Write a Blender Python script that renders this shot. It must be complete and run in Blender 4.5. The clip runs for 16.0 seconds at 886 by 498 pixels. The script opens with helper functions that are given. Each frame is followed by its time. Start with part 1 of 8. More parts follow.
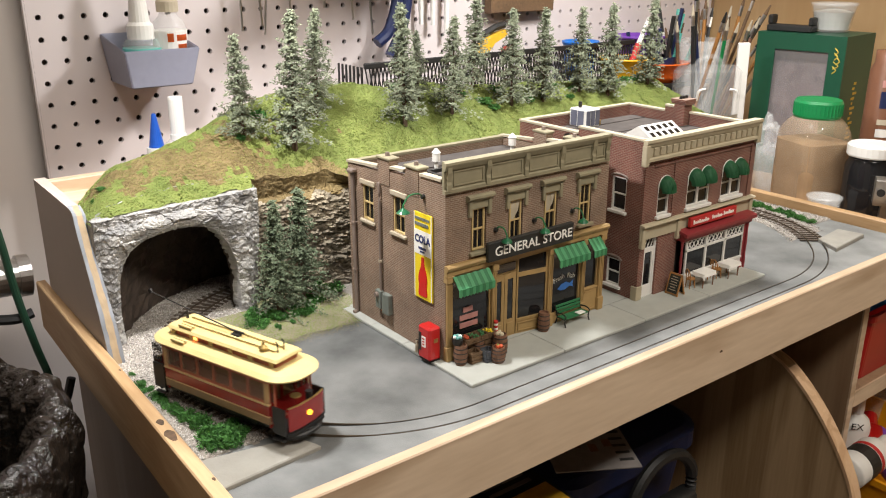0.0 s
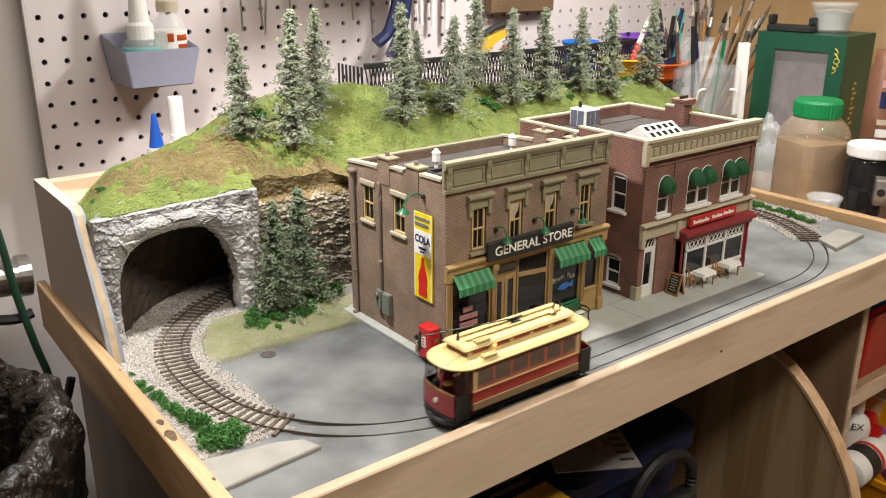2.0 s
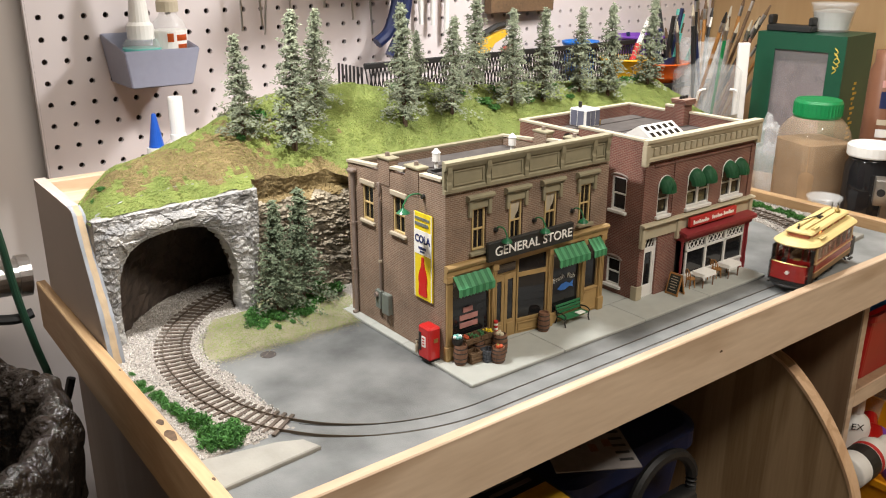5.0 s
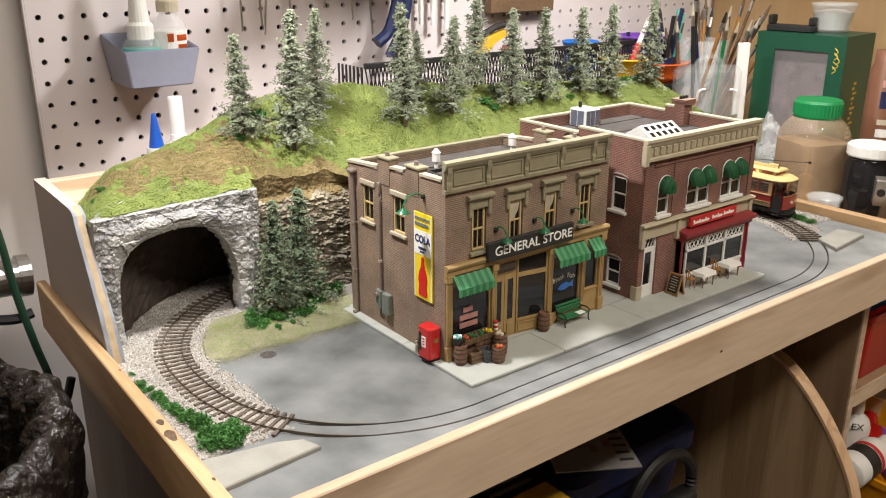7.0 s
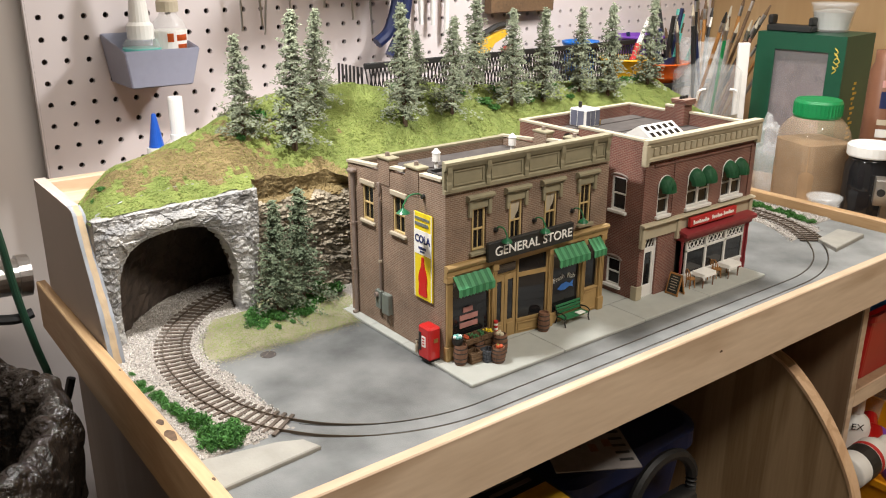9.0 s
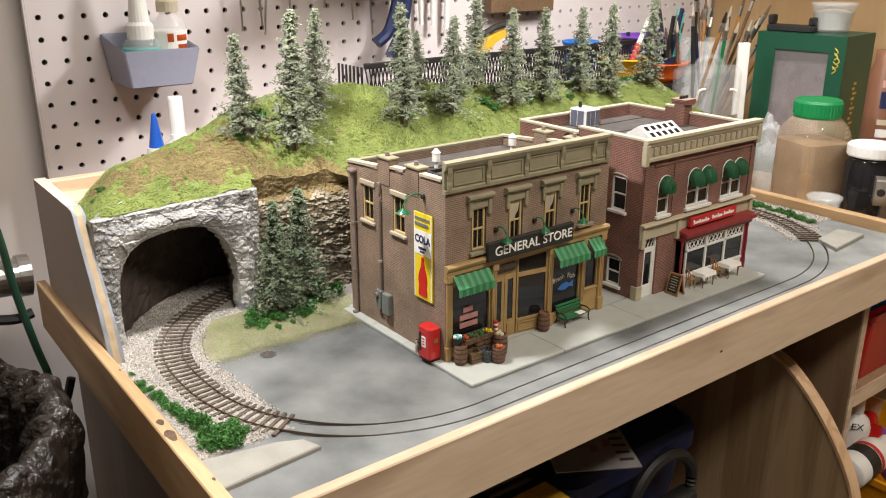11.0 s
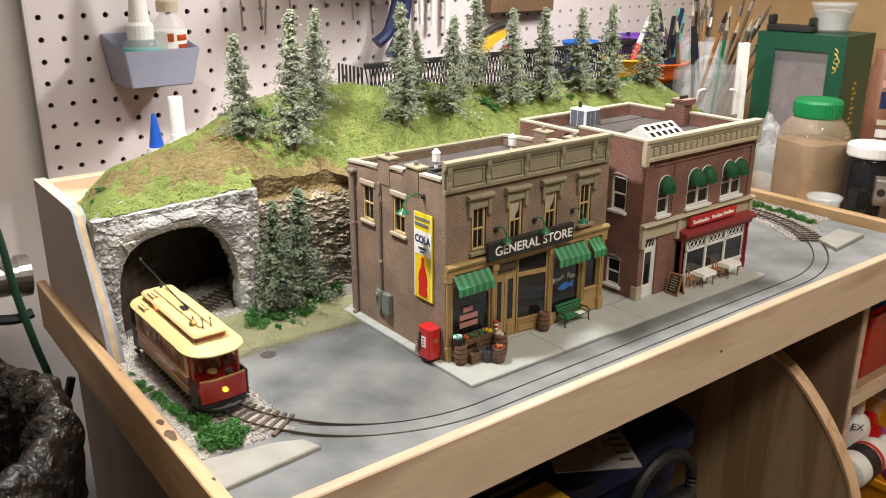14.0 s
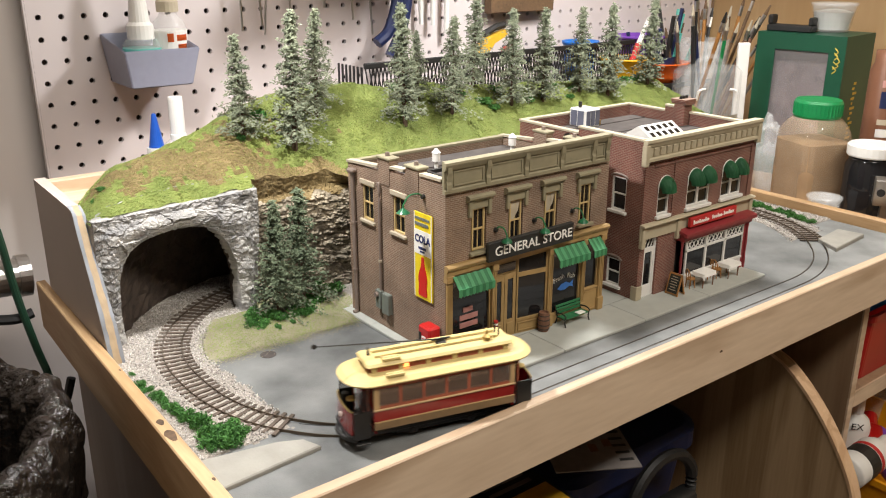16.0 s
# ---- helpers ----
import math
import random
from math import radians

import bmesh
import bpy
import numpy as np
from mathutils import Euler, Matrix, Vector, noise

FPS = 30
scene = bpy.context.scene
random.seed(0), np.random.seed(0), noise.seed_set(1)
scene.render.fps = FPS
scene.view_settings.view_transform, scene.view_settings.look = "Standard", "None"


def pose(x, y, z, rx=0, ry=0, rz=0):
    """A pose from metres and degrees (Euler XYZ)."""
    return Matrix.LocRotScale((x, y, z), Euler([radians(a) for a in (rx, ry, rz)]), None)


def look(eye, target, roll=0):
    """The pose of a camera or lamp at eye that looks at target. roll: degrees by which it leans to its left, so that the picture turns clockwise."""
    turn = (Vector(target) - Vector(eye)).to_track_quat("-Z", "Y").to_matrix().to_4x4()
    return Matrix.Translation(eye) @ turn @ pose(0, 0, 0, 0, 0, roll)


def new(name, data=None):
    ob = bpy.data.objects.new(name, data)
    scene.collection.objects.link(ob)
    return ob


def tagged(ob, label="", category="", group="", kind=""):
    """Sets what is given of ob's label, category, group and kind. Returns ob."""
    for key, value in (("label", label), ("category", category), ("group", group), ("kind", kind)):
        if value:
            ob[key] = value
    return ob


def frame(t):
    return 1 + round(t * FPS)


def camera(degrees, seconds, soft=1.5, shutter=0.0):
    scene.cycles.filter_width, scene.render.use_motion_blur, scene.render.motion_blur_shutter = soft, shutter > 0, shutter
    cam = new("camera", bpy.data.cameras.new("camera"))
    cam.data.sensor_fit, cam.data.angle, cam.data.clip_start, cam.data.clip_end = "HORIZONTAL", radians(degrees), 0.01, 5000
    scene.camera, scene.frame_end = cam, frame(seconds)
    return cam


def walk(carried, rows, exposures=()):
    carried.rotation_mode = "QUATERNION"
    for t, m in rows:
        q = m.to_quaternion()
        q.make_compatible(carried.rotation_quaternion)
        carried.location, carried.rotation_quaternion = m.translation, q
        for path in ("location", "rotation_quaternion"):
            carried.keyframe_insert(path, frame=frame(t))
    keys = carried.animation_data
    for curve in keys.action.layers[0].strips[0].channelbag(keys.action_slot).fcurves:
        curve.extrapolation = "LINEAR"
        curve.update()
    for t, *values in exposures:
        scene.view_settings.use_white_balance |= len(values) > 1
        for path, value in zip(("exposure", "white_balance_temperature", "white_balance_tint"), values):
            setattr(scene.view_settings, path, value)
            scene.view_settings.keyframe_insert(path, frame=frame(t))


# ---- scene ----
cam = camera(54.67, 16.0, soft=1.1, shutter=0.5)
CAM = Matrix(((0.7916, 0.2006, -0.5772, -0.3889), (-0.6110, 0.2619, -0.7470, -0.5003), (0.0013, 0.9440, 0.3299, 0.3221), (0, 0, 0, 1)))
CAM = Matrix.LocRotScale(CAM.translation, CAM.to_quaternion().normalized(), None)
walk(cam, [(0.0, CAM), (16.0, CAM)], exposures=[(0.0, 0.0), (16.0, 0.0)])

# ---- light: a workbench lamp from the upper left, one overhead, and the room's ceiling light ----
world = bpy.data.worlds.new("room_dark")
scene.world = world
world.use_nodes = True
world.node_tree.nodes["Background"].inputs[0].default_value = (1.0, 0.86, 0.72, 1)
world.node_tree.nodes["Background"].inputs[1].default_value = 0.008


def lamp(name, kind, eye, target, watts, colour, size, size_y=None, cone=120, blend=0.6):
    d = bpy.data.lights.new(name, kind)
    d.energy, d.color = watts, colour
    if kind == "AREA":
        d.shape, d.size, d.size_y = "RECTANGLE", size, size_y or size
    else:
        d.shadow_soft_size = size
    if kind == "SPOT":
        d.spot_size, d.spot_blend = radians(cone), blend
    ob = new(name, d)
    ob.matrix_world = look(eye, target)
    return ob


lamp("bench_lamp_left", "SPOT", (-0.19, 0.12, 0.52), (0.08, 0.10, 0.03), 16.5, (1.0, 0.975, 0.95), 0.02, cone=108, blend=0.4)
lamp("bench_lamp_overhead", "SPOT", (0.46, 0.14, 0.66), (0.36, 0.20, 0.0), 24.0, (1.0, 0.98, 0.95), 0.05, cone=148, blend=0.5)
lamp("ceiling_light", "AREA", (0.05, -1.00, 1.42), (0.10, 0.0, 0.0), 26.0, (1.0, 0.93, 0.83), 1.5, 0.25)

# ---- materials ----


def mat(name, col, rough=0.6, metal=0.0, var=0.18, scale=120.0, bump=0.15, bscale=500.0, col2=None, emit=0.0, glass=0.0, alpha=1.0, coat=0.0, dist=0.0006, isl=0.0):
    m = bpy.data.materials.new(name)
    m.use_nodes = True
    nt = m.node_tree
    b = nt.nodes["Principled BSDF"]
    b.inputs["Roughness"].default_value = rough
    b.inputs["Metallic"].default_value = metal
    b.inputs["Transmission Weight"].default_value = glass
    b.inputs["Alpha"].default_value = alpha
    b.inputs["Coat Weight"].default_value = coat
    tc = nt.nodes.new("ShaderNodeTexCoord")
    n1 = nt.nodes.new("ShaderNodeTexNoise")
    n1.inputs["Scale"].default_value, n1.inputs["Detail"].default_value = scale, 5.0
    n2 = nt.nodes.new("ShaderNodeTexNoise")
    n2.inputs["Scale"].default_value, n2.inputs["Detail"].default_value = scale * 0.13, 3.0
    for n in (n1, n2):
        nt.links.new(tc.outputs["Object"], n.inputs["Vector"])
    add = nt.nodes.new("ShaderNodeMath")
    add.operation = "ADD"
    nt.links.new(n1.outputs["Fac"], add.inputs[0])
    nt.links.new(n2.outputs["Fac"], add.inputs[1])
    last = add.outputs[0]
    if isl:
        g = nt.nodes.new("ShaderNodeNewGeometry")
        ma = nt.nodes.new("ShaderNodeMath")
        ma.operation = "MULTIPLY_ADD"
        nt.links.new(g.outputs["Random Per Island"], ma.inputs[0])
        ma.inputs[1].default_value = isl
        nt.links.new(last, ma.inputs[2])
        sub = nt.nodes.new("ShaderNodeMath")
        sub.operation = "SUBTRACT"
        nt.links.new(ma.outputs[0], sub.inputs[0])
        sub.inputs[1].default_value = isl / 2
        last = sub.outputs[0]
    r = nt.nodes.new("ShaderNodeValToRGB")
    e = r.color_ramp.elements
    e[0].position, e[1].position = 0.7, 1.3
    mr = nt.nodes.new("ShaderNodeMapRange")
    mr.inputs["From Min"].default_value, mr.inputs["From Max"].default_value = 0.55, 1.45
    nt.links.new(last, mr.inputs["Value"])
    e[0].position, e[1].position = 0.1, 0.9
    c2 = col2 or tuple(min(1.0, c * (1 + var)) for c in col)
    c1 = tuple(c * (1 - var) for c in col) if not col2 else col
    e[0].color, e[1].color = (*c1, 1), (*c2, 1)
    nt.links.new(mr.outputs[0], r.inputs["Fac"])
    nt.links.new(r.outputs["Color"], b.inputs["Base Color"])
    if bump:
        n3 = nt.nodes.new("ShaderNodeTexNoise")
        n3.inputs["Scale"].default_value, n3.inputs["Detail"].default_value = bscale, 6.0
        nt.links.new(tc.outputs["Object"], n3.inputs["Vector"])
        bp = nt.nodes.new("ShaderNodeBump")
        bp.inputs["Strength"].default_value, bp.inputs["Distance"].default_value = bump, dist
        nt.links.new(n3.outputs["Fac"], bp.inputs["Height"])
        nt.links.new(bp.outputs["Normal"], b.inputs["Normal"])
    if emit:
        b.inputs["Emission Color"].default_value = (*col, 1)
        b.inputs["Emission Strength"].default_value = emit
    return m


def brick_mat(name, c1, c2, mortar, bw=0.0044, bh=0.0016, gap=0.00022, bump=0.5):
    m = mat(name, c1, rough=0.8, bump=0)
    nt = m.node_tree
    b = nt.nodes["Principled BSDF"]
    tc = next(n for n in nt.nodes if n.type == "TEX_COORD")
    sep = nt.nodes.new("ShaderNodeSeparateXYZ")
    nt.links.new(tc.outputs["Object"], sep.inputs[0])
    add = nt.nodes.new("ShaderNodeMath")
    add.operation = "ADD"
    nt.links.new(sep.outputs["X"], add.inputs[0])
    nt.links.new(sep.outputs["Y"], add.inputs[1])
    cmb = nt.nodes.new("ShaderNodeCombineXYZ")
    nt.links.new(add.outputs[0], cmb.inputs["X"])
    nt.links.new(sep.outputs["Z"], cmb.inputs["Y"])
    br = nt.nodes.new("ShaderNodeTexBrick")
    br.inputs["Scale"].default_value = 1.0
    br.inputs["Brick Width"].default_value, br.inputs["Row Height"].default_value = bw, bh
    br.inputs["Mortar Size"].default_value, br.inputs["Mortar Smooth"].default_value = gap, 0.3
    br.inputs["Color1"].default_value, br.inputs["Color2"].default_value = (*c1, 1), (*c2, 1)
    br.inputs["Mortar"].default_value = (*mortar, 1)
    nt.links.new(cmb.outputs[0], br.inputs["Vector"])
    nz = nt.nodes.new("ShaderNodeTexNoise")
    nz.inputs["Scale"].default_value, nz.inputs["Detail"].default_value = 40, 6
    nt.links.new(tc.outputs["Object"], nz.inputs["Vector"])
    mx = nt.nodes.new("ShaderNodeMix")
    mx.data_type, mx.blend_type = "RGBA", "MULTIPLY"
    mr = nt.nodes.new("ShaderNodeMapRange")
    mr.inputs["From Min"].default_value, mr.inputs["From Max"].default_value = 0.3, 0.7
    mr.inputs["To Min"].default_value, mr.inputs["To Max"].default_value = 0.72, 1.12
    nt.links.new(nz.outputs["Fac"], mr.inputs["Value"])
    mx.inputs["Factor"].default_value = 1.0
    nt.links.new(br.outputs["Color"], mx.inputs["A"])
    nt.links.new(mr.outputs[0], mx.inputs["B"])
    nt.links.new(mx.outputs["Result"], b.inputs["Base Color"])
    bp = nt.nodes.new("ShaderNodeBump")
    bp.invert = True
    bp.inputs["Strength"].default_value, bp.inputs["Distance"].default_value = bump, 0.0004
    nt.links.new(br.outputs["Fac"], bp.inputs["Height"])
    nt.links.new(bp.outputs["Normal"], b.inputs["Normal"])
    return m


def wood_mat(name, light, dark, axis="X", ring=14.0, rough=0.55, stretch=0.06):
    m = mat(name, light, rough=rough, bump=0)
    nt = m.node_tree
    b = nt.nodes["Principled BSDF"]
    tc = next(n for n in nt.nodes if n.type == "TEX_COORD")
    mp = nt.nodes.new("ShaderNodeMapping")
    s = [1.0, 1.0, 1.0]
    s["XYZ".index(axis)] = stretch
    mp.inputs["Scale"].default_value = s
    nt.links.new(tc.outputs["Object"], mp.inputs["Vector"])
    nz = nt.nodes.new("ShaderNodeTexNoise")
    nz.inputs["Scale"].default_value, nz.inputs["Detail"].default_value = ring * 2.2, 4
    nz.inputs["Distortion"].default_value = 1.2
    nt.links.new(mp.outputs[0], nz.inputs["Vector"])
    fine = nt.nodes.new("ShaderNodeTexNoise")
    fine.inputs["Scale"].default_value, fine.inputs["Detail"].default_value = ring * 40, 4
    nt.links.new(mp.outputs[0], fine.inputs["Vector"])
    ad = nt.nodes.new("ShaderNodeMath")
    ad.operation = "MULTIPLY_ADD"
    nt.links.new(fine.outputs["Fac"], ad.inputs[0])
    ad.inputs[1].default_value = 0.24
    nt.links.new(nz.outputs["Fac"], ad.inputs[2])
    band = nt.nodes.new("ShaderNodeMath")
    band.operation = "MULTIPLY"
    nt.links.new(nz.outputs["Fac"], band.inputs[0])
    band.inputs[1].default_value = 9.0
    saw = nt.nodes.new("ShaderNodeMath")
    saw.operation = "PINGPONG"
    saw.inputs[1].default_value = 1.0
    nt.links.new(band.outputs[0], saw.inputs[0])
    grain = nt.nodes.new("ShaderNodeMath")
    grain.operation = "MULTIPLY_ADD"
    nt.links.new(saw.outputs[0], grain.inputs[0])
    grain.inputs[1].default_value = 0.15
    nt.links.new(ad.outputs[0], grain.inputs[2])
    r = nt.nodes.new("ShaderNodeValToRGB")
    r.color_ramp.elements[0].position, r.color_ramp.elements[1].position = 0.50, 0.88
    r.color_ramp.elements[0].color, r.color_ramp.elements[1].color = (*light, 1), (*dark, 1)
    nt.links.new(grain.outputs[0], r.inputs["Fac"])
    nt.links.new(r.outputs["Color"], b.inputs["Base Color"])
    bp = nt.nodes.new("ShaderNodeBump")
    bp.inputs["Strength"].default_value, bp.inputs["Distance"].default_value = 0.25, 0.0005
    nt.links.new(fine.outputs["Fac"], bp.inputs["Height"])
    nt.links.new(bp.outputs["Normal"], b.inputs["Normal"])
    return m


M = {}
M["store_brick"] = brick_mat("store_brick", (0.25, 0.155, 0.105), (0.185, 0.115, 0.078), (0.33, 0.265, 0.20), gap=0.00028, bump=0.7)
M["red_brick"] = brick_mat("red_brick", (0.205, 0.074, 0.052), (0.155, 0.053, 0.039), (0.27, 0.185, 0.145), gap=0.00027, bump=0.7)
M["store_trim"] = mat("store_trim", (0.255, 0.230, 0.150), 0.65, var=0.15)
M["ochre"] = mat("ochre", (0.34, 0.225, 0.09), 0.55, var=0.15)
M["cream"] = mat("cream", (0.72, 0.58, 0.27), 0.5, var=0.06)
M["stone"] = mat("stone", (0.42, 0.37, 0.26), 0.7, var=0.1)
M["cap"] = mat("cap", (0.43, 0.375, 0.28), 0.7, var=0.12)
M["white"] = mat("white", (0.72, 0.71, 0.68), 0.5, var=0.06)
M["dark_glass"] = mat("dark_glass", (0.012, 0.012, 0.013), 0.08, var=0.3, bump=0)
M["pane_glass"] = mat("pane_glass", (0.9, 0.9, 0.88), 0.05, glass=1.0, bump=0)
M["roofing"] = mat("roofing", (0.070, 0.060, 0.056), 0.9, var=0.35, scale=90)
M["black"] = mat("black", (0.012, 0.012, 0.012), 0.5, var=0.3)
M["iron"] = mat("iron", (0.03, 0.028, 0.026), 0.45, metal=0.4)
M["awning"] = mat("awning", (0.026, 0.155, 0.062), 0.6, var=0.2, scale=60)
M["awning_pale"] = mat("awning_pale", (0.06, 0.26, 0.115), 0.6, var=0.15, scale=60)
M["shade_green"] = mat("shade_green", (0.014, 0.13, 0.055), 0.35)
M["letter"] = mat("letter", (0.85, 0.84, 0.80), 0.5, var=0.05, bump=0)
M["sign_black"] = mat("sign_black", (0.018, 0.02, 0.02), 0.45)
M["yellow"] = mat("yellow", (0.80, 0.62, 0.02), 0.45, var=0.06)
M["bottle_red"] = mat("bottle_red", (0.55, 0.012, 0.012), 0.4, var=0.15)
M["sign_blue"] = mat("sign_blue", (0.02, 0.03, 0.12), 0.5)
M["fish_blue"] = mat("fish_blue", (0.03, 0.13, 0.40), 0.5)
M["pink"] = mat("pink", (0.42, 0.20, 0.18), 0.6)
M["maroon"] = mat("maroon", (0.22, 0.025, 0.03), 0.45, var=0.12)
M["red"] = mat("red", (0.45, 0.012, 0.012), 0.3, var=0.08, coat=0.3)
M["sign_red"] = mat("sign_red", (0.45, 0.02, 0.02), 0.5)
M["tram_red"] = mat("tram_red", (0.25, 0.014, 0.012), 0.25, var=0.15, coat=0.4)
M["tram_cream"] = mat("tram_cream", (0.56, 0.44, 0.19), 0.55, var=0.06, bump=0.05)
M["tram_sill"] = mat("tram_sill", (0.50, 0.34, 0.17), 0.5, var=0.10)
M["tram_wood"] = mat("tram_wood", (0.36, 0.10, 0.055), 0.45, var=0.2)
M["tram_glass"] = mat("tram_glass", (0.30, 0.22, 0.17), 0.06, alpha=0.28, bump=0)
M["brass"] = mat("brass", (0.45, 0.32, 0.12), 0.35, metal=0.8)
M["headlight"] = mat("headlight", (1.0, 0.42, 0.03), 0.3, emit=3.0, bump=0)
M["cabin_bulb"] = mat("cabin_bulb", (1.0, 0.22, 0.05), 0.3, emit=6.0, bump=0)
M["lens_dull"] = mat("lens_dull", (0.6, 0.55, 0.5), 0.2, bump=0)
M["grey_box"] = mat("grey_box", (0.16, 0.18, 0.16), 0.5)
M["grey_blue"] = mat("grey_blue", (0.13, 0.14, 0.19), 0.4)
M["pipe"] = mat("pipe", (0.20, 0.155, 0.13), 0.6)
M["barrel"] = mat("barrel", (0.17, 0.085, 0.05), 0.7, var=0.3, scale=300)
M["crate"] = mat("crate", (0.12, 0.07, 0.035), 0.75, var=0.3, scale=300)
M["crate_grey"] = mat("crate_grey", (0.06, 0.065, 0.075), 0.7)
M["bench_green"] = mat("bench_green", (0.02, 0.16, 0.06), 0.45)
M["oak"] = mat("oak", (0.34, 0.16, 0.045), 0.5, var=0.2)
M["chalk"] = mat("chalk", (0.02, 0.025, 0.022), 0.8)
M["concrete"] = mat("concrete", (0.365, 0.378, 0.350), 0.9, var=0.10, scale=70, bump=0.2)
M["ramp"] = mat("ramp", (0.29, 0.28, 0.25), 0.9, var=0.16, scale=60, bump=0.3)
M["asphalt"] = mat("asphalt", (0.040, 0.044, 0.045), 0.75, col2=(0.250, 0.258, 0.255), scale=20, bump=0.35, bscale=900)
M["dirt"] = mat("dirt", (0.11, 0.075, 0.03), 0.95, var=0.35, scale=160, bump=1.0, bscale=350, dist=0.003, col2=(0.27, 0.20, 0.09))
M["ballast_bed"] = mat("ballast_bed", (0.30, 0.27, 0.24), 0.95, var=0.3, scale=500, bump=1.0, bscale=700, dist=0.001)
M["ballast"] = mat("ballast", (0.17, 0.155, 0.14), 0.9, col2=(0.60, 0.575, 0.54), scale=90, bump=0, isl=0.85)
M["rail"] = mat("rail", (0.12, 0.092, 0.066), 0.35, metal=0.7)
M["tie"] = mat("tie", (0.080, 0.060, 0.046), 0.85, var=0.3, scale=300)
M["turf_base"] = mat("turf_base", (0.105, 0.14, 0.032), 0.95, col2=(0.22, 0.26, 0.066), scale=60, bump=1.0, bscale=450, dist=0.002)
M["turf"] = mat("turf", (0.095, 0.145, 0.028), 0.9, col2=(0.255, 0.325, 0.068), scale=22, bump=0, isl=0.28)
M["turf_dry"] = mat("turf_dry", (0.12, 0.100, 0.034), 0.95, col2=(0.29, 0.255, 0.085), scale=30, bump=0, isl=0.4)
M["bush"] = mat("bush", (0.02, 0.085, 0.015), 0.8, col2=(0.07, 0.22, 0.035), scale=90, bump=0, isl=0.6)
M["fir"] = mat("fir", (0.095, 0.112, 0.072), 0.9, col2=(0.31, 0.345, 0.235), scale=150, bump=0, isl=0.35)
M["fir_dark"] = mat("fir_dark", (0.050, 0.075, 0.042), 0.9, col2=(0.19, 0.235, 0.145), scale=150, bump=0, isl=0.35)
M["bark"] = mat("bark", (0.09, 0.055, 0.035), 0.9, var=0.3)
M["rock"] = mat("rock", (0.105, 0.110, 0.125), 0.9, col2=(0.50, 0.485, 0.455), scale=95, bump=0.8, bscale=260, dist=0.002)
# Brown tunnel rock, its colour lowered to carry the shade inside.
M["rock_tunnel_shade"] = mat("rock_tunnel_shade", (0.030, 0.022, 0.018), 0.95, col2=(0.095, 0.068, 0.052), scale=60, bump=0.8, bscale=200, dist=0.002)
M["rock_tan"] = mat("rock_tan", (0.115, 0.098, 0.075), 0.9, col2=(0.40, 0.345, 0.255), scale=120, bump=0.8, bscale=260, dist=0.002)
M["pine"] = wood_mat("pine", (0.67, 0.535, 0.395), (0.40, 0.28, 0.18), "X", ring=5, stretch=0.13)
M["pine_side"] = wood_mat("pine_side", (0.55, 0.385, 0.215), (0.34, 0.205, 0.095), "Y", ring=9, stretch=0.10)
M["ply"] = wood_mat("ply", (0.42, 0.30, 0.175), (0.23, 0.145, 0.07), "Z", ring=9)
M["ply_edge"] = wood_mat("ply_edge", (0.66, 0.46, 0.29), (0.48, 0.30, 0.17), "Z", ring=20)
M["board_paint"] = mat("board_paint", (0.40, 0.345, 0.305), 0.7, var=0.05, scale=20)
M["edge_tan"] = mat("edge_tan", (0.36, 0.27, 0.17), 0.85, var=0.25, scale=90)
M["plaster_edge"] = mat("plaster_edge", (0.22, 0.235, 0.265), 0.8, var=0.3, scale=60)
M["peg"] = mat("peg", (0.59, 0.535, 0.54), 0.45, var=0.03, scale=10, bump=0.03)
M["wall_paint"] = mat("wall_paint", (0.60, 0.55, 0.53), 0.7, var=0.04, scale=8, bump=0.1, bscale=200)
M["tan_wall"] = wood_mat("tan_wall", (0.52, 0.35, 0.18), (0.44, 0.28, 0.13), "Z", ring=3)
M["bench_top"] = wood_mat("bench_top", (0.40, 0.25, 0.13), (0.28, 0.16, 0.07), "Y")
M["room"] = mat("room", (0.5, 0.44, 0.38), 0.8, var=0.05, scale=5)
M["floor"] = mat("floor", (0.16, 0.13, 0.11), 0.7, var=0.2, scale=5)
M["sash"] = mat("sash", (0.50, 0.37, 0.17), 0.55, var=0.1)
M["scorch"] = mat("scorch", (0.085, 0.050, 0.028), 0.8, var=0.6, scale=300)
# Dark brown that stands for shade in the peg holes.
M["hole_shade"] = mat("hole_shade", (0.035, 0.025, 0.02), 0.9, var=0.4, scale=30)
# Tan of the tram's lower panel, darkened for the shade it sits in.
M["tram_tan_shaded"] = mat("tram_tan_shaded", (0.22, 0.145, 0.075), 0.55, var=0.12, scale=200)
M["turf_sand"] = mat("turf_sand", (0.17, 0.150, 0.085), 0.95, col2=(0.37, 0.335, 0.24), scale=30, bump=0, isl=0.4)
M["dust"] = mat("dust", (0.16, 0.145, 0.085), 0.95, col2=(0.34, 0.31, 0.225), scale=50, bump=0.8, bscale=500, dist=0.001)

# ---- mesh helpers ----


def thing(name, label="", category="", at=(0, 0, 0), group="", kind=""):
    ob = new(name)
    ob.location = at
    ob.empty_display_size = 0.01
    return tagged(ob, label, category, group, kind)


def origin_of(ob):
    v = Vector((0, 0, 0))
    while ob:
        v += ob.location
        ob = ob.parent
    return v


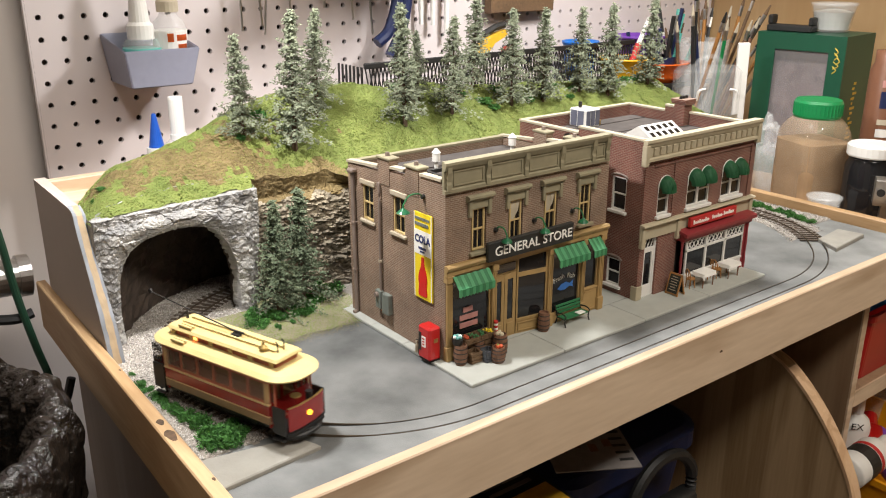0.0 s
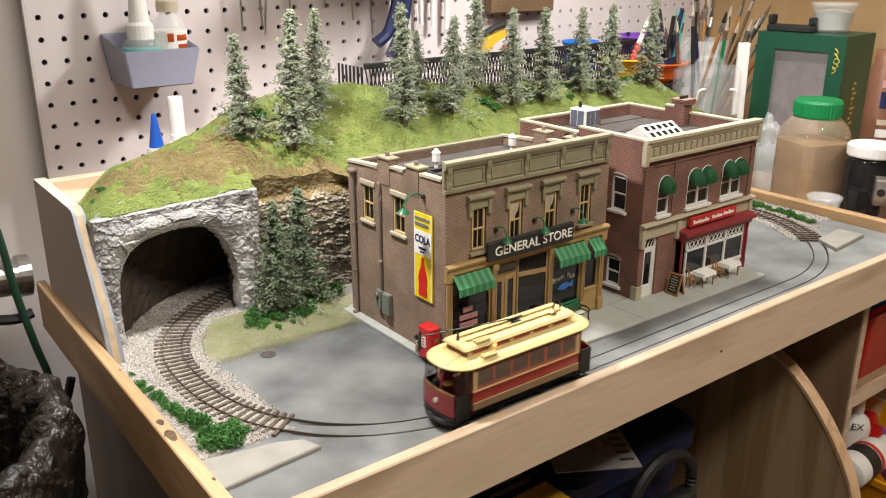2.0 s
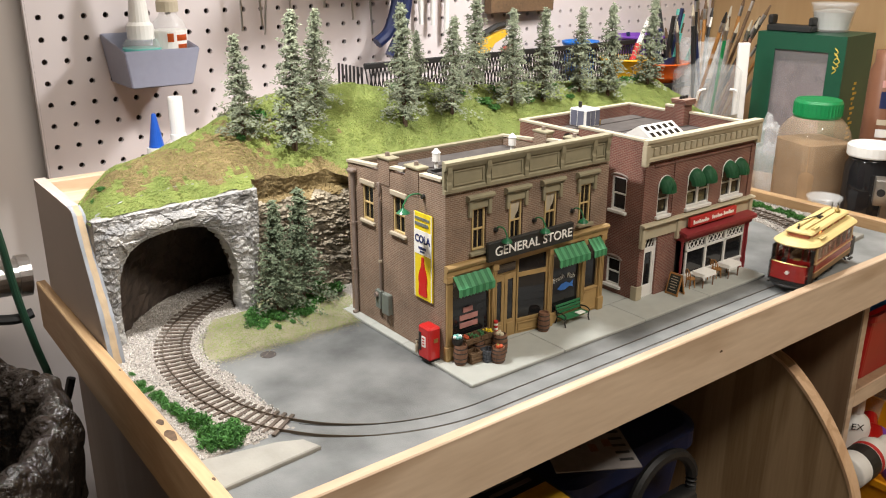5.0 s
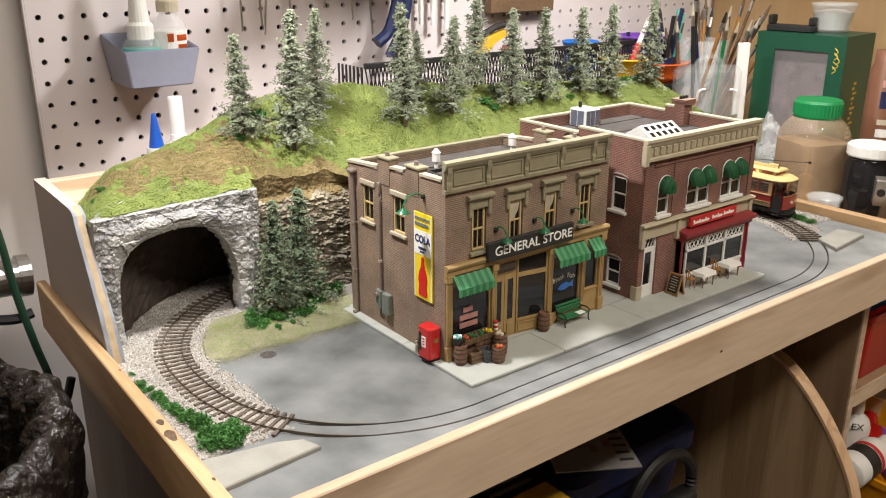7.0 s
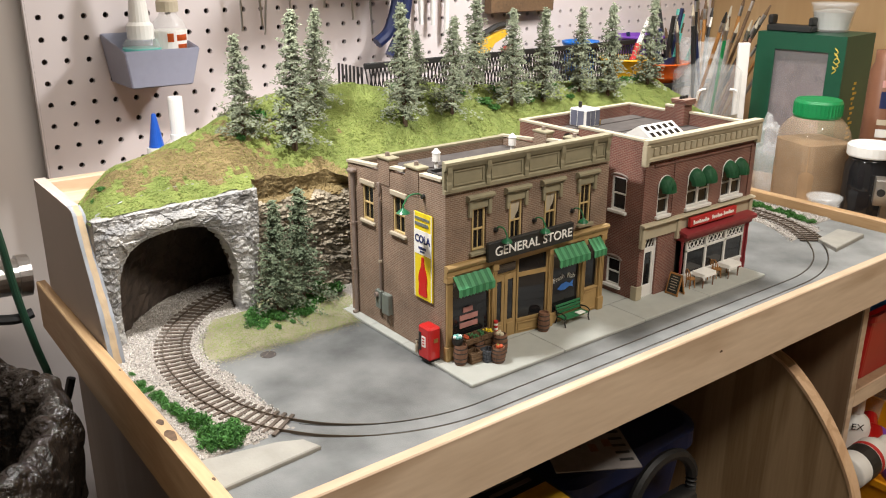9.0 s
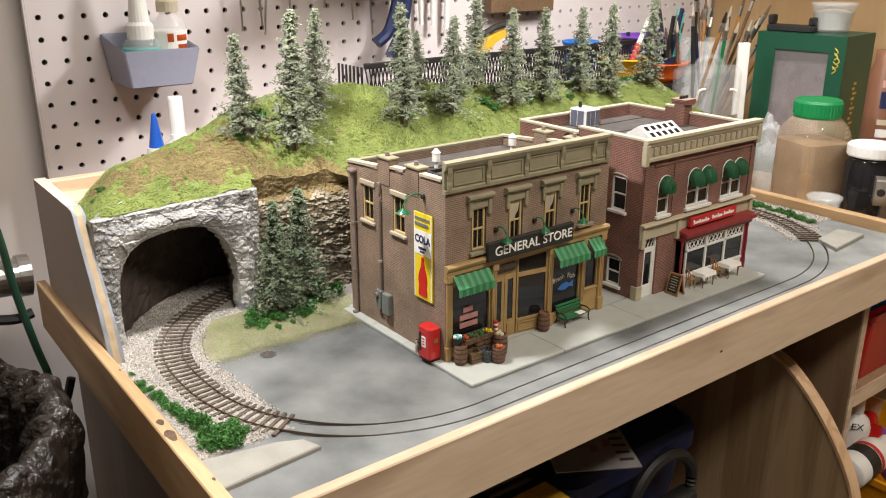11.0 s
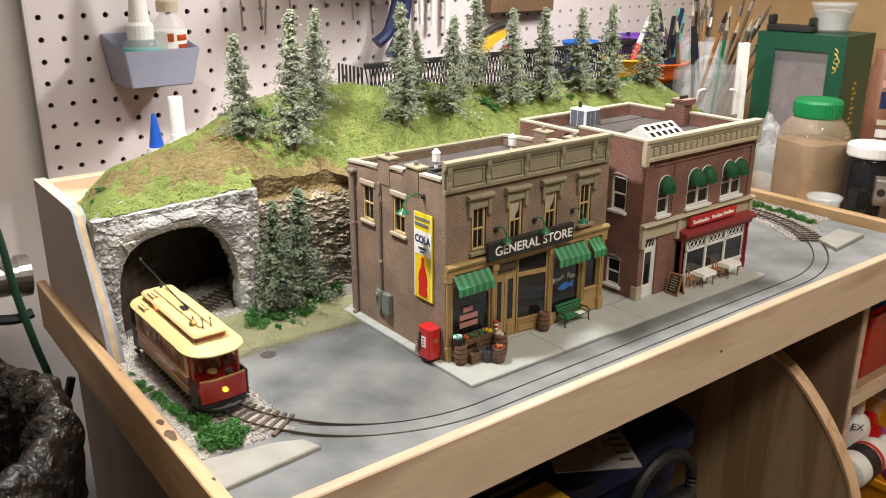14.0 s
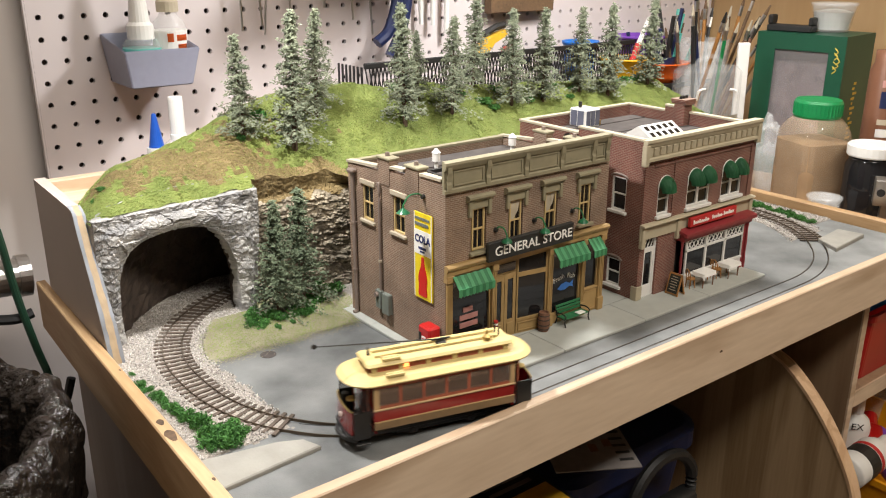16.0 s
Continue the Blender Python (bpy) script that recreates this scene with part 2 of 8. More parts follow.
def part(name, bm, material, parent=None, label="", local=False, smooth=False):
    """Links a bmesh as one mesh object; its points are given in the world, or, if local, in the thing's own space."""
    if isinstance(bm, bpy.types.Mesh):
        me = bm
    else:
        if parent and not local:
            bmesh.ops.translate(bm, verts=bm.verts, vec=-origin_of(parent))
        bmesh.ops.recalc_face_normals(bm, faces=bm.faces)
        me = bpy.data.meshes.new(name)
        bm.to_mesh(me)
        bm.free()
    if smooth:
        me.polygons.foreach_set("use_smooth", [True] * len(me.polygons))
    if not me.materials:
        me.materials.append(M[material])
    ob = new(name, me)
    ob.parent = parent
    if label:
        ob["label"] = label
    return ob


def solid(name, bm, material, label, category, group="", kind="", smooth=False):
    ob = part(name, bm, material, smooth=smooth)
    return tagged(ob, label, category, group, kind)


def box(bm, x0, x1, y0, y1, z0, z1, bevel=0.0, turn=None):
    m = Matrix.LocRotScale(((x0 + x1) / 2, (y0 + y1) / 2, (z0 + z1) / 2), turn, (x1 - x0, y1 - y0, z1 - z0))
    r = bmesh.ops.create_cube(bm, size=1.0, matrix=m)
    if bevel:
        es = list({e for v in r["verts"] for e in v.link_edges})
        bmesh.ops.bevel(bm, geom=es, offset=bevel, segments=1, affect="EDGES")
    return bm


def B(*a, **k):
    return box(bmesh.new(), *a, **k)


def rod(bm, p, q, r0, r1=None, n=10):
    p, q = Vector(p), Vector(q)
    d = q - p
    m = Matrix.Translation((p + q) / 2) @ d.to_track_quat("Z", "Y").to_matrix().to_4x4()
    bmesh.ops.create_cone(bm, cap_ends=True, segments=n, radius1=r0, radius2=r0 if r1 is None else r1, depth=d.length, matrix=m)
    return bm


def lathe(bm, prof, at=(0, 0, 0), n=20, squash=1.0):
    rings = []
    for r, z in prof:
        rings.append([bm.verts.new((at[0] + r * math.cos(2 * math.pi * k / n), at[1] + squash * r * math.sin(2 * math.pi * k / n), at[2] + z)) for k in range(n)])
    for a, b in zip(rings, rings[1:]):
        for k in range(n):
            bm.faces.new((a[k], a[(k + 1) % n], b[(k + 1) % n], b[k]))
    bm.faces.new(rings[0][::-1])
    bm.faces.new(rings[-1])
    return bm


def prism(bm, poly, axis, a, b):
    """A polygon of two coordinates drawn out along an axis from a to b."""
    def v(p, w):
        return {"x": (w, p[0], p[1]), "y": (p[0], w, p[1]), "z": (p[0], p[1], w)}[axis]
    lo = [bm.verts.new(v(p, a)) for p in poly]
    hi = [bm.verts.new(v(p, b)) for p in poly]
    n = len(poly)
    for k in range(n):
        bm.faces.new((lo[k], lo[(k + 1) % n], hi[(k + 1) % n], hi[k]))
    bm.faces.new(lo[::-1])
    bm.faces.new(hi)
    return bm


def tube(bm, pts, r, n=7):
    pts = [Vector(p) for p in pts]
    rings = []
    for i, p in enumerate(pts):
        d = (pts[min(i + 1, len(pts) - 1)] - pts[max(i - 1, 0)]).normalized()
        q = d.to_track_quat("Z", "Y")
        rings.append([bm.verts.new(p + q @ Vector((r * math.cos(2 * math.pi * k / n), r * math.sin(2 * math.pi * k / n), 0))) for k in range(n)])
    for a, b in zip(rings, rings[1:]):
        for k in range(n):
            bm.faces.new((a[k], a[(k + 1) % n], b[(k + 1) % n], b[k]))
    bm.faces.new(rings[0][::-1])
    bm.faces.new(rings[-1])
    return bm


def bend(pts, n=6):
    """A smooth line through the points."""
    P = [Vector(p) for p in pts]
    P = [P[0] * 2 - P[1]] + P + [P[-1] * 2 - P[-2]]
    out = []
    for i in range(1, len(P) - 2):
        for k in range(n):
            t = k / n
            a, b, c, d = P[i - 1:i + 3]
            out.append(0.5 * ((2 * b) + (c - a) * t + (2 * a - 5 * b + 4 * c - d) * t * t + (3 * b - a - 3 * c + d) * t ** 3))
    return out + [P[-2]]


def words(text, size, m, material, name, parent, thick=0.0002, width=None, bold=0.0):
    """Lettering in the built-in font as a mesh; m maps its plane (x along, y up) into the world."""
    cu = bpy.data.curves.new(name, "FONT")
    cu.body, cu.size, cu.extrude, cu.align_x, cu.align_y = text, size, thick, "CENTER", "CENTER"
    cu.offset = bold
    ob = bpy.data.objects.new(name, cu)
    scene.collection.objects.link(ob)
    bpy.context.view_layer.update()
    me = bpy.data.meshes.new_from_object(ob.evaluated_get(bpy.context.evaluated_depsgraph_get()))
    bpy.data.objects.remove(ob)
    me.materials.clear()
    xs = [v.co.x for v in me.vertices]
    s = width / (max(xs) - min(xs)) if width else 1.0
    me.transform(Matrix.Translation(-origin_of(parent)) @ m @ Matrix.Diagonal((s, 1, 1, 1)))
    return part(name, me, material, parent)


FRONT = pose(0, 0, 0, 90, 0, 0)          # a plane that faces -y
SIDE = pose(0, 0, 0, 90, 0, -90)         # a plane that faces -x


def cloud(name, verts, faces, material, smooth=False):
    me = bpy.data.meshes.new(name)
    me.from_pydata(verts, [], faces)
    me.materials.append(M[material])
    return me


def fbm(x, y, z=0.0, oct=4):
    return noise.fractal((x, y, z), 1.0, 2.0, oct)


# ---- the track's line ----
LEFT_C, LEFT_R = (-0.016, 0.0948), 0.1673
RIGHT_C, RIGHT_R = (0.400, 0.1098), 0.1823
FRONT_Y, LINE = -0.0725, 0.416
DC = math.hypot(RIGHT_C[0] - LEFT_C[0], RIGHT_C[1] - LEFT_C[1])
TH = math.atan2(RIGHT_C[1] - LEFT_C[1], RIGHT_C[0] - LEFT_C[0]) + math.acos((LEFT_R - RIGHT_R) / DC)
ARC_R, ARC_L = RIGHT_R * (TH + math.pi / 2), LEFT_R * (1.5 * math.pi - TH)
BACK = math.sqrt(DC * DC - (LEFT_R - RIGHT_R) ** 2)
LOOP = LINE + ARC_R + BACK + ARC_L


def swell(a):
    """The near curve's radius, which hand-bent rail makes uneven."""
    d = math.degrees(a)
    return LEFT_R + 0.0020 * math.exp(-((d - 222) / 14) ** 2) - 0.0053 * math.exp(-((d - 181) / 20) ** 2)


def track_at(s):
    """The place and heading at s metres along the loop from the front straight's start."""
    s %= LOOP
    if s < LINE:
        return LEFT_C[0] + s, FRONT_Y, 0.0
    s -= LINE
    if s < ARC_R:
        a = s / RIGHT_R - math.pi / 2
        return RIGHT_C[0] + RIGHT_R * math.cos(a), RIGHT_C[1] + RIGHT_R * math.sin(a), a + math.pi / 2
    s -= ARC_R
    if s < BACK:
        return (RIGHT_C[0] + RIGHT_R * math.cos(TH) - s * math.sin(TH), RIGHT_C[1] + RIGHT_R * math.sin(TH) + s * math.cos(TH), TH + math.pi / 2)
    a = TH + (s - BACK) / LEFT_R
    r, e = swell(a), 0.001
    slope = (swell(a + e) - swell(a - e)) / (2 * e)
    return LEFT_C[0] + r * math.cos(a), LEFT_C[1] + r * math.sin(a), a + math.pi / 2 - math.atan2(slope, r)


SAMPLES = np.array([track_at(LOOP * k / 900)[:2] for k in range(900)])


def off_track(x, y):
    return float(np.sqrt(((SAMPLES - (x, y)) ** 2).sum(1).min()))


S_IN, S_OUT = -0.545, -0.146             # ballasted track at the tunnel end
S2_IN, S2_OUT = 0.565, 0.86              # ballasted track at the far end

# ---- the layout's frame ----
bm = bmesh.new()
box(bm, -0.2335, 0.647, -0.1105, -0.1008, -0.0395, 0.0134, 0.0010)
fascia = solid("fascia_front", bm, "pine", "pale pine board along the layout's front edge", "fascia board", kind="structure")
part("knot", prism(bmesh.new(), [(0.2213 + 0.0022 * math.cos(a), -0.0110 + 0.0011 * math.sin(a)) for a in np.linspace(0, 5.8, 12)], "y", -0.1108, -0.1100), "scorch", fascia, "small brown knot in the pine")
LEFT_OUT = lambda y: -0.2332 + 0.0157 * (y + 0.1008)          # the end board stands a little askew
LEFT_IN = lambda y: -0.2225 + 0.0118 * (y + 0.1008)
bm = prism(bmesh.new(), [(LEFT_OUT(-0.1003), -0.1003), (LEFT_IN(-0.1003), -0.1003), (LEFT_IN(0.366), 0.366), (LEFT_OUT(0.366), 0.366)], "z", -0.036, 0.0134)
bmesh.ops.bevel(bm, geom=bm.edges[:], offset=0.0010, segments=1, affect="EDGES")
end_board = solid("fascia_left", bm, "pine_side", "orange-toned pine board along the layout's end, top edge scorched", "fascia board", kind="structure")
bm = bmesh.new()
box(bm, 0.634, 0.647, -0.1003, 0.340, -0.0395, 0.0134, 0.0012)
solid("fascia_right", bm, "pine_side", "pale pine board closing the layout's far end", "fascia board", kind="structure")
OUTER = bend([(0.232, 0.1203, 0), (0.2179, 0.1175, 0), (0.2120, 0.1035, 0), (0.1995, 0.0800, 0), (0.1870, 0.0566, 0), (0.1768, 0.0351, 0), (0.1694, 0.0176, 0), (0.1630, 0.0, 0), (0.1600, -0.012, 0)], 4)
INNER = bend([(0.2330, 0.1190, 0), (0.2217, 0.1146, 0), (0.2171, 0.1074, 0), (0.2045, 0.0835, 0), (0.1871, 0.0539, 0), (0.1735, 0.0333, 0), (0.1660, 0.0160, 0), (0.1610, 0.0, 0), (0.1595, -0.012, 0)], 4)
bm = bmesh.new()
shape = [(0.340, -0.02), (0.340, 0.1213)] + [(p.x + 0.0006, p.y - 0.0004) for p in OUTER] + [(0.162, -0.02)]
shape_in = [(0.340, -0.02), (0.340, 0.1213)] + [(p.x + 0.0006, p.y - 0.0004) for p in INNER] + [(0.162, -0.02)]
fa = [bm.verts.new((-0.2185, y, z)) for y, z in shape]
fb = [bm.verts.new((-0.2085, y, z)) for y, z in shape_in]
for k in range(len(fa)):
    j = (k + 1) % len(fa)
    bm.faces.new((fa[k], fa[j], fb[j], fb[k]))
bm.faces.new(fa)
bm.faces.new(fb[::-1])
ob = solid("profile_board", bm, "board_paint", "taupe painted profile board with a curved pale edge", "end board", kind="structure")
for nm, u0, u1, mt, lab in (("edge_paint", 0.0, 0.30, "plaster_edge", "blue-grey plaster smear"), ("edge_filler", 0.30, 0.78, "edge_tan", "tan filler"), ("edge_paint", 0.78, 1.0, "plaster_edge", "blue-grey plaster smear")):
    bm = bmesh.new()
    rows = []
    for k, (p, q) in enumerate(zip(OUTER, INNER)):
        w0 = u0 + (0.10 * fbm(k * 0.45, 1.0 + u0) if 0 < u0 else 0)
        w1 = u1 + (0.10 * fbm(k * 0.45, 1.0 + u1) if u1 < 1 else 0)
        rows.append([bm.verts.new((-0.2187 + 0.0110 * w, p.x + (q.x - p.x) * w - 0.0004, p.y + (q.y - p.y) * w + 0.0003 + 0.0003 * fbm(k * 0.9, w * 4))) for w in np.linspace(w0, w1, 5)])
    for a, b in zip(rows, rows[1:]):
        for k in range(4):
            bm.faces.new((a[k], a[k + 1], b[k + 1], b[k]))
    part(nm, bm, mt, ob, lab)
for x0, y0, rx, ry in ((-0.2257, 0.0300, 0.0024, 0.0045), (-0.2262, 0.0090, 0.0034, 0.0085), (-0.2222, 0.1254, 0.0006, 0.0022), (-0.2240, -0.0560, 0.0010, 0.0020)):
    bm = prism(bmesh.new(), [(x0 + rx * math.cos(a) * (1 + 0.2 * math.sin(3 * a)), y0 + ry * math.sin(a)) for a in np.linspace(0, 6.1, 14)], "z", 0.0130, 0.01355)
    part("scorch_mark", bm, "scorch", end_board, "dark scorch mark on the pine")
bm = B(-0.2083, 0.634, 0.328, 0.340, -0.02, 0.1195, 0.001)
solid("back_board", bm, "pine", "pale pine board behind the hill", "back board", kind="structure")
solid("corner_board", B(-0.2083, -0.140, 0.262, 0.3278, 0.100, 0.1075), "pine", "bare pale board in the layout's corner beside the hill", "base board", kind="structure")
bm = B(-0.2190, 0.634, -0.1003, 0.328, -0.020, -0.0045)
solid("layout_base", bm, "pine", "flat pine base under the layout's scenery", "base board", kind="structure")

# ---- ground: road, ballast bed and turf on one grid ----


def ground_kind(x, y):
    d = off_track(x, y)
    w = 0.004 * fbm(x * 60, y * 60)
    if y > 0.192 and x < 0.03:
        return 2 if y < 0.225 and x > -0.075 else 1
    if y > 0.121 + w - 0.1 * max(0, x) and x > -0.150 and x < 0.02 and d > 0.026 + w:
        return 2
    if x < -0.146 + 2 * w - 0.35 * max(0, y - 0.09) and y > -0.012 + w and (d < 0.04 or x < -0.17):
        return 1
    if x < -0.03 and y > 0.1 and d < 0.028 + w:
        return 1
    if x > 0.505 and y > 0.002 + w and (d < 0.027 + w or x > 0.58 and y > 0.02):
        return 1
    return 0


STEP = 0.0026
nx, ny = int(0.854 / STEP), int(0.45 / STEP)
verts = [[], [], []]
faces = [[], [], []]
index = [{}, {}, {}]


def ground_z(x, y, k):
    return 0.0 if k == 0 else (0.0012 + 0.0006 * fbm(x * 150, y * 150) if k == 1 else 0.001 + 0.003 * max(0, min(1, (y - 0.12) / 0.05)) + 0.0012 * fbm(x * 60, y * 60))


for i in range(nx):
    for j in range(ny):
        x, y = -0.2205 + (i + 0.5) * STEP, -0.0988 + (j + 0.5) * STEP
        if y > 0.30 or (y > 0.17 and x > 0.0 and x < 0.40) or (x > 0.01 and x < 0.38 and 0 < y < 0.3):
            continue
        k = ground_kind(x, y)
        q = []
        for a, b in ((i, j), (i + 1, j), (i + 1, j + 1), (i, j + 1)):
            if (a, b) not in index[k]:
                index[k][(a, b)] = len(verts[k])
                X, Y = -0.2205 + a * STEP, -0.0988 + b * STEP
                verts[k].append((X, Y, ground_z(X, Y, k)))
            q.append(index[k][(a, b)])
        faces[k].append(q)
for a, b in set(index[0]) & (set(index[1]) | set(index[2])):
    for k in (0, 1, 2):
        if (a, b) in index[k]:
            i = index[k][(a, b)]
            verts[k][i] = (*verts[k][i][:2], 0.0)
for k, (nm, mt, lab) in enumerate((("road", "asphalt", "grey weathered asphalt street"), ("ballast_bed", "ballast_bed", "sandy grey ballast bed under the rails"), ("grass_patch", "dust", "patchy yellow-green turf beside the rock wall"))):
    ob = part(nm, cloud(nm, verts[k], faces[k], mt), mt, smooth=(k > 0))
    tagged(ob, lab, "ground", kind="structure")
solid("under_ground", B(-0.2083, 0.634, -0.0988, 0.3278, -0.0044, -0.0012), "ballast_bed", "plain sandy ground under the scenery", "ground", kind="structure")

# ---- pavement and concrete ramps ----
bm = bmesh.new()
for x0, x1 in ((-0.0086, 0.093), (0.0936, 0.197), (0.1976, 0.292), (0.2926, 0.388)):
    box(bm, x0, x1, -0.0448, 0.0, 0.0, 0.003, 0.0006)
solid("pavement", bm, "concrete", "pale concrete pavement slabs before the shops", "pavement", kind="structure")
bm = bmesh.new()
for y0, y1 in ((0.0005, 0.048), (0.0486, 0.098), (0.0986, 0.146)):
    box(bm, -0.0086, 0.0, y0, y1, 0.0, 0.003, 0.0006)
box(bm, 0.0, 0.388, 0.0005, 0.16, 0.0, 0.0029)
solid("pavement_side", bm, "concrete", "narrow concrete strip beside the store wall", "pavement", kind="structure")
bm = bmesh.new()
prism(bm, [(-0.2203, -0.015), (-0.166, -0.026), (-0.150, -0.034), (-0.1445, -0.0485), (-0.2203, -0.0545)], "z", -0.001, 0.0034)
bmesh.ops.bevel(bm, geom=[e for e in bm.edges if all(v.co.z > 0.003 for v in e.verts)], offset=0.0009, segments=1, affect="EDGES")
solid("concrete_ramp", bm, "ramp", "beige concrete crossing slab beside the rails", "ramp", kind="structure")
bm = bmesh.new()
prism(bm, [(0.537, -0.018), (0.590, -0.012), (0.596, -0.042), (0.5207, -0.049)], "z", -0.001, 0.0048)
bmesh.ops.bevel(bm, geom=[e for e in bm.edges if all(v.co.z > 0.004 for v in e.verts)], offset=0.0009, segments=1, affect="EDGES")
solid("concrete_ramp_far", bm, "ramp", "beige concrete crossing slab at the far curve", "ramp", kind="structure")

# ---- rails ----


def rail_top(s):
    """Height of the rail's head: raised on sleepers in the ballast, flush in the street."""
    s %= LOOP
    up = 0.0032
    a, b = S_OUT % LOOP, S2_IN
    if b <= s <= a:
        return up
    d = (s - a) if s > a else (b - s)
    return up + (0.0003 - up) * min(1.0, d / 0.06)


def sweep(s0, s1, off, half, z0, z1, step=0.004, follow=False):
    bm = bmesh.new()
    n = max(2, int((s1 - s0) / step))
    rings = []
    for k in range(n + 1):
        x, y, h = track_at(s0 + (s1 - s0) * k / n)
        up = rail_top(s0 + (s1 - s0) * k / n) if follow else 0.0
        nxv, nyv = -math.sin(h), math.cos(h)
        rings.append([bm.verts.new((x + nxv * (off + o), y + nyv * (off + o), z + up)) for o, z in ((-half, z0), (half, z0), (half * 0.8, z1), (-half * 0.8, z1))])
    for a, b in zip(rings, rings[1:]):
        for k in range(4):
            bm.faces.new((a[k], a[(k + 1) % 4], b[(k + 1) % 4], b[k]))
    bm.faces.new(rings[0])
    bm.faces.new(rings[-1])
    return bm


track = thing("tram_track", "narrow gauge rails on brown wooden sleepers in ballast", "railway track", kind="structure")
for o in (-0.0078, 0.0078):
    part("rail", sweep(S_IN, S2_OUT, o, 0.00036, -0.0022, 0.0, follow=True), "rail", track)
    g = 0.0013 if o < 0 else -0.0013
    # Black strip just above the road, in place of the groove's shade.
    part("flangeway_shade", sweep(S_OUT, S2_IN, o + g * 0.62, 0.00034, -0.001, 0.00025), "black", track, "black strip standing for the shaded groove beside the rail")
tie_me = None
for a, b in ((S_IN, S_OUT - 0.002), (S2_IN + 0.003, S2_OUT)):
    n = int((b - a) / 0.0071)
    for k in range(n):
        x, y, h = track_at(a + (b - a) * k / n)
        if tie_me is None:
            t = B(-0.0015, 0.0015, -0.0150, 0.0150, 0.0, 0.0016, 0.0003)
            tie_me = bpy.data.meshes.new("sleeper")
            t.to_mesh(tie_me)
            t.free()
            tie_me.materials.append(M["tie"])
        ob = new("sleeper", tie_me)
        ob.parent = track
        ob.matrix_basis = pose(x, y, 0.0008, 0, 0, math.degrees(h) + random.uniform(-2, 2))


def chips(n, inside, size, z_at, seed):
    """Loose stones: small crooked octahedra."""
    rnd = random.Random(seed)
    v, f = [], []
    while n > 0:
        x, y = rnd.uniform(-0.22, 0.634), rnd.uniform(-0.03, 0.30)
        if not inside(x, y):
            continue
        n -= 1
        s = size * rnd.uniform(0.5, 1.15)
        z = z_at(x, y) + s * 0.3
        q = Euler((rnd.uniform(0, 6), rnd.uniform(0, 6), rnd.uniform(0, 6))).to_matrix()
        i = len(v)
        for d in ((1, 0, 0), (-0.8, 0.2, 0), (0, 0.8, 0), (0, -0.9, 0.2), (0, 0, 0.7), (0, 0.1, -0.7)):
            v.append(tuple(Vector((x, y, z)) + q @ Vector(d) * s))
        f += [(i + a, i + b, i + c) for a, b, c in ((0, 2, 4), (2, 1, 4), (1, 3, 4), (3, 0, 4), (2, 0, 5), (1, 2, 5), (3, 1, 5), (0, 3, 5))]
    return v, f


def stones_in(x, y):
    if x > -0.03 and x < 0.5 or x > 0.5 and y > 0.25:
        return False
    if ground_kind(x, y) != 1:
        return off_track(x, y) < 0.031 and (y > 0.0 if x > 0 else (x < -0.150 and y > -0.01)) and random.random() < 0.25
    return off_track(x, y) > 0.0095 or random.random() < 0.30


v, f = chips(24000, stones_in, 0.00092, lambda x, y: ground_z(x, y, 1), 3)
tagged(part("ballast_stones", cloud("ballast_stones", v, f, "ballast"), "ballast"), "pale grey and tan loose ballast chips between sleepers", "ballast", kind="stuff")

# ---- hill ----
RIDGE_X = [-0.2085, -0.1900, -0.1690, -0.1450, -0.1180, -0.0855, -0.0569, -0.0207, 0.0142, 0.0744, 0.1169, 0.1616, 0.2093, 0.2686, 0.35, 0.4317, 0.5429, 0.6162, 0.634]
RIDGE_Z = [0.108, 0.1240, 0.1360, 0.1420, 0.1470, 0.1530, 0.1605, 0.1723, 0.1793, 0.1848, 0.1828, 0.1737, 0.1758, 0.1665, 0.160, 0.1569, 0.151, 0.1463, 0.134]


def ridge_y(x):
    return float(np.interp(x, [-0.21, -0.13, -0.05, 0.0], [0.250, 0.268, 0.290, 0.30]))


def hill_z(x, y):
    r = float(np.interp(x, RIDGE_X, RIDGE_Z))
    f0 = float(np.interp(x, [-0.21, -0.19, -0.06, 0.02, 0.2, 0.634], [0.1050, 0.1115, 0.1155, 0.112, 0.112, 0.10]))
    t = (y - 0.20) / (ridge_y(x) - 0.20)
    c = float(np.interp(x, [-0.12, -0.03], [0.9, 0.0]))
    if t < 0:
        z = f0
    elif t < 1:
        z = f0 + (r - f0) * (c * t * (2 - t) + (1 - c) * (t * t * (3 - 2 * t) * 0.5 + t * 0.5))
    else:
        z = r - float(np.interp(x, [-0.21, -0.12, 0.0], [0.050, 0.035, 0.01])) * ((y - ridge_y(x)) / 0.06) ** 2
    return z + 0.003 * fbm(x * 22, y * 22) + 0.0016 * fbm(x * 90, y * 90)


def hill_front(x):
    return (0.202 if x < -0.063 else float(np.interp(x, [0.02, 0.06], [0.214, 0.172]))) + 0.003 * fbm(x * 40, 3.0)


def dirt_here(x, y):
    return 0.95 * math.exp(-((x + 0.105) / 0.100) ** 2 - ((y - 0.246) / 0.042) ** 2) + 0.6 * math.exp(-((x - 0.27) / 0.09) ** 2 - ((y - 0.19) / 0.02) ** 2) + (0.9 if y < hill_front(x) + 0.010 and x > -0.06 else 0) + 0.5 * fbm(x * 45, y * 45, 2.0) + 0.3 * fbm(x * 200, y * 200, 4.0) > 0.56


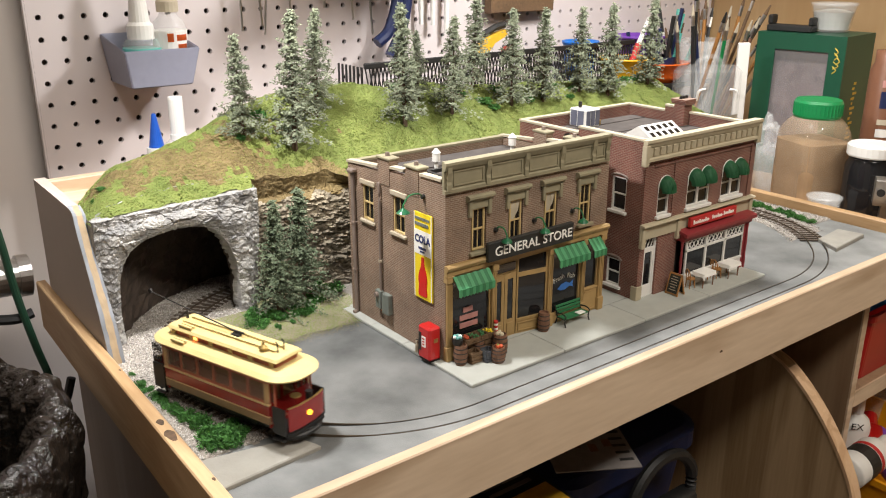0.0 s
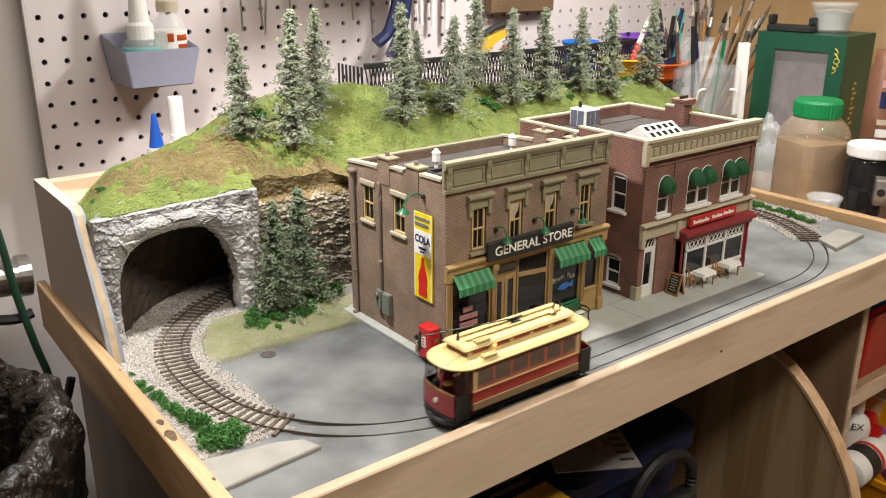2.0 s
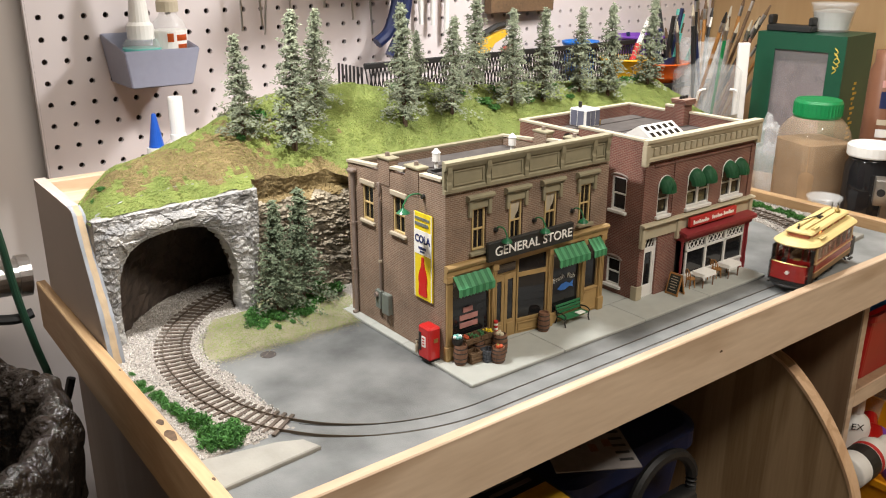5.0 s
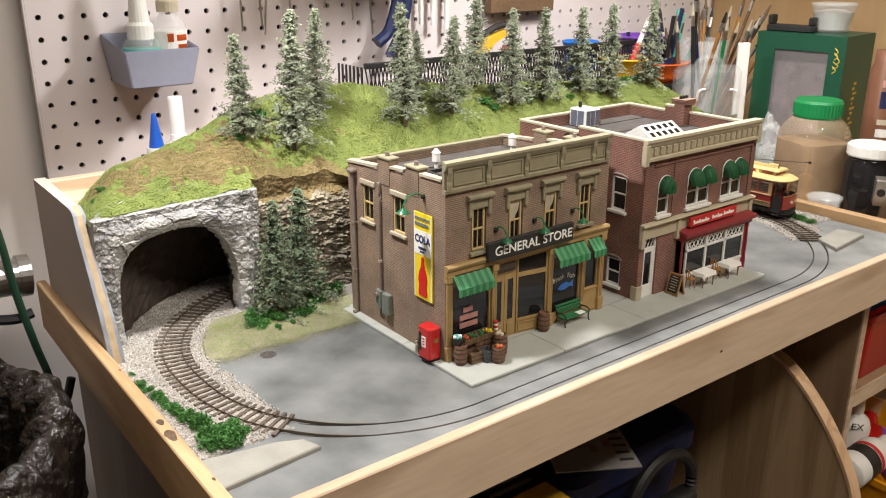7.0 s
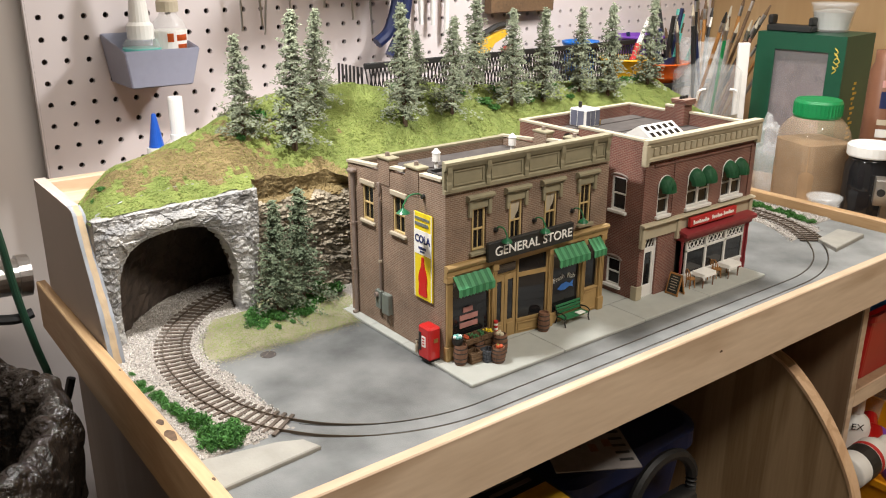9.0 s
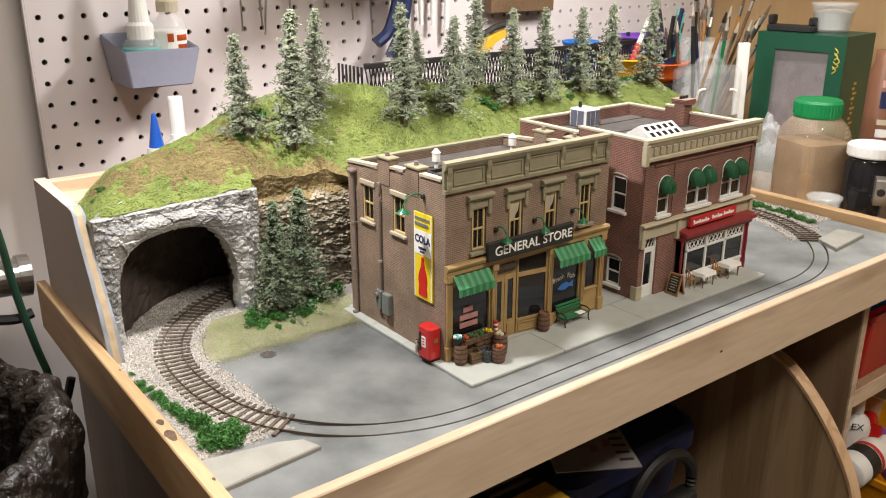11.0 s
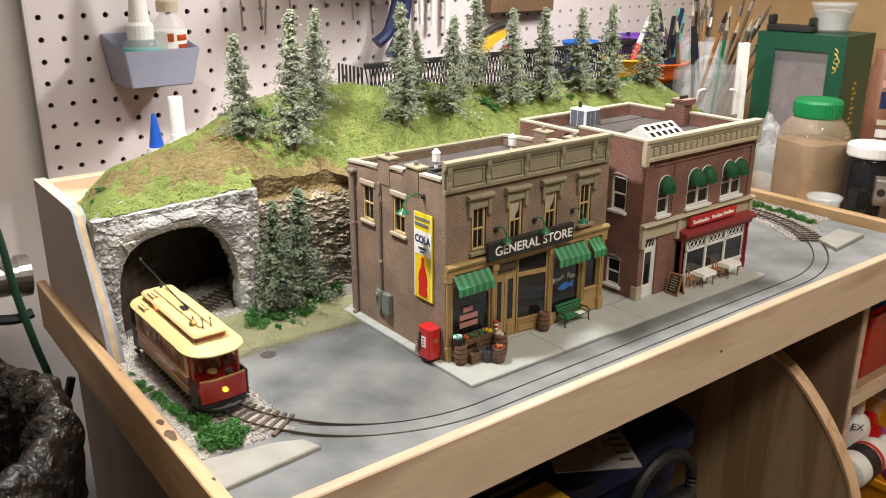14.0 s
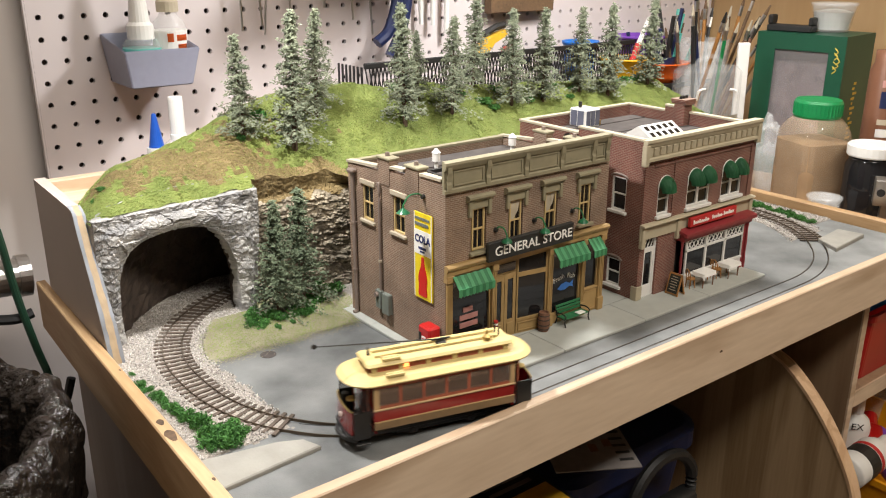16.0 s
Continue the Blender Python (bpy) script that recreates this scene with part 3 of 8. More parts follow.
hv, hf = ([], []), ([], [])
idx = ({}, {})
HS = 0.004
for i in range(int(0.8475 / HS)):
    for j in range(int(0.158 / HS)):
        x, y = -0.2095 + i * HS, 0.168 + j * HS
        if y < hill_front(x) - HS:
            continue
        k = 1 if dirt_here(x, y) else 0
        q = []
        for a, b in ((i, j), (i + 1, j), (i + 1, j + 1), (i, j + 1)):
            if (a, b) not in idx[k]:
                X, Y = -0.2095 + a * HS, 0.168 + b * HS
                Y2 = max(Y, hill_front(X))
                idx[k][(a, b)] = len(hv[k])
                hv[k].append((X, Y2, hill_z(X, Y2)))
            q.append(idx[k][(a, b)])
        hf[k].append(q)
hill = part("hill", cloud("hill", hv[0], hf[0], "turf_base"), "turf_base", smooth=True)
tagged(hill, "grassy green hillside above the tunnel and shops", "hill", kind="structure")
tagged(part("hill_soil", cloud("hill_soil", hv[1], hf[1], "dirt"), "dirt", smooth=True), "bare brown soil patches on the hillside", "soil", kind="structure")


def tufts(n, seed, where, size, dry):
    rnd = random.Random(seed)
    v, f = [], []
    while n > 0:
        x, y = rnd.uniform(-0.209, 0.634), rnd.uniform(0.092, 0.327)
        z = where(x, y)
        if z is None or (dirt_here(x, y) if y > 0.17 else rnd.random() < 0.35) != dry and rnd.random() > 0.12:
            continue
        n -= 1
        i = len(v)
        s = size * rnd.uniform(0.5, 1.3)
        for c in range(3):
            a = rnd.uniform(0, 6.3)
            v += [(x + s * math.cos(a + 2.1 * k) * 0.7, y + s * math.sin(a + 2.1 * k) * 0.7, z + s * rnd.uniform(0.0, 0.42)) for k in range(3)]
            f.append((i + 3 * c, i + 3 * c + 1, i + 3 * c + 2))
    return v, f


on_hill = lambda x, y: hill_z(x, y) if y > hill_front(x) + 0.001 else None
v, f = tufts(75000, 5, on_hill, 0.0010, False)
tagged(part("turf_tufts", cloud("turf_tufts", v, f, "turf"), "turf"), "fine yellow-green turf fibres on the hillside", "grass", kind="stuff")
v, f = tufts(24000, 6, on_hill, 0.0009, True)
tagged(part("dry_tufts", cloud("dry_tufts", v, f, "turf_dry"), "turf_dry"), "dry tan turf crumbs on bare soil", "grass", kind="stuff")
on_patch = lambda x, y: ground_z(x, y, 2) if y < 0.215 and x < 0.012 and ground_kind(x + random.uniform(-0.007, 0.007), y + random.uniform(-0.003, 0.010)) == 2 else None
v, f = tufts(5500, 7, on_patch, 0.0009, False)
tagged(part("patch_tufts", cloud("patch_tufts", v, f, "turf"), "turf"), "thin green turf fibres beside the street", "grass", kind="stuff")
v, f = tufts(9000, 8, on_patch, 0.0007, True)
tagged(part("patch_dry", cloud("patch_dry", v, f, "turf_sand"), "turf_sand"), "dry straw-coloured turf beside the street", "grass", kind="stuff")

on_fringe = lambda x, y: ground_z(x, y, 0) + 0.0003 if y < 0.15 and -0.16 < x < 0.0 and ground_kind(x, y) == 0 and ground_kind(x + random.gauss(0, 0.010), y + abs(random.gauss(0, 0.007))) == 2 else None
v, f = tufts(3000, 9, on_fringe, 0.0006, True)
tagged(part("fringe_dust", cloud("fringe_dust", v, f, "turf_sand"), "turf_sand"), "sandy crumbs scattered onto the street's edge", "grass", kind="stuff")

solid("manhole", lathe(bmesh.new(), [(0.0068, -0.001), (0.0068, 0.0003), (0.0060, 0.0004)], (-0.1068, 0.105, 0), 24), "roofing", "dark round manhole cover in the street", "manhole", kind="structure")

# ---- tunnel portal and rock faces ----


def rocky(x, z, amp, sc, seed=0.0):
    d, p = noise.voronoi((x * sc, z * sc * 1.25, seed), distance_metric="DISTANCE", exponent=2.5)
    e, q = noise.voronoi((x * sc * 2.7 + 0.3 * p[0].x, z * sc * 3.3, seed + 2), distance_metric="DISTANCE", exponent=2.5)
    facet = noise.noise(p[0] * 3.1) * 1.1 + noise.noise(p[0] * 7.7 + Vector((5, 1, 2))) * (x * sc - p[0].x) * 1.6 + noise.noise(p[0] * 5.3 + Vector((1, 9, 4))) * (z * sc * 1.25 - p[0].y) * 1.6
    return amp * (0.9 * min(1.0, (d[1] - d[0]) * 6.0) + facet + 0.45 * min(1.0, (e[1] - e[0]) * 4.0) + 0.5 * noise.noise(q[0] * 4.0) + 0.35 * fbm(x * sc * 5, z * sc * 5, seed))


def hewn(x, z, amp, sc, seed=0.0):
    """Angular stone: tilted facets parted by narrow cracks, at two sizes."""
    out = 0.0
    for q, w in ((1.0, 1.0), (2.6, 0.45)):
        wx, wz = x * sc * q + 0.25 * fbm(x * sc * q * 1.5, z * sc * q * 1.5, seed), z * sc * q * 1.25
        d, p = noise.voronoi((wx, wz, seed + q), distance_metric="DISTANCE", exponent=2.5)
        c = p[0]
        tilt = noise.noise(c * 7.7 + Vector((5, 1, 2))) * (wx - c.x) + noise.noise(c * 5.3 + Vector((1, 9, 4))) * (wz - c.y)
        out += w * (0.9 * noise.noise(c * 3.1) + 2.6 * tilt - 0.75 * max(0.0, 1.0 - (d[1] - d[0]) * 11.0))
    return amp * (out + 0.45 * fbm(x * sc * 5, z * sc * 5, seed))


bm = bmesh.new()
NU, NV = 300, 80
ARCH = bend([(-0.1928, -0.004, 0), (-0.1948, 0.0265, 0), (-0.1922, 0.0567, 0), (-0.1867, 0.0733, 0), (-0.1769, 0.0838, 0), (-0.1667, 0.0890, 0), (-0.1466, 0.0928, 0), (-0.1239, 0.0920, 0), (-0.1087, 0.0874, 0), (-0.1003, 0.0794, 0), (-0.0928, 0.0660, 0), (-0.0877, 0.0484, 0), (-0.0860, 0.0285, 0), (-0.0866, -0.004, 0)], 8)
ARCH_LEN = np.concatenate(([0.0], np.cumsum([(b - a).length for a, b in zip(ARCH, ARCH[1:])])))


def arch_at(t):
    """A point of the tunnel mouth's outline, t from one foot to the other."""
    d = t * ARCH_LEN[-1]
    return float(np.interp(d, ARCH_LEN, [p.x for p in ARCH])), float(np.interp(d, ARCH_LEN, [p.y for p in ARCH]))


grid = []
for i in range(NU + 1):
    t = i / NU
    ax, az = arch_at(t)
    if t < 0.33:
        ox, oz = -0.2105 + 0.006 * t, -0.003 + 0.115 * t / 0.33
    elif t > 0.72:
        ox, oz = -0.0625 - 0.009 * max(0, (t - 0.8) / 0.2), -0.003 + 0.1200 * (1 - t) / 0.28
    else:
        ox, oz = -0.2085 + 0.1460 * (t - 0.33) / 0.39, 0.112 + 0.005 * (t - 0.33) / 0.39
    row = []
    for j in range(-14, NV + 9):
        if j < 0:                       # the vault, going in along the curve of the line
            k = -j / 14
            y = 0.205 + 0.11 * k
            x, z = ax + 0.10 * k * k, az
            r = rocky(t * 0.4, y, 0.0016, 60, 5)
            row.append(bm.verts.new((x + r * (1 if ax < -0.137 else -1), y, z - r)))
        elif j <= NV:
            w = j / NV
            x, z = ax + (ox - ax) * w, az + (oz - az) * w
            r = hewn(x, z, 0.0014, 80) + 0.0012
            y = 0.200 - r - 0.004 * math.sin(math.pi * min(1, w * 1.3)) + (0.005 if j == 0 else 0.0)
            row.append(bm.verts.new((x, y, z + 0.9 * (r - 0.0015) * max(0, w - 0.85) / 0.15)))
        else:                           # the edge folds back into the hill
            k = (j - NV) / 8
            y = 0.198 + 0.018 * k
            lip = oz + (hill_z(ox, y) - 0.0003 - oz) * k if 0.33 <= t <= 0.72 else oz
            row.append(bm.verts.new((ox + (0.001 * k if t > 0.72 else 0), y, lip + rocky(ox, oz + k, 0.0003, 80))))
    grid.append(row)
for a, b in zip(grid, grid[1:]):
    for k in range(len(a) - 1):
        fc = bm.faces.new((a[k], a[k + 1], b[k + 1], b[k]))
        # Vault faces take the rock colour that has the tunnel's shade in it.
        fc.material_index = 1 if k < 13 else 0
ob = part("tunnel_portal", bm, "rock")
ob.data.materials.append(M["rock_tunnel_shade"])
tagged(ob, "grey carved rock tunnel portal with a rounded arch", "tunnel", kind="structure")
bm = bmesh.new()
rows = []
for k in range(61):
    a = radians(172 - 95 * k / 60)
    rows.append([])
    for j in range(25):
        z = -0.003 + 0.108 * j / 24
        r = 0.2095 + rocky(k * 0.006, z, 0.0022, 50, 4) - 0.02 * max(0, z - 0.06)
        rows[-1].append(bm.verts.new((LEFT_C[0] + r * math.cos(a), LEFT_C[1] + r * math.sin(a), z)))
for a, b in zip(rows, rows[1:]):
    for k in range(24):
        if min(v.co.y for v in (a[k], b[k])) > 0.199:
            bm.faces.new((a[k], a[k + 1], b[k + 1], b[k]))
bmesh.ops.delete(bm, geom=[v for v in bm.verts if not v.link_faces], context="VERTS")
# The lining's dark colour stands for shade deep in the tunnel.
solid("tunnel_lining", bm, "rock_tunnel_shade", "rough brown rock along the tunnel's outer curve, coloured dark for the shade inside", "tunnel wall", kind="structure")

bm = bmesh.new()
grid = []
for i in range(111):
    row = []
    for j in range(91):
        x, z = -0.064 + 0.110 * i / 110, 0.1150 * j / 90
        soil = min(1.0, max(0.0, (z - 0.094) / 0.008))
        r = rocky(x * 0.7, z * 1.9, 0.0030 - 0.0018 * soil, 95, 9)
        y = 0.211 - r + 0.006 * soil - 0.10 * max(0, x - 0.012)
        top = max(0.0, (j - 80) / 10)
        yt = hill_front(x) - 0.0003
        y, z2 = y + (yt - y) * top, z + (hill_z(x, yt) + 0.0002 - z) * top
        row.append(bm.verts.new((x, y, z2 - 0.004 * (j == 0))))
    grid.append(row)
for a, b in zip(grid, grid[1:]):
    for k in range(90):
        fc = bm.faces.new((a[k], a[k + 1], b[k + 1], b[k]))
        fc.material_index = 1 if k > 76 + 5 * noise.noise((a[k].co.x * 60, 0, 0)) else 0
ob = part("rock_cutting", bm, "rock_tan", smooth=False)
ob.data.materials.append(M["dirt"])
tagged(ob, "layered tan and grey rock cutting under brown soil", "rock face", kind="structure")
bm = bmesh.new()
grid = [[bm.verts.new((x, 0.172 - 0.004 * fbm(x * 30, z * 30), z)) for z in np.linspace(-0.004, 0.112, 12)] for x in np.linspace(0.03, 0.634, 80)]
for a, b in zip(grid, grid[1:]):
    for k in range(11):
        bm.faces.new((a[k], a[k + 1], b[k + 1], b[k]))
for fc in [fc for fc in bm.faces if fc.calc_center_median().x > 0.46 and fc.calc_center_median().z < 0.075]:
    bm.faces.remove(fc)
solid("rock_cutting_far", bm, "rock_tan", "rough tan rock face behind the shops", "rock face", kind="structure")

# ---- the general store ----


def sash(parent, face, a0, a1, z0, z1, frame_m, depth=0.0, rows=2, name="window", label=""):
    """A sash window on a wall: face 'y' lies in the plane y=depth facing -y, face 'x' in x=depth facing -x."""
    def bx(bm, u0, u1, w0, w1, d0, d1, bv=0.0002):
        if face == "y":
            box(bm, u0, u1, depth + d0, depth + d1, w0, w1, bv)
        else:
            box(bm, depth + d0, depth + d1, u0, u1, w0, w1, bv)
    t = 0.0016
    bm = bmesh.new()
    bx(bm, a0, a0 + t, z0, z1, -0.0010, 0.0012)
    bx(bm, a1 - t, a1, z0, z1, -0.0010, 0.0012)
    bx(bm, a0 + t, a1 - t, z1 - t, z1, -0.0010, 0.0012)
    bx(bm, a0 + t, a1 - t, z0, z0 + t, -0.0010, 0.0012)
    w = part(name, bm, frame_m, parent, label)
    zm = (z0 + z1) / 2
    bm = bmesh.new()
    bx(bm, a0 + t, a1 - t, zm - 0.0008, zm + 0.0008, -0.0006, 0.0010)
    part("meeting_rail", bm, frame_m, w)
    for b0, b1, d in ((zm + 0.0008, z1 - t, 0.0004), (z0 + t, zm - 0.0008, 0.0010)):
        bm = bmesh.new()
        bx(bm, a0 + t, a1 - t, b0, b1, d, d + 0.0006, 0)
        part("pane", bm, "dark_glass", w)
    if rows > 2:
        bm = bmesh.new()
        bx(bm, (a0 + a1) / 2 - 0.0004, (a0 + a1) / 2 + 0.0004, z0 + t, z1 - t, -0.0004, 0.0008)
        part("glazing_bar", bm, frame_m, w)
    return w


ZP = 0.003
store = thing("general_store", "two-storey brown brick general store model with tan cornice", "building", at=(0.09, 0.07, ZP))
W1, D1, H1 = 0.185, 0.142, 0.150


def wall_holes(x0, x1, z0, z1, holes, y0, y1, axis="x"):
    """A wall slab in pieces round its openings (a list of a0, a1, z0, z1)."""
    bm = bmesh.new()
    xs = sorted({x0, x1, *[h[0] for h in holes], *[h[1] for h in holes]})
    zs = sorted({z0, z1, *[h[2] for h in holes], *[h[3] for h in holes]})
    for a, b in zip(xs, xs[1:]):
        for c, d in zip(zs, zs[1:]):
            if any(h[0] < (a + b) / 2 < h[1] and h[2] < (c + d) / 2 < h[3] for h in holes):
                continue
            if axis == "x":
                box(bm, a, b, y0, y1, c, d)
            else:
                box(bm, y0, y1, a, b, c, d)
    bmesh.ops.remove_doubles(bm, verts=bm.verts, dist=1e-6)
    seen = {}
    for fc in bm.faces:
        key = tuple(round(v, 6) for v in fc.calc_center_median())
        seen.setdefault(key, []).append(fc)
    bmesh.ops.delete(bm, geom=[fc for g in seen.values() if len(g) > 1 for fc in g], context="FACES_ONLY")
    return bm


WIN_X = (0.0336, 0.0735, 0.1138, 0.1560)
front_holes = [(x - 0.008, x + 0.008, 0.092, 0.130) for x in WIN_X] + [(0.003, 0.183, 0.003, 0.0775)]
part("front_wall", wall_holes(0.0, W1, ZP, 0.150, front_holes, 0.0, 0.0045), "store_brick", store)
side_holes = [(0.1015, 0.1185, 0.097, 0.129), (0.0545, 0.0715, 0.097, 0.129)]
part("side_wall", wall_holes(0.0046, D1, ZP, 0.143, side_holes, 0.0, 0.0045, "y"), "store_brick", store)
part("side_wall", B(W1 - 0.0045, W1, 0.0046, D1, ZP, 0.143), "store_brick", store)
part("back_wall", B(0.0046, W1 - 0.0046, D1 - 0.0045, D1, ZP, 0.1425), "store_brick", store)
for x0, x1 in ((0.0, 0.0045), (W1 - 0.0045, W1)):
    bm = prism(bmesh.new(), [(0.0046, 0.143), (0.0046, 0.1535), (0.054, 0.1515), (0.054, 0.1485), (0.092, 0.147), (0.092, 0.1445), (D1, 0.143)], "x", x0 + 0.0001, x1 - 0.0001)
    part("side_parapet", bm, "store_brick", store)
    for y0, y1, za, zb in ((0.005, 0.033, 0.1537, 0.1529), (0.055, 0.075, 0.1516, 0.1505), (0.094, D1 + 0.001, 0.1475, 0.1437)):
        bm = prism(bmesh.new(), [(y0, za), (y1, zb), (y1, zb + 0.0022), (y0, za + 0.0022)], "x", x0 - 0.001, x1 + 0.001)
        part("coping", bm, "cap", store)
    for yc in (0.0435, 0.0845):
        bm = bmesh.new()
        box(bm, x0 - 0.0006, x0 + 0.0085, yc - 0.0085, yc + 0.0085, 0.135, 0.1565)
        ch = part("chimney", bm, "store_brick", store)
        bm = box(bmesh.new(), x0 - 0.0018, x0 + 0.0098, yc - 0.0098, yc + 0.0098, 0.1567, 0.1590, 0.0006)
        part("cap", bm, "store_trim", ch)
        part("pot", rod(bmesh.new(), (x0 + 0.004, yc, 0.1590), (x0 + 0.004, yc, 0.1622), 0.0021, 0.0018, 10), "pipe", ch)
bm = B(0.0, W1, D1 - 0.0048, D1 + 0.001, 0.1427, 0.1455, 0.0004)
part("coping", bm, "store_trim", store)
part("roof", B(0.0046, W1 - 0.0046, 0.0047, D1 - 0.0047, 0.133, 0.1352), "roofing", store)
for k in range(7):
    y = 0.012 + k * 0.0185
    part("roofing_strip", B(0.0047, W1 - 0.0047, y, y + 0.0172, 0.1354, 0.1360 + 0.0005 * (k % 2), 0.0002), "roofing", store)
# cornice
bm = prism(bmesh.new(), [(0.0, 0.1455), (0.0, 0.168), (-0.0005, 0.1700), (-0.0045, 0.1700), (-0.0050, 0.1682), (-0.0042, 0.1665), (-0.0030, 0.1640), (-0.0015, 0.1630), (-0.0015, 0.149), (-0.0028, 0.1482), (-0.0028, 0.1455)], "x", -0.0030, W1 - 0.0030)
cor = part("cornice", bm, "store_trim", store, "moulded tan cornice")
part("cornice_back", B(0.0, W1, 0.0002, 0.0045, 0.1502, 0.1698), "store_trim", store)
for k, x in enumerate((-0.0010, 0.0385, 0.0795, 0.1205, 0.1590, 0.1765)):
    bm = prism(bmesh.new(), [(-0.0014, 0.1475), (-0.0034, 0.1475), (-0.0036, 0.1525), (-0.0028, 0.1550), (-0.0045, 0.1620), (-0.0045, 0.1665), (-0.0014, 0.1665)], "x", x, x + 0.0042)
    part("bracket", bm, "store_trim", cor)
for a, b in ((0.0065, 0.0365), (0.0445, 0.0775), (0.0855, 0.1185), (0.1265, 0.1595), (0.1650, 0.1755)):
    bm = bmesh.new()
    for q in ((a, b, 0.1505, 0.1515), (a, b, 0.1615, 0.1625), (a, a + 0.001, 0.1515, 0.1615), (b - 0.001, b, 0.1515, 0.1615)):
        box(bm, q[0], q[1], -0.0023, -0.0014, q[2], q[3])
    part("panel", bm, "store_trim", cor)
for x in WIN_X:
    w = sash(store, "y", x - 0.0066, x + 0.0066, 0.093, 0.1285, "sash", 0.0012, 3)
    bm = prism(bmesh.new(), [(0.0, 0.1345), (0.0, 0.1400), (-0.0030, 0.1405), (-0.0052, 0.1392), (-0.0052, 0.1376), (-0.0030, 0.1362), (-0.0018, 0.1345)], "x", x - 0.0135, x + 0.0135)
    h = part("window_hood", bm, "store_trim", store)
    bm = bmesh.new()
    box(bm, x - 0.010, x + 0.010, -0.0018, 0.001, 0.1285, 0.1348)
    for s in (-1, 1):
        box(bm, x + s * 0.0100 - 0.0017, x + s * 0.0100 + 0.0017, -0.0030, 0.0, 0.1222, 0.1348, 0.0005)
    part("hood_bracket", bm, "store_trim", h)
    part("sill", B(x - 0.0100, x + 0.0100, -0.0035, 0.004, 0.0893, 0.0922, 0.0004), "store_trim", store)
    if x in (WIN_X[1], WIN_X[2]):
        part("curtain", prism(bmesh.new(), [(x - 0.005, 0.127), (x + 0.005, 0.127), (x + 0.003, 0.118), (x - 0.002, 0.111), (x - 0.005, 0.110)], "y", 0.0008, 0.0013), "cap", w, "drawn-back tan curtain")
for (y0, y1, z0, z1) in side_holes:
    sash(store, "x", y0, y1, z0, z1, "sash", 0.0016, 3)
    part("lintel", B(-0.0014, 0.002, y0 - 0.003, y1 + 0.003, z1, z1 + 0.0042, 0.0004), "cap", store)
    part("sill", B(-0.0025, 0.004, y0 - 0.003, y1 + 0.003, z0 - 0.0026, z0, 0.0004), "cap", store)
# shopfront
bm = prism(bmesh.new(), [(0.0, 0.0775), (0.0, 0.0865), (-0.004, 0.0865), (-0.0055, 0.0850), (-0.0045, 0.0825), (-0.003, 0.0815), (-0.003, 0.0775)], "x", -0.001, W1 + 0.001)
part("shop_cornice", bm, "ochre", store)


def pilaster(x, w):
    bm = bmesh.new()
    box(bm, x, x + w, -0.0020, 0.002, 0.015, 0.073, 0.0003)
    for k in range(2):
        xx = x + w * (0.26 + 0.36 * k)
        box(bm, xx, xx + w * 0.14, -0.0026, -0.0018, 0.017, 0.070)
    box(bm, x - 0.0008, x + w + 0.0008, -0.0032, 0.002, ZP, 0.0155, 0.0004)
    box(bm, x - 0.0008, x + w + 0.0008, -0.0034, 0.002, 0.0715, 0.0775, 0.0004)
    return part("pilaster", bm, "ochre", store)


for x, w in ((0.0004, 0.0060), (0.0485, 0.0050), (0.1135, 0.0055), (0.1560, 0.0042), (0.1790, 0.0056)):
    pilaster(x, w)


def shop_window(x0, x1, base, y=0.0012):
    bm = bmesh.new()
    box(bm, x0, x1, y - 0.001, y + 0.003, ZP, base, 0.0002)
    box(bm, x0, x1, y - 0.0022, y + 0.003, base, base + 0.0018, 0.0003)
    box(bm, x0, x1, y - 0.0005, y + 0.003, 0.0745, 0.0775)
    box(bm, x0, x0 + 0.0012, y - 0.0005, y + 0.003, base, 0.0745)
    box(bm, x1 - 0.0012, x1, y - 0.0005, y + 0.003, base, 0.0745)
    for q in ((x0 + 0.002, x1 - 0.002, ZP + 0.002, ZP + 0.003), (x0 + 0.002, x1 - 0.002, base - 0.0025, base - 0.0015)):
        if base > 0.012:
            box(bm, q[0], q[1], y - 0.0018, y - 0.0008, q[2], q[3])
    f = part("shop_window", bm, "ochre", store)
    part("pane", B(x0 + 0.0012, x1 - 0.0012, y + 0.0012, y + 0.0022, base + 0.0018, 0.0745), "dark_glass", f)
    return f


w1 = shop_window(0.0066, 0.0483, 0.0135)
for k, (xa, xb) in enumerate(((0.020, 0.030), (0.0165, 0.0355), (0.0165, 0.0355))):
    z = 0.0425 - 0.0068 * k
    part("window_label", B(xa, xb, 0.0016, 0.0025, z - 0.0022, z + 0.0022), "pink", w1, "faded pink lettering bars")
w2 = shop_window(0.1192, 0.1558, 0.0110)
words("Fresh", 0.0064, Matrix.Translation((0.1300, 0.0020, 0.0445)) @ FRONT @ pose(0, 0, 0, 0, 0, 14), "letter", "lettering", w2)
words("Fish", 0.0064, Matrix.Translation((0.1455, 0.0020, 0.0440)) @ FRONT @ pose(0, 0, 0, 0, 0, -12), "letter", "lettering", w2)
bm = prism(bmesh.new(), [(0.1290, 0.0345), (0.1340, 0.0380), (0.1400, 0.0392), (0.1445, 0.0368), (0.1485, 0.0390), (0.1475, 0.0358), (0.1488, 0.0328), (0.1440, 0.0345), (0.1380, 0.0322), (0.1320, 0.0328)], "y", 0.0016, 0.0023)
part("fish_emblem", bm, "fish_blue", w2, "blue painted fish")
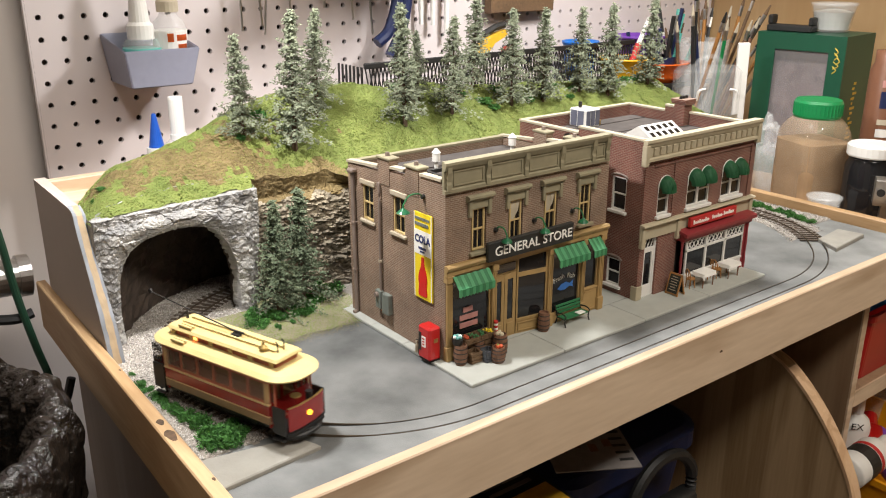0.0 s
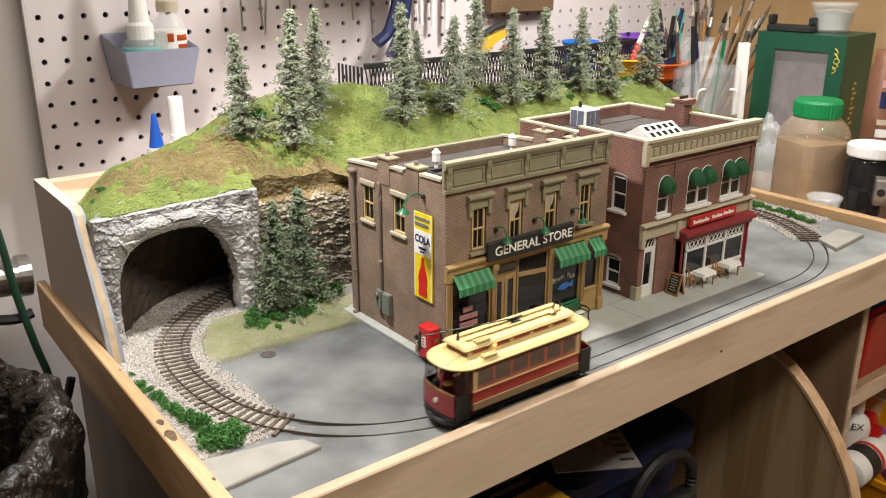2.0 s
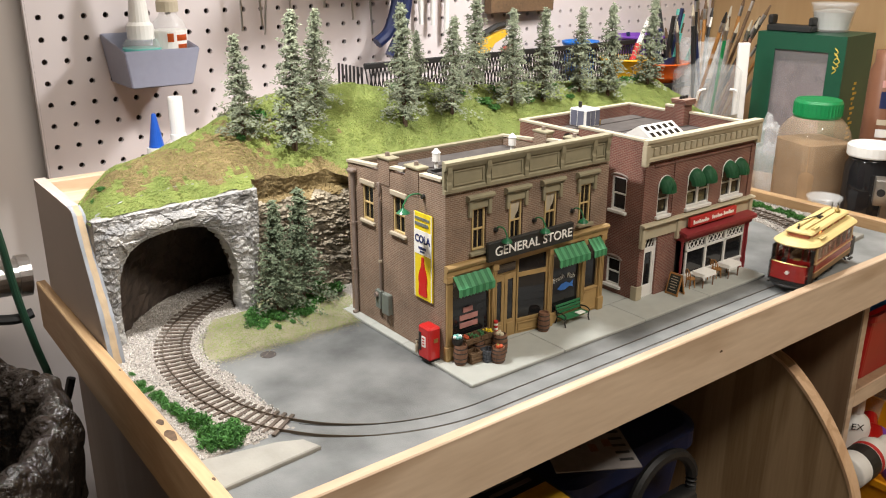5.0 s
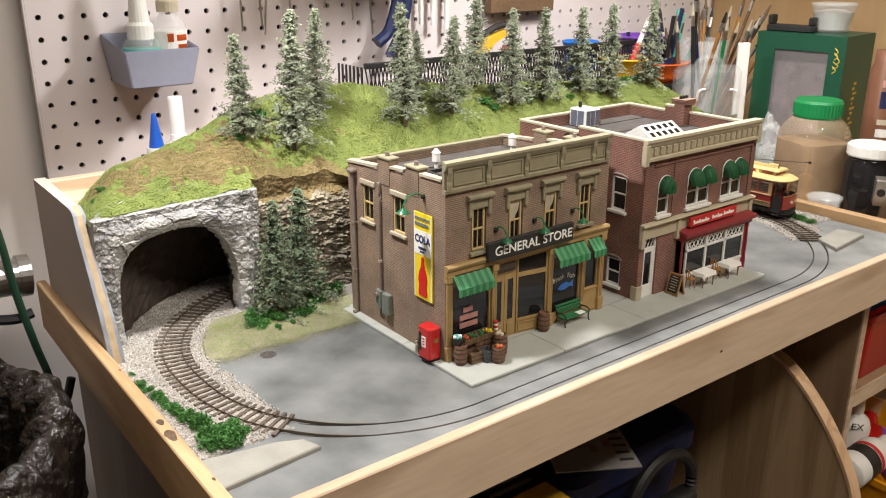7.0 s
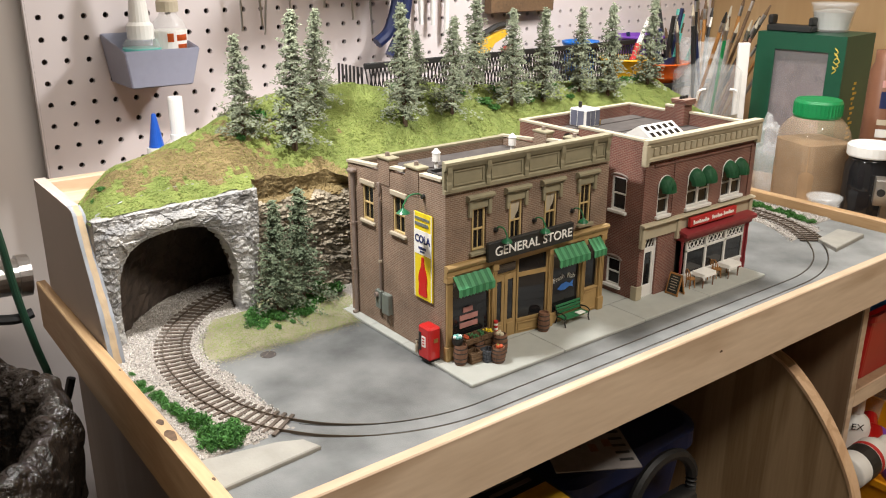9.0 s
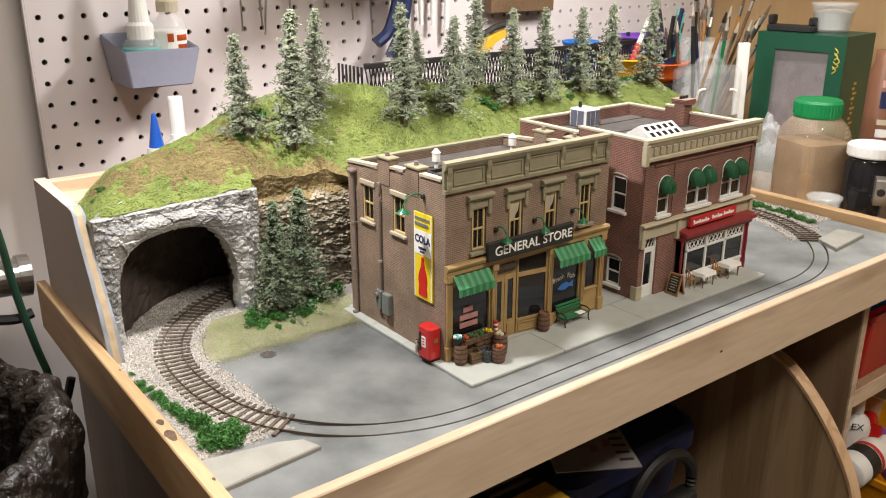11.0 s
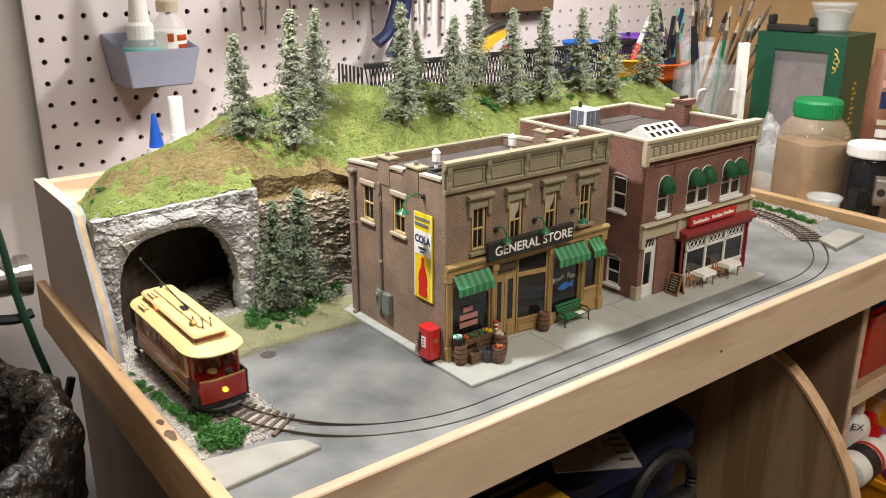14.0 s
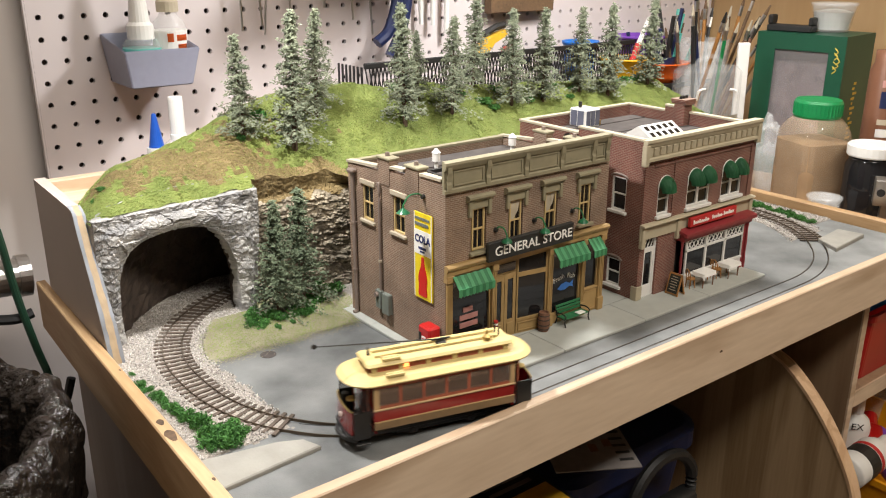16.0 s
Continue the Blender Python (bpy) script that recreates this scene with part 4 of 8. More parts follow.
shop_window(0.1603, 0.1789, 0.0255)
# recessed entrance
bm = bmesh.new()
box(bm, 0.0536, 0.0820, 0.0060, 0.0080, 0.0620, 0.0775)
box(bm, 0.0536, 0.0550, 0.002, 0.0060, ZP, 0.0775)
box(bm, 0.0536, 0.1134, 0.0018, 0.0090, 0.0740, 0.0774)
ent = part("entrance", bm, "ochre", store)
part("transom_light", B(0.0560, 0.0800, 0.0050, 0.0059, 0.0640, 0.0715), "dark_glass", ent)
for x0 in (0.0552, 0.0685):
    bm = bmesh.new()
    x1 = x0 + 0.0128
    box(bm, x0, x1, 0.0053, 0.0070, ZP, 0.0190)
    box(bm, x0, x0 + 0.0032, 0.0053, 0.0070, 0.019, 0.0615)
    box(bm, x1 - 0.0032, x1, 0.0053, 0.0070, 0.019, 0.0615)
    box(bm, x0 + 0.0032, x1 - 0.0032, 0.0053, 0.0070, 0.0565, 0.0615)
    box(bm, x0 + 0.003, x1 - 0.003, 0.0045, 0.0055, 0.006, 0.016, 0.0003)
    d = part("door", bm, "ochre", store)
    part("door_glass", B(x0 + 0.0032, x1 - 0.0032, 0.0059, 0.0065, 0.019, 0.0565), "dark_glass", d)
ang = math.atan2(-0.0045, 0.0295)
for nm, z0, z1, mt, d0, d1, in_ in (("bay_base", ZP, 0.0150, "ochre", -0.0012, 0.001, 0), ("bay_sill", 0.0150, 0.0170, "ochre", -0.002, 0.001, 0), ("bay_glass", 0.0170, 0.0560, "dark_glass", 0.0, 0.0008, 0.0016), ("bay_rail", 0.0560, 0.0600, "ochre", -0.001, 0.001, 0), ("bay_light", 0.0600, 0.0740, "dark_glass", 0.0, 0.0008, 0.0016)):
    bm = bmesh.new()
    box(bm, in_, 0.0320 - in_, d0, d1, z0, z1)
    if nm == "bay_base":
        for q in ((0.002, 0.030, 0.0052, 0.006), (0.002, 0.030, 0.0124, 0.0132), (0.002, 0.0028, 0.006, 0.0124), (0.0292, 0.030, 0.006, 0.0124)):
            box(bm, q[0], q[1], -0.0020, -0.0010, q[2], q[3])
    if nm == "bay_rail":
        box(bm, 0.0, 0.0016, -0.001, 0.001, 0.017, 0.056)
        box(bm, 0.0304, 0.0320, -0.001, 0.001, 0.017, 0.056)
        box(bm, 0.0, 0.0016, -0.001, 0.001, 0.060, 0.074)
        box(bm, 0.0304, 0.0320, -0.001, 0.001, 0.060, 0.074)
    bmesh.ops.transform(bm, matrix=Matrix.Translation((0.0822, 0.0060, 0)) @ Matrix.Rotation(ang, 4, "Z"), verts=bm.verts)
    part(nm, bm, mt, store)
# Black sheet behind the shopfront stands for the unlit rooms.
part("interior_shade", B(0.0046, W1 - 0.0046, 0.0165, 0.0185, ZP, 0.132), "black", store)
# name board
sg = part("name_board", B(0.0380, 0.1355, -0.0080, -0.0040, 0.0825, 0.0990, 0.0006), "sign_black", store, "black name board with white letters")
words("GENERAL STORE", 0.0112, Matrix.Translation((0.0890, -0.0082, 0.0902)) @ FRONT, "letter", "lettering", sg, width=0.0880, bold=0.00010)


def gooseneck(parent, base, out, drop, shade_r=0.0055):
    b = Vector(base)
    o = Vector(out)
    pts = bend([b, b + o * 0.25 + Vector((0, 0, 0.003)), b + o * 0.7 + Vector((0, 0, 0.0025)), b + o * 0.98 + Vector((0, 0, -drop * 0.5)), b + o + Vector((0, 0, -drop))])
    l = part("wall_lamp", tube(bmesh.new(), pts, 0.0006, 6), "bench_green", parent)
    e = b + o + Vector((0, 0, -drop))
    bm = lathe(bmesh.new(), [(0.0008, 0.0015), (0.0016, 0.0005), (0.0035, -0.0008), (shade_r, -0.0026), (shade_r * 0.98, -0.0029)], e, 16)
    part("shade", bm, "shade_green", l, "green enamel shade")
    part("wall_plate", rod(bmesh.new(), b - o.normalized() * 0.001, b + o.normalized() * 0.0014, 0.0022, 0.0018, 10), "black", l)


for x in (0.0515, 0.0945, 0.1400):
    gooseneck(store, (x, -0.0008, 0.1065), (0.003, -0.0105, 0), 0.0058, 0.0046)
gooseneck(store, (-0.0008, 0.0280, 0.1370), (-0.018, 0.002, 0), 0.008)


def awning(parent, x0, x1, z0, z1, y0, out, valance=0.006):
    """A striped canvas awning with a scalloped valance, in alternate strips."""
    n = max(6, int((x1 - x0) / 0.0032))
    a = part("awning", prism(bmesh.new(), [(y0, z0), (y0, z0 + 0.0008), (y0 - out, z1 + 0.0008), (y0 - out, z1)], "x", x0 + 0.0002, x1 - 0.0002), "awning", parent, "green striped canvas awning")
    for k in range(n):
        xa, xb = x0 + (x1 - x0) * k / n, x0 + (x1 - x0) * (k + 1) / n
        dz = 0.0010 if k % 2 else 0.0013
        m = "awning" if k % 2 else "awning_pale"
        bm = prism(bmesh.new(), [(y0, z0 + dz - 0.0003), (y0, z0 + dz), (y0 - out, z1 + dz), (y0 - out, z1 + dz - 0.0003)], "x", xa, xb)
        part("strip", bm, m, a)
        bm = prism(bmesh.new(), [(xa, z1 + dz), (xb, z1 + dz), (xb, z1 - valance + 0.001), ((xa + xb) / 2, z1 - valance - 0.0004), (xa, z1 - valance + 0.001)], "y", y0 - out - 0.0006 - 0.0002 * (k % 2), y0 - out)
        part("valance", bm, m, a)


awning(store, 0.0050, 0.0425, 0.0755, 0.0668, -0.0036, 0.0078, 0.0055)
awning(store, 0.1165, 0.1545, 0.0755, 0.0668, -0.0036, 0.0082, 0.0055)
awning(store, 0.1595, 0.1755, 0.0755, 0.0668, -0.0036, 0.0082, 0.0055)
# side wall fittings
dp = part("downpipe", tube(bmesh.new(), bend([(-0.0025, 0.1310, 0.1380), (-0.0025, 0.1308, 0.09), (-0.0025, 0.1305, 0.012), (-0.004, 0.1300, 0.0048), (-0.0065, 0.130, 0.0040)]), 0.0019, 10), "pipe", store, "brown rainwater downpipe")
part("hopper", box(bmesh.new(), -0.0065, -0.0002, 0.1265, 0.1355, 0.1365, 0.1405, 0.0012), "pipe", dp)
for z in (0.09, 0.045):
    part("clip", rod(bmesh.new(), (-0.0025, 0.1306, z), (-0.0025, 0.1306, z + 0.0014), 0.0025, None, 10), "pipe", dp)
cd = part("conduit", tube(bmesh.new(), bend([(-0.0006, 0.0930, 0.1315), (-0.002, 0.0915, 0.1335), (-0.002, 0.0895, 0.1310), (-0.002, 0.0897, 0.09), (-0.002, 0.0900, 0.0375)]), 0.0012, 8), "pipe", store)
part("joint", rod(bmesh.new(), (-0.002, 0.0898, 0.064), (-0.002, 0.0898, 0.066), 0.0018, None, 8), "cap", cd)
mb = part("meter_box", box(bmesh.new(), -0.0052, -0.0002, 0.0745, 0.0850, 0.0185, 0.0375, 0.0006), "grey_box", store, "grey-green electrical cabinet")
part("meter", box(bmesh.new(), -0.0045, -0.0002, 0.0875, 0.0960, 0.0205, 0.0375, 0.0006), "grey_box", mb)
part("meter_dial", rod(bmesh.new(), (-0.0044, 0.0925, 0.0335), (-0.0068, 0.0925, 0.0335), 0.0026, 0.0023, 14), "pipe", mb)
# drinks advertisement
sgn = part("advert_panel", B(-0.0016, -0.0004, 0.0152, 0.0398, 0.0495, 0.1230), "yellow", store, "tall yellow metal drink sign")
part("white_band", B(-0.0019, -0.0015, 0.0157, 0.0393, 0.0880, 0.1085), "letter", sgn)
words("COLA", 0.0090, Matrix.Translation((-0.0021, 0.0275, 0.1010)) @ SIDE, "sign_blue", "lettering", sgn, width=0.0205, bold=0.0002)
for y0, y1, z0, z1 in ((0.0185, 0.0375, 0.1175, 0.1195), (0.0200, 0.0380, 0.1125, 0.1150), (0.0230, 0.0330, 0.0925, 0.0945), (0.0250, 0.0310, 0.0900, 0.0912)):
    part("small_print", B(-0.0022, -0.0015, y0, y1, z0, z1), "grey_box" if z0 > 0.1 else "sign_blue", sgn)
prof = [(0.0016, 0.086), (0.0016, 0.082), (0.0024, 0.0775), (0.0046, 0.0730), (0.0056, 0.0690), (0.0058, 0.0660), (0.0050, 0.0620), (0.0052, 0.0580), (0.0058, 0.0545), (0.0050, 0.0522)]
bm = prism(bmesh.new(), [(0.0275 - r, z) for r, z in prof] + [(0.0275 + r, z) for r, z in prof[::-1]], "x", -0.0023, -0.0015)
part("bottle_emblem", bm, "bottle_red", sgn, "red painted bottle")
for y in (0.0157, 0.0385):
    part("sign_bracket", B(-0.0018, -0.0014, y, y + 0.0009, 0.0497, 0.1228), "letter", sgn)
# roof fittings
for x, y in ((0.067, 0.100), (0.166, 0.108)):
    bm = lathe(bmesh.new(), [(0.0018, 0.1355), (0.0018, 0.1425), (0.0038, 0.1425), (0.0038, 0.1500), (0.0044, 0.1503), (0.0010, 0.1540), (0.0002, 0.1545)], (x, y, 0), 14)
    part("roof_vent", bm, "white", store, "white ventilator with a conical cap")
bm = bmesh.new()
for q in ((0.045, 0.069, 0.060, 0.063), (0.045, 0.069, 0.085, 0.088), (0.045, 0.048, 0.063, 0.085), (0.066, 0.069, 0.063, 0.085)):
    box(bm, q[0], q[1], q[2], q[3], 0.1355, 0.1395)
part("roof_hatch", bm, "black", store)

# ---- the red brick restaurant ----
X0, X1, Y0, Y1 = 0.2237, 0.3970, -0.0102, 0.1600
cafe = thing("brick_restaurant", "two-storey red brick restaurant model with stone cornice", "building", at=(0.31, 0.07, ZP))
UP = [(0.2440, 0.2610), (0.2880, 0.3240), (0.3430, 0.3770)]
holes = [(a, b, 0.0835, 0.1160) for a, b in UP] + [(0.2310, 0.3940, ZP, 0.0640)]
part("front_wall", wall_holes(X0, X1, ZP, 0.1440, holes, Y0, Y0 + 0.0045), "red_brick", cafe)
sh = [(0.0105, 0.0285, 0.0870, 0.1200), (0.0115, 0.0290, 0.0110, 0.0385)]
part("side_wall", wall_holes(Y0 + 0.0046, Y1, ZP, 0.1440, sh, X0, X0 + 0.0045, "y"), "red_brick", cafe)
part("side_wall", B(X1 - 0.0045, X1, Y0 + 0.0046, Y1, ZP, 0.1440), "red_brick", cafe)
part("back_wall", B(X0 + 0.0046, X1 - 0.0046, Y1 - 0.0045, Y1, ZP, 0.1515), "red_brick", cafe)
for x0, x1 in ((X0, X0 + 0.0045), (X1 - 0.0045, X1)):
    for y0, y1, z in ((Y0 + 0.0046, 0.040, 0.1575 if x0 < 0.3 else 0.1535), (0.040, 0.0755, 0.1575 if x0 < 0.3 else 0.1535), (0.0755, 0.105, 0.1575 if x0 > 0.3 else 0.1515), (0.105, Y1, 0.1515)):
        part("side_parapet", B(x0, x1, y0, y1, 0.1440, z), "red_brick", cafe)
        part("coping", B(x0 - 0.001, x1 + 0.001, y0, y1 + (0.001 if y1 == Y1 else 0), z, z + 0.0024, 0.0003), "cap", cafe)
part("coping", B(X0 + 0.0046, X1 - 0.0046, Y1 - 0.0048, Y1 + 0.001, 0.1516, 0.1540, 0.0003), "cap", cafe)
part("roof", B(X0 + 0.0046, X1 - 0.0046, Y0 + 0.0046, Y1 - 0.0047, 0.1380, 0.1400), "roofing", cafe)
for k in range(8):
    y = Y0 + 0.006 + k * 0.0195
    part("roofing_strip", B(X0 + 0.0048, X1 - 0.0048, y, y + 0.0182, 0.1402, 0.1408 + 0.0005 * (k % 2), 0.0002), "roofing", cafe)
bm = prism(bmesh.new(), [(Y0, 0.1400), (Y0, 0.1605), (Y0 - 0.0050, 0.1605), (Y0 - 0.0054, 0.1580), (Y0 - 0.0040, 0.1562), (Y0 - 0.0030, 0.1535), (Y0 - 0.0020, 0.1528), (Y0 - 0.0020, 0.1435), (Y0 - 0.0040, 0.1425), (Y0 - 0.0040, 0.1400)], "x", X0 - 0.0060, X1 + 0.0005)
cor = part("cornice", bm, "stone", cafe, "stone-coloured dentil cornice")
part("cornice_back", B(X0, X1, Y0 + 0.0002, Y0 + 0.0045, 0.1441, 0.1603), "stone", cafe)
for k in range(19):
    x = X0 + 0.006 + k * 0.0090
    part("dentil", prism(bmesh.new(), [(Y0 - 0.0019, 0.1450), (Y0 - 0.0034, 0.1455), (Y0 - 0.0040, 0.1520), (Y0 - 0.0019, 0.1524)], "x", x, x + 0.0042), "stone", cor)
for x in (X0 - 0.0062, X1 - 0.0050):
    part("cornice_block", B(x, x + 0.0056, Y0 - 0.0044, Y0 + 0.001, 0.1360, 0.1555, 0.0006), "stone", cor)
part("string_course", B(X0 + 0.012, X1 - 0.006, Y0 - 0.0012, Y0 + 0.001, 0.1335, 0.1350), "red_brick", cafe)
for x in (X0 + 0.0415, X1 - 0.009):
    part("brick_pier", B(x, x + 0.0016, Y0 - 0.0012, Y0 + 0.001, 0.0800, 0.1335), "red_brick", cafe)
bm = prism(bmesh.new(), [(Y0, 0.0640), (Y0, 0.0800), (Y0 - 0.0050, 0.0795), (Y0 - 0.0060, 0.0780), (Y0 - 0.0025, 0.0765), (Y0 - 0.0016, 0.0755), (Y0 - 0.0016, 0.0640)], "x", X0 - 0.002, X1 + 0.002)
part("belt_cornice", bm, "stone", cafe)
for x in (X0 - 0.001, X0 + 0.0510, X1 - 0.004):
    part("console", B(x, x + 0.0055, Y0 - 0.0036, Y0 + 0.001, 0.0560, 0.0765, 0.0006), "stone", cafe)
part("plinth_block", B(X0 - 0.0012, X0 + 0.0070, Y0 - 0.0012, Y0 + 0.0062, ZP, 0.0170, 0.0004), "stone", cafe)


def half_dome_awning(x0, x1, z0, z1, humps):
    """A ribbed round-headed awning that bulges from the wall."""
    a = None
    for h in range(humps):
        xa, xb = x0 + (x1 - x0) * h / humps, x0 + (x1 - x0) * (h + 1) / humps
        c, w = (xa + xb) / 2, (xb - xa) / 2
        bm = bmesh.new()
        n = 18
        rows = []
        for j in range(7):
            u = j / 6
            ring = []
            for k in range(n + 1):
                p = math.pi * k / n
                rib = 1.0 if k % 2 else 0.955
                zz = z0 + (z1 - w - z0) + w * math.sin(p)
                xx = c - w * math.cos(p)
                d = 0.0115 * math.sin(u * math.pi / 2) * rib
                zd = zz - (zz - z0) * (1 - math.cos(u * math.pi / 2)) * 0.98
                ring.append(bm.verts.new((c + (xx - c) * (1 - 0.12 * u * u), Y0 - 0.0010 - d * (0.35 + 0.65 * math.sin(p)), zd)))
            rows.append(ring)
        for r0, r1 in zip(rows, rows[1:]):
            for k in range(n):
                bm.faces.new((r0[k], r0[k + 1], r1[k + 1], r1[k]))
        bmesh.ops.solidify(bm, geom=bm.faces[:], thickness=0.0004)
        p = part("awning", bm, "awning", a or cafe, "rounded green canvas awning" if not a else "", smooth=False)
        a = a or p
        pts = [(c - w * math.cos(math.pi * k / 14), Y0 - 0.0012, z1 - w + w * math.sin(math.pi * k / 14)) for k in range(15)]
        part("piping", tube(bmesh.new(), [(pts[0][0], pts[0][1], z0)] + pts + [(pts[-1][0], pts[-1][1], z0)], 0.0006, 5), "white", a)


for (a, b), n in zip(UP, (1, 2, 2)):
    for k in range(n):
        sash(cafe, "y", a + (b - a) * k / n, a + (b - a) * (k + 1) / n, 0.0850, 0.1155, "white", Y0 + 0.0014)
    part("sill", B(a - 0.002, b + 0.002, Y0 - 0.0032, Y0 + 0.003, 0.0815, 0.0846, 0.0004), "white", cafe)
    half_dome_awning(a - 0.001, b + 0.001, 0.1075, 0.1230 if n == 1 else 0.1235, n)
for y0, y1, z0, z1 in sh:
    sash(cafe, "x", y0, y1, z0, z1, "white", X0 + 0.0016)
    part("sill", B(X0 - 0.0028, X0 + 0.003, y0 - 0.0022, y1 + 0.0022, z0 - 0.0026, z0 + 0.0002, 0.0004), "white", cafe)
    pts = [(X0 - 0.0008, (y0 + y1) / 2 - 0.0100 * math.cos(math.pi * k / 12), z1 - 0.0005 + 0.0035 * math.sin(math.pi * k / 12)) for k in range(13)]
    part("window_arch", tube(bmesh.new(), pts, 0.0011, 6), "pipe", cafe)
# ground floor: door, brick pier, bay of three lights
bm = bmesh.new()
box(bm, 0.2310, 0.2330, Y0 + 0.002, Y0 + 0.006, ZP, 0.0640)
box(bm, 0.2480, 0.2500, Y0 + 0.002, Y0 + 0.006, ZP, 0.0640)
box(bm, 0.2330, 0.2480, Y0 + 0.002, Y0 + 0.006, 0.0515, 0.0535)
box(bm, 0.2330, 0.2480, Y0 + 0.0025, Y0 + 0.0055, ZP, 0.0150)
for x in (0.2330, 0.2455):
    box(bm, x, x + 0.0025, Y0 + 0.0025, Y0 + 0.0055, 0.015, 0.0515)
box(bm, 0.2355, 0.2455, Y0 + 0.0025, Y0 + 0.0055, 0.0485, 0.0515)
dr = part("door", bm, "white", cafe, "white glazed entrance door")
part("door_glass", B(0.2355, 0.2455, Y0 + 0.0036, Y0 + 0.0044, 0.015, 0.0485), "dark_glass", dr)
part("transom_light", B(0.2330, 0.2480, Y0 + 0.0036, Y0 + 0.0044, 0.0535, 0.0640), "dark_glass", dr)
for k in range(3):
    part("tracery", tube(bmesh.new(), [(0.2335 + 0.005 * k, Y0 + 0.0030, 0.0540), (0.2385 + 0.0045 * k, Y0 + 0.0030, 0.0635)], 0.0005, 5), "white", dr)
part("brick_pier", B(0.2500, 0.2790, Y0, Y0 + 0.0045, ZP, 0.0640), "red_brick", cafe)
part("brick_pier", B(0.3830, 0.3940, Y0, Y0 + 0.0045, ZP, 0.0640), "red_brick", cafe)
YB = Y0 - 0.0060
bm = bmesh.new()
box(bm, 0.2790, 0.3925, YB - 0.0030, Y0, 0.0530, 0.0620, 0.0005)
prism(bm, [(Y0, 0.0620), (Y0, 0.0650), (YB - 0.0070, 0.0620), (YB - 0.0070, 0.0585)], "x", 0.2775, 0.3945)
part("shop_fascia", bm, "maroon", cafe, "dark red moulded fascia")
for x in (0.2795, 0.3885):
    part("turned_post", lathe(bmesh.new(), [(0.0014, ZP), (0.0016, 0.012), (0.0010, 0.020), (0.0015, 0.032), (0.0009, 0.046), (0.0016, 0.053)], (x, YB - 0.001, 0), 10), "maroon", cafe)
part("end_panel", B(0.3830, 0.3895, YB, Y0, ZP, 0.0530), "maroon", cafe)
bay = part("window_bay", B(0.2870, 0.3825, YB - 0.0006, Y0 + 0.001, ZP, 0.0150, 0.0003), "white", cafe, "white timber window bay")
part("bay_sill", B(0.2860, 0.3830, YB - 0.0016, Y0, 0.0150, 0.0172, 0.0003), "white", bay)
part("bay_head", B(0.2870, 0.3825, YB - 0.0008, Y0, 0.0405, 0.0425), "white", bay)
part("bay_top", B(0.2870, 0.3825, YB - 0.0008, Y0, 0.0515, 0.0530), "white", bay)
step = (0.3825 - 0.2870) / 3
for k in range(4):
    x = 0.2870 + step * k
    part("mullion", B(x - 0.0006 if k else x, x + 0.0020 if k < 3 else x, YB - 0.0008, YB + 0.003, 0.0172, 0.0515), "white", bay)
for k in range(3):
    x = 0.2870 + step * k
    part("pane", B(x + 0.0018, x + step - 0.0006, YB + 0.0008, YB + 0.0014, 0.0172, 0.0405), "dark_glass", bay)
    part("pane", B(x + 0.0018, x + step - 0.0006, YB + 0.0012, YB + 0.0016, 0.0425, 0.0515), "dark_glass", bay)
    for j in range(4):
        xa = x + 0.003 + j * (step - 0.006) / 4
        bm = tube(bmesh.new(), [(xa, YB + 0.0002, 0.0427), (xa + 0.0062, YB + 0.0002, 0.0513)], 0.0006, 5)
        tube(bm, [(xa, YB + 0.0002, 0.0513), (xa + 0.0062, YB + 0.0002, 0.0427)], 0.0006, 5)
        part("lattice", bm, "white", bay)
part("side_light", B(0.2866, 0.2872, YB + 0.001, Y0, 0.0172, 0.0515), "dark_glass", bay)
# Black sheet put in for the darkness inside the restaurant.
part("interior_shade", B(0.2290, 0.3920, Y0 + 0.0048, Y0 + 0.0060, ZP, 0.132), "black", cafe)
sg = part("name_board", B(0.2890, 0.3640, Y0 - 0.0075, Y0 - 0.0040, 0.0660, 0.0755, 0.0004), "sign_red", cafe, "red name board with white script bars")
for a, b, z in ((0.2930, 0.3180, 0.0700), (0.3230, 0.3400, 0.0705), (0.3420, 0.3590, 0.0710)):
    bm = bmesh.new()
    n = int((b - a) / 0.0028)
    for k in range(n):
        x = a + (b - a) * k / n
        box(bm, x, x + 0.0017, Y0 - 0.0080, Y0 - 0.0074, z - 0.0015, z + 0.0013 + 0.0012 * (k % 3 == 0))
    box(bm, a, b, Y0 - 0.0079, Y0 - 0.0074, z - 0.0008, z + 0.0003)
    part("script_bar", bm, "letter", sg)
# roof fittings
CY = 0.0790
bm = box(bmesh.new(), 0.3825, 0.3965, CY - 0.0070, CY + 0.0070, 0.1380, 0.1640, 0.0008)
chm = part("chimney", bm, "red_brick", cafe, "tall red brick chimney")
part("flared_cap", prism(bmesh.new(), [(0.3820, 0.1640), (0.3800, 0.1675), (0.3800, 0.1695), (0.3990, 0.1695), (0.3990, 0.1675), (0.3970, 0.1640)], "y", CY - 0.0095, CY + 0.0095), "red_brick", chm)
for k in range(3):
    part("flue_pot", rod(bmesh.new(), (0.3845 + 0.005 * k, CY, 0.1695), (0.3845 + 0.005 * k, CY, 0.1725), 0.0018, 0.0015, 10), "iron", chm)
sk = part("skylight", prism(bmesh.new(), [(0.0340, 0.1402), (0.0340, 0.1440), (0.0530, 0.1555), (0.0720, 0.1440), (0.0720, 0.1402)], "x", 0.286, 0.338), "white", cafe, "white gabled rooftop skylight")
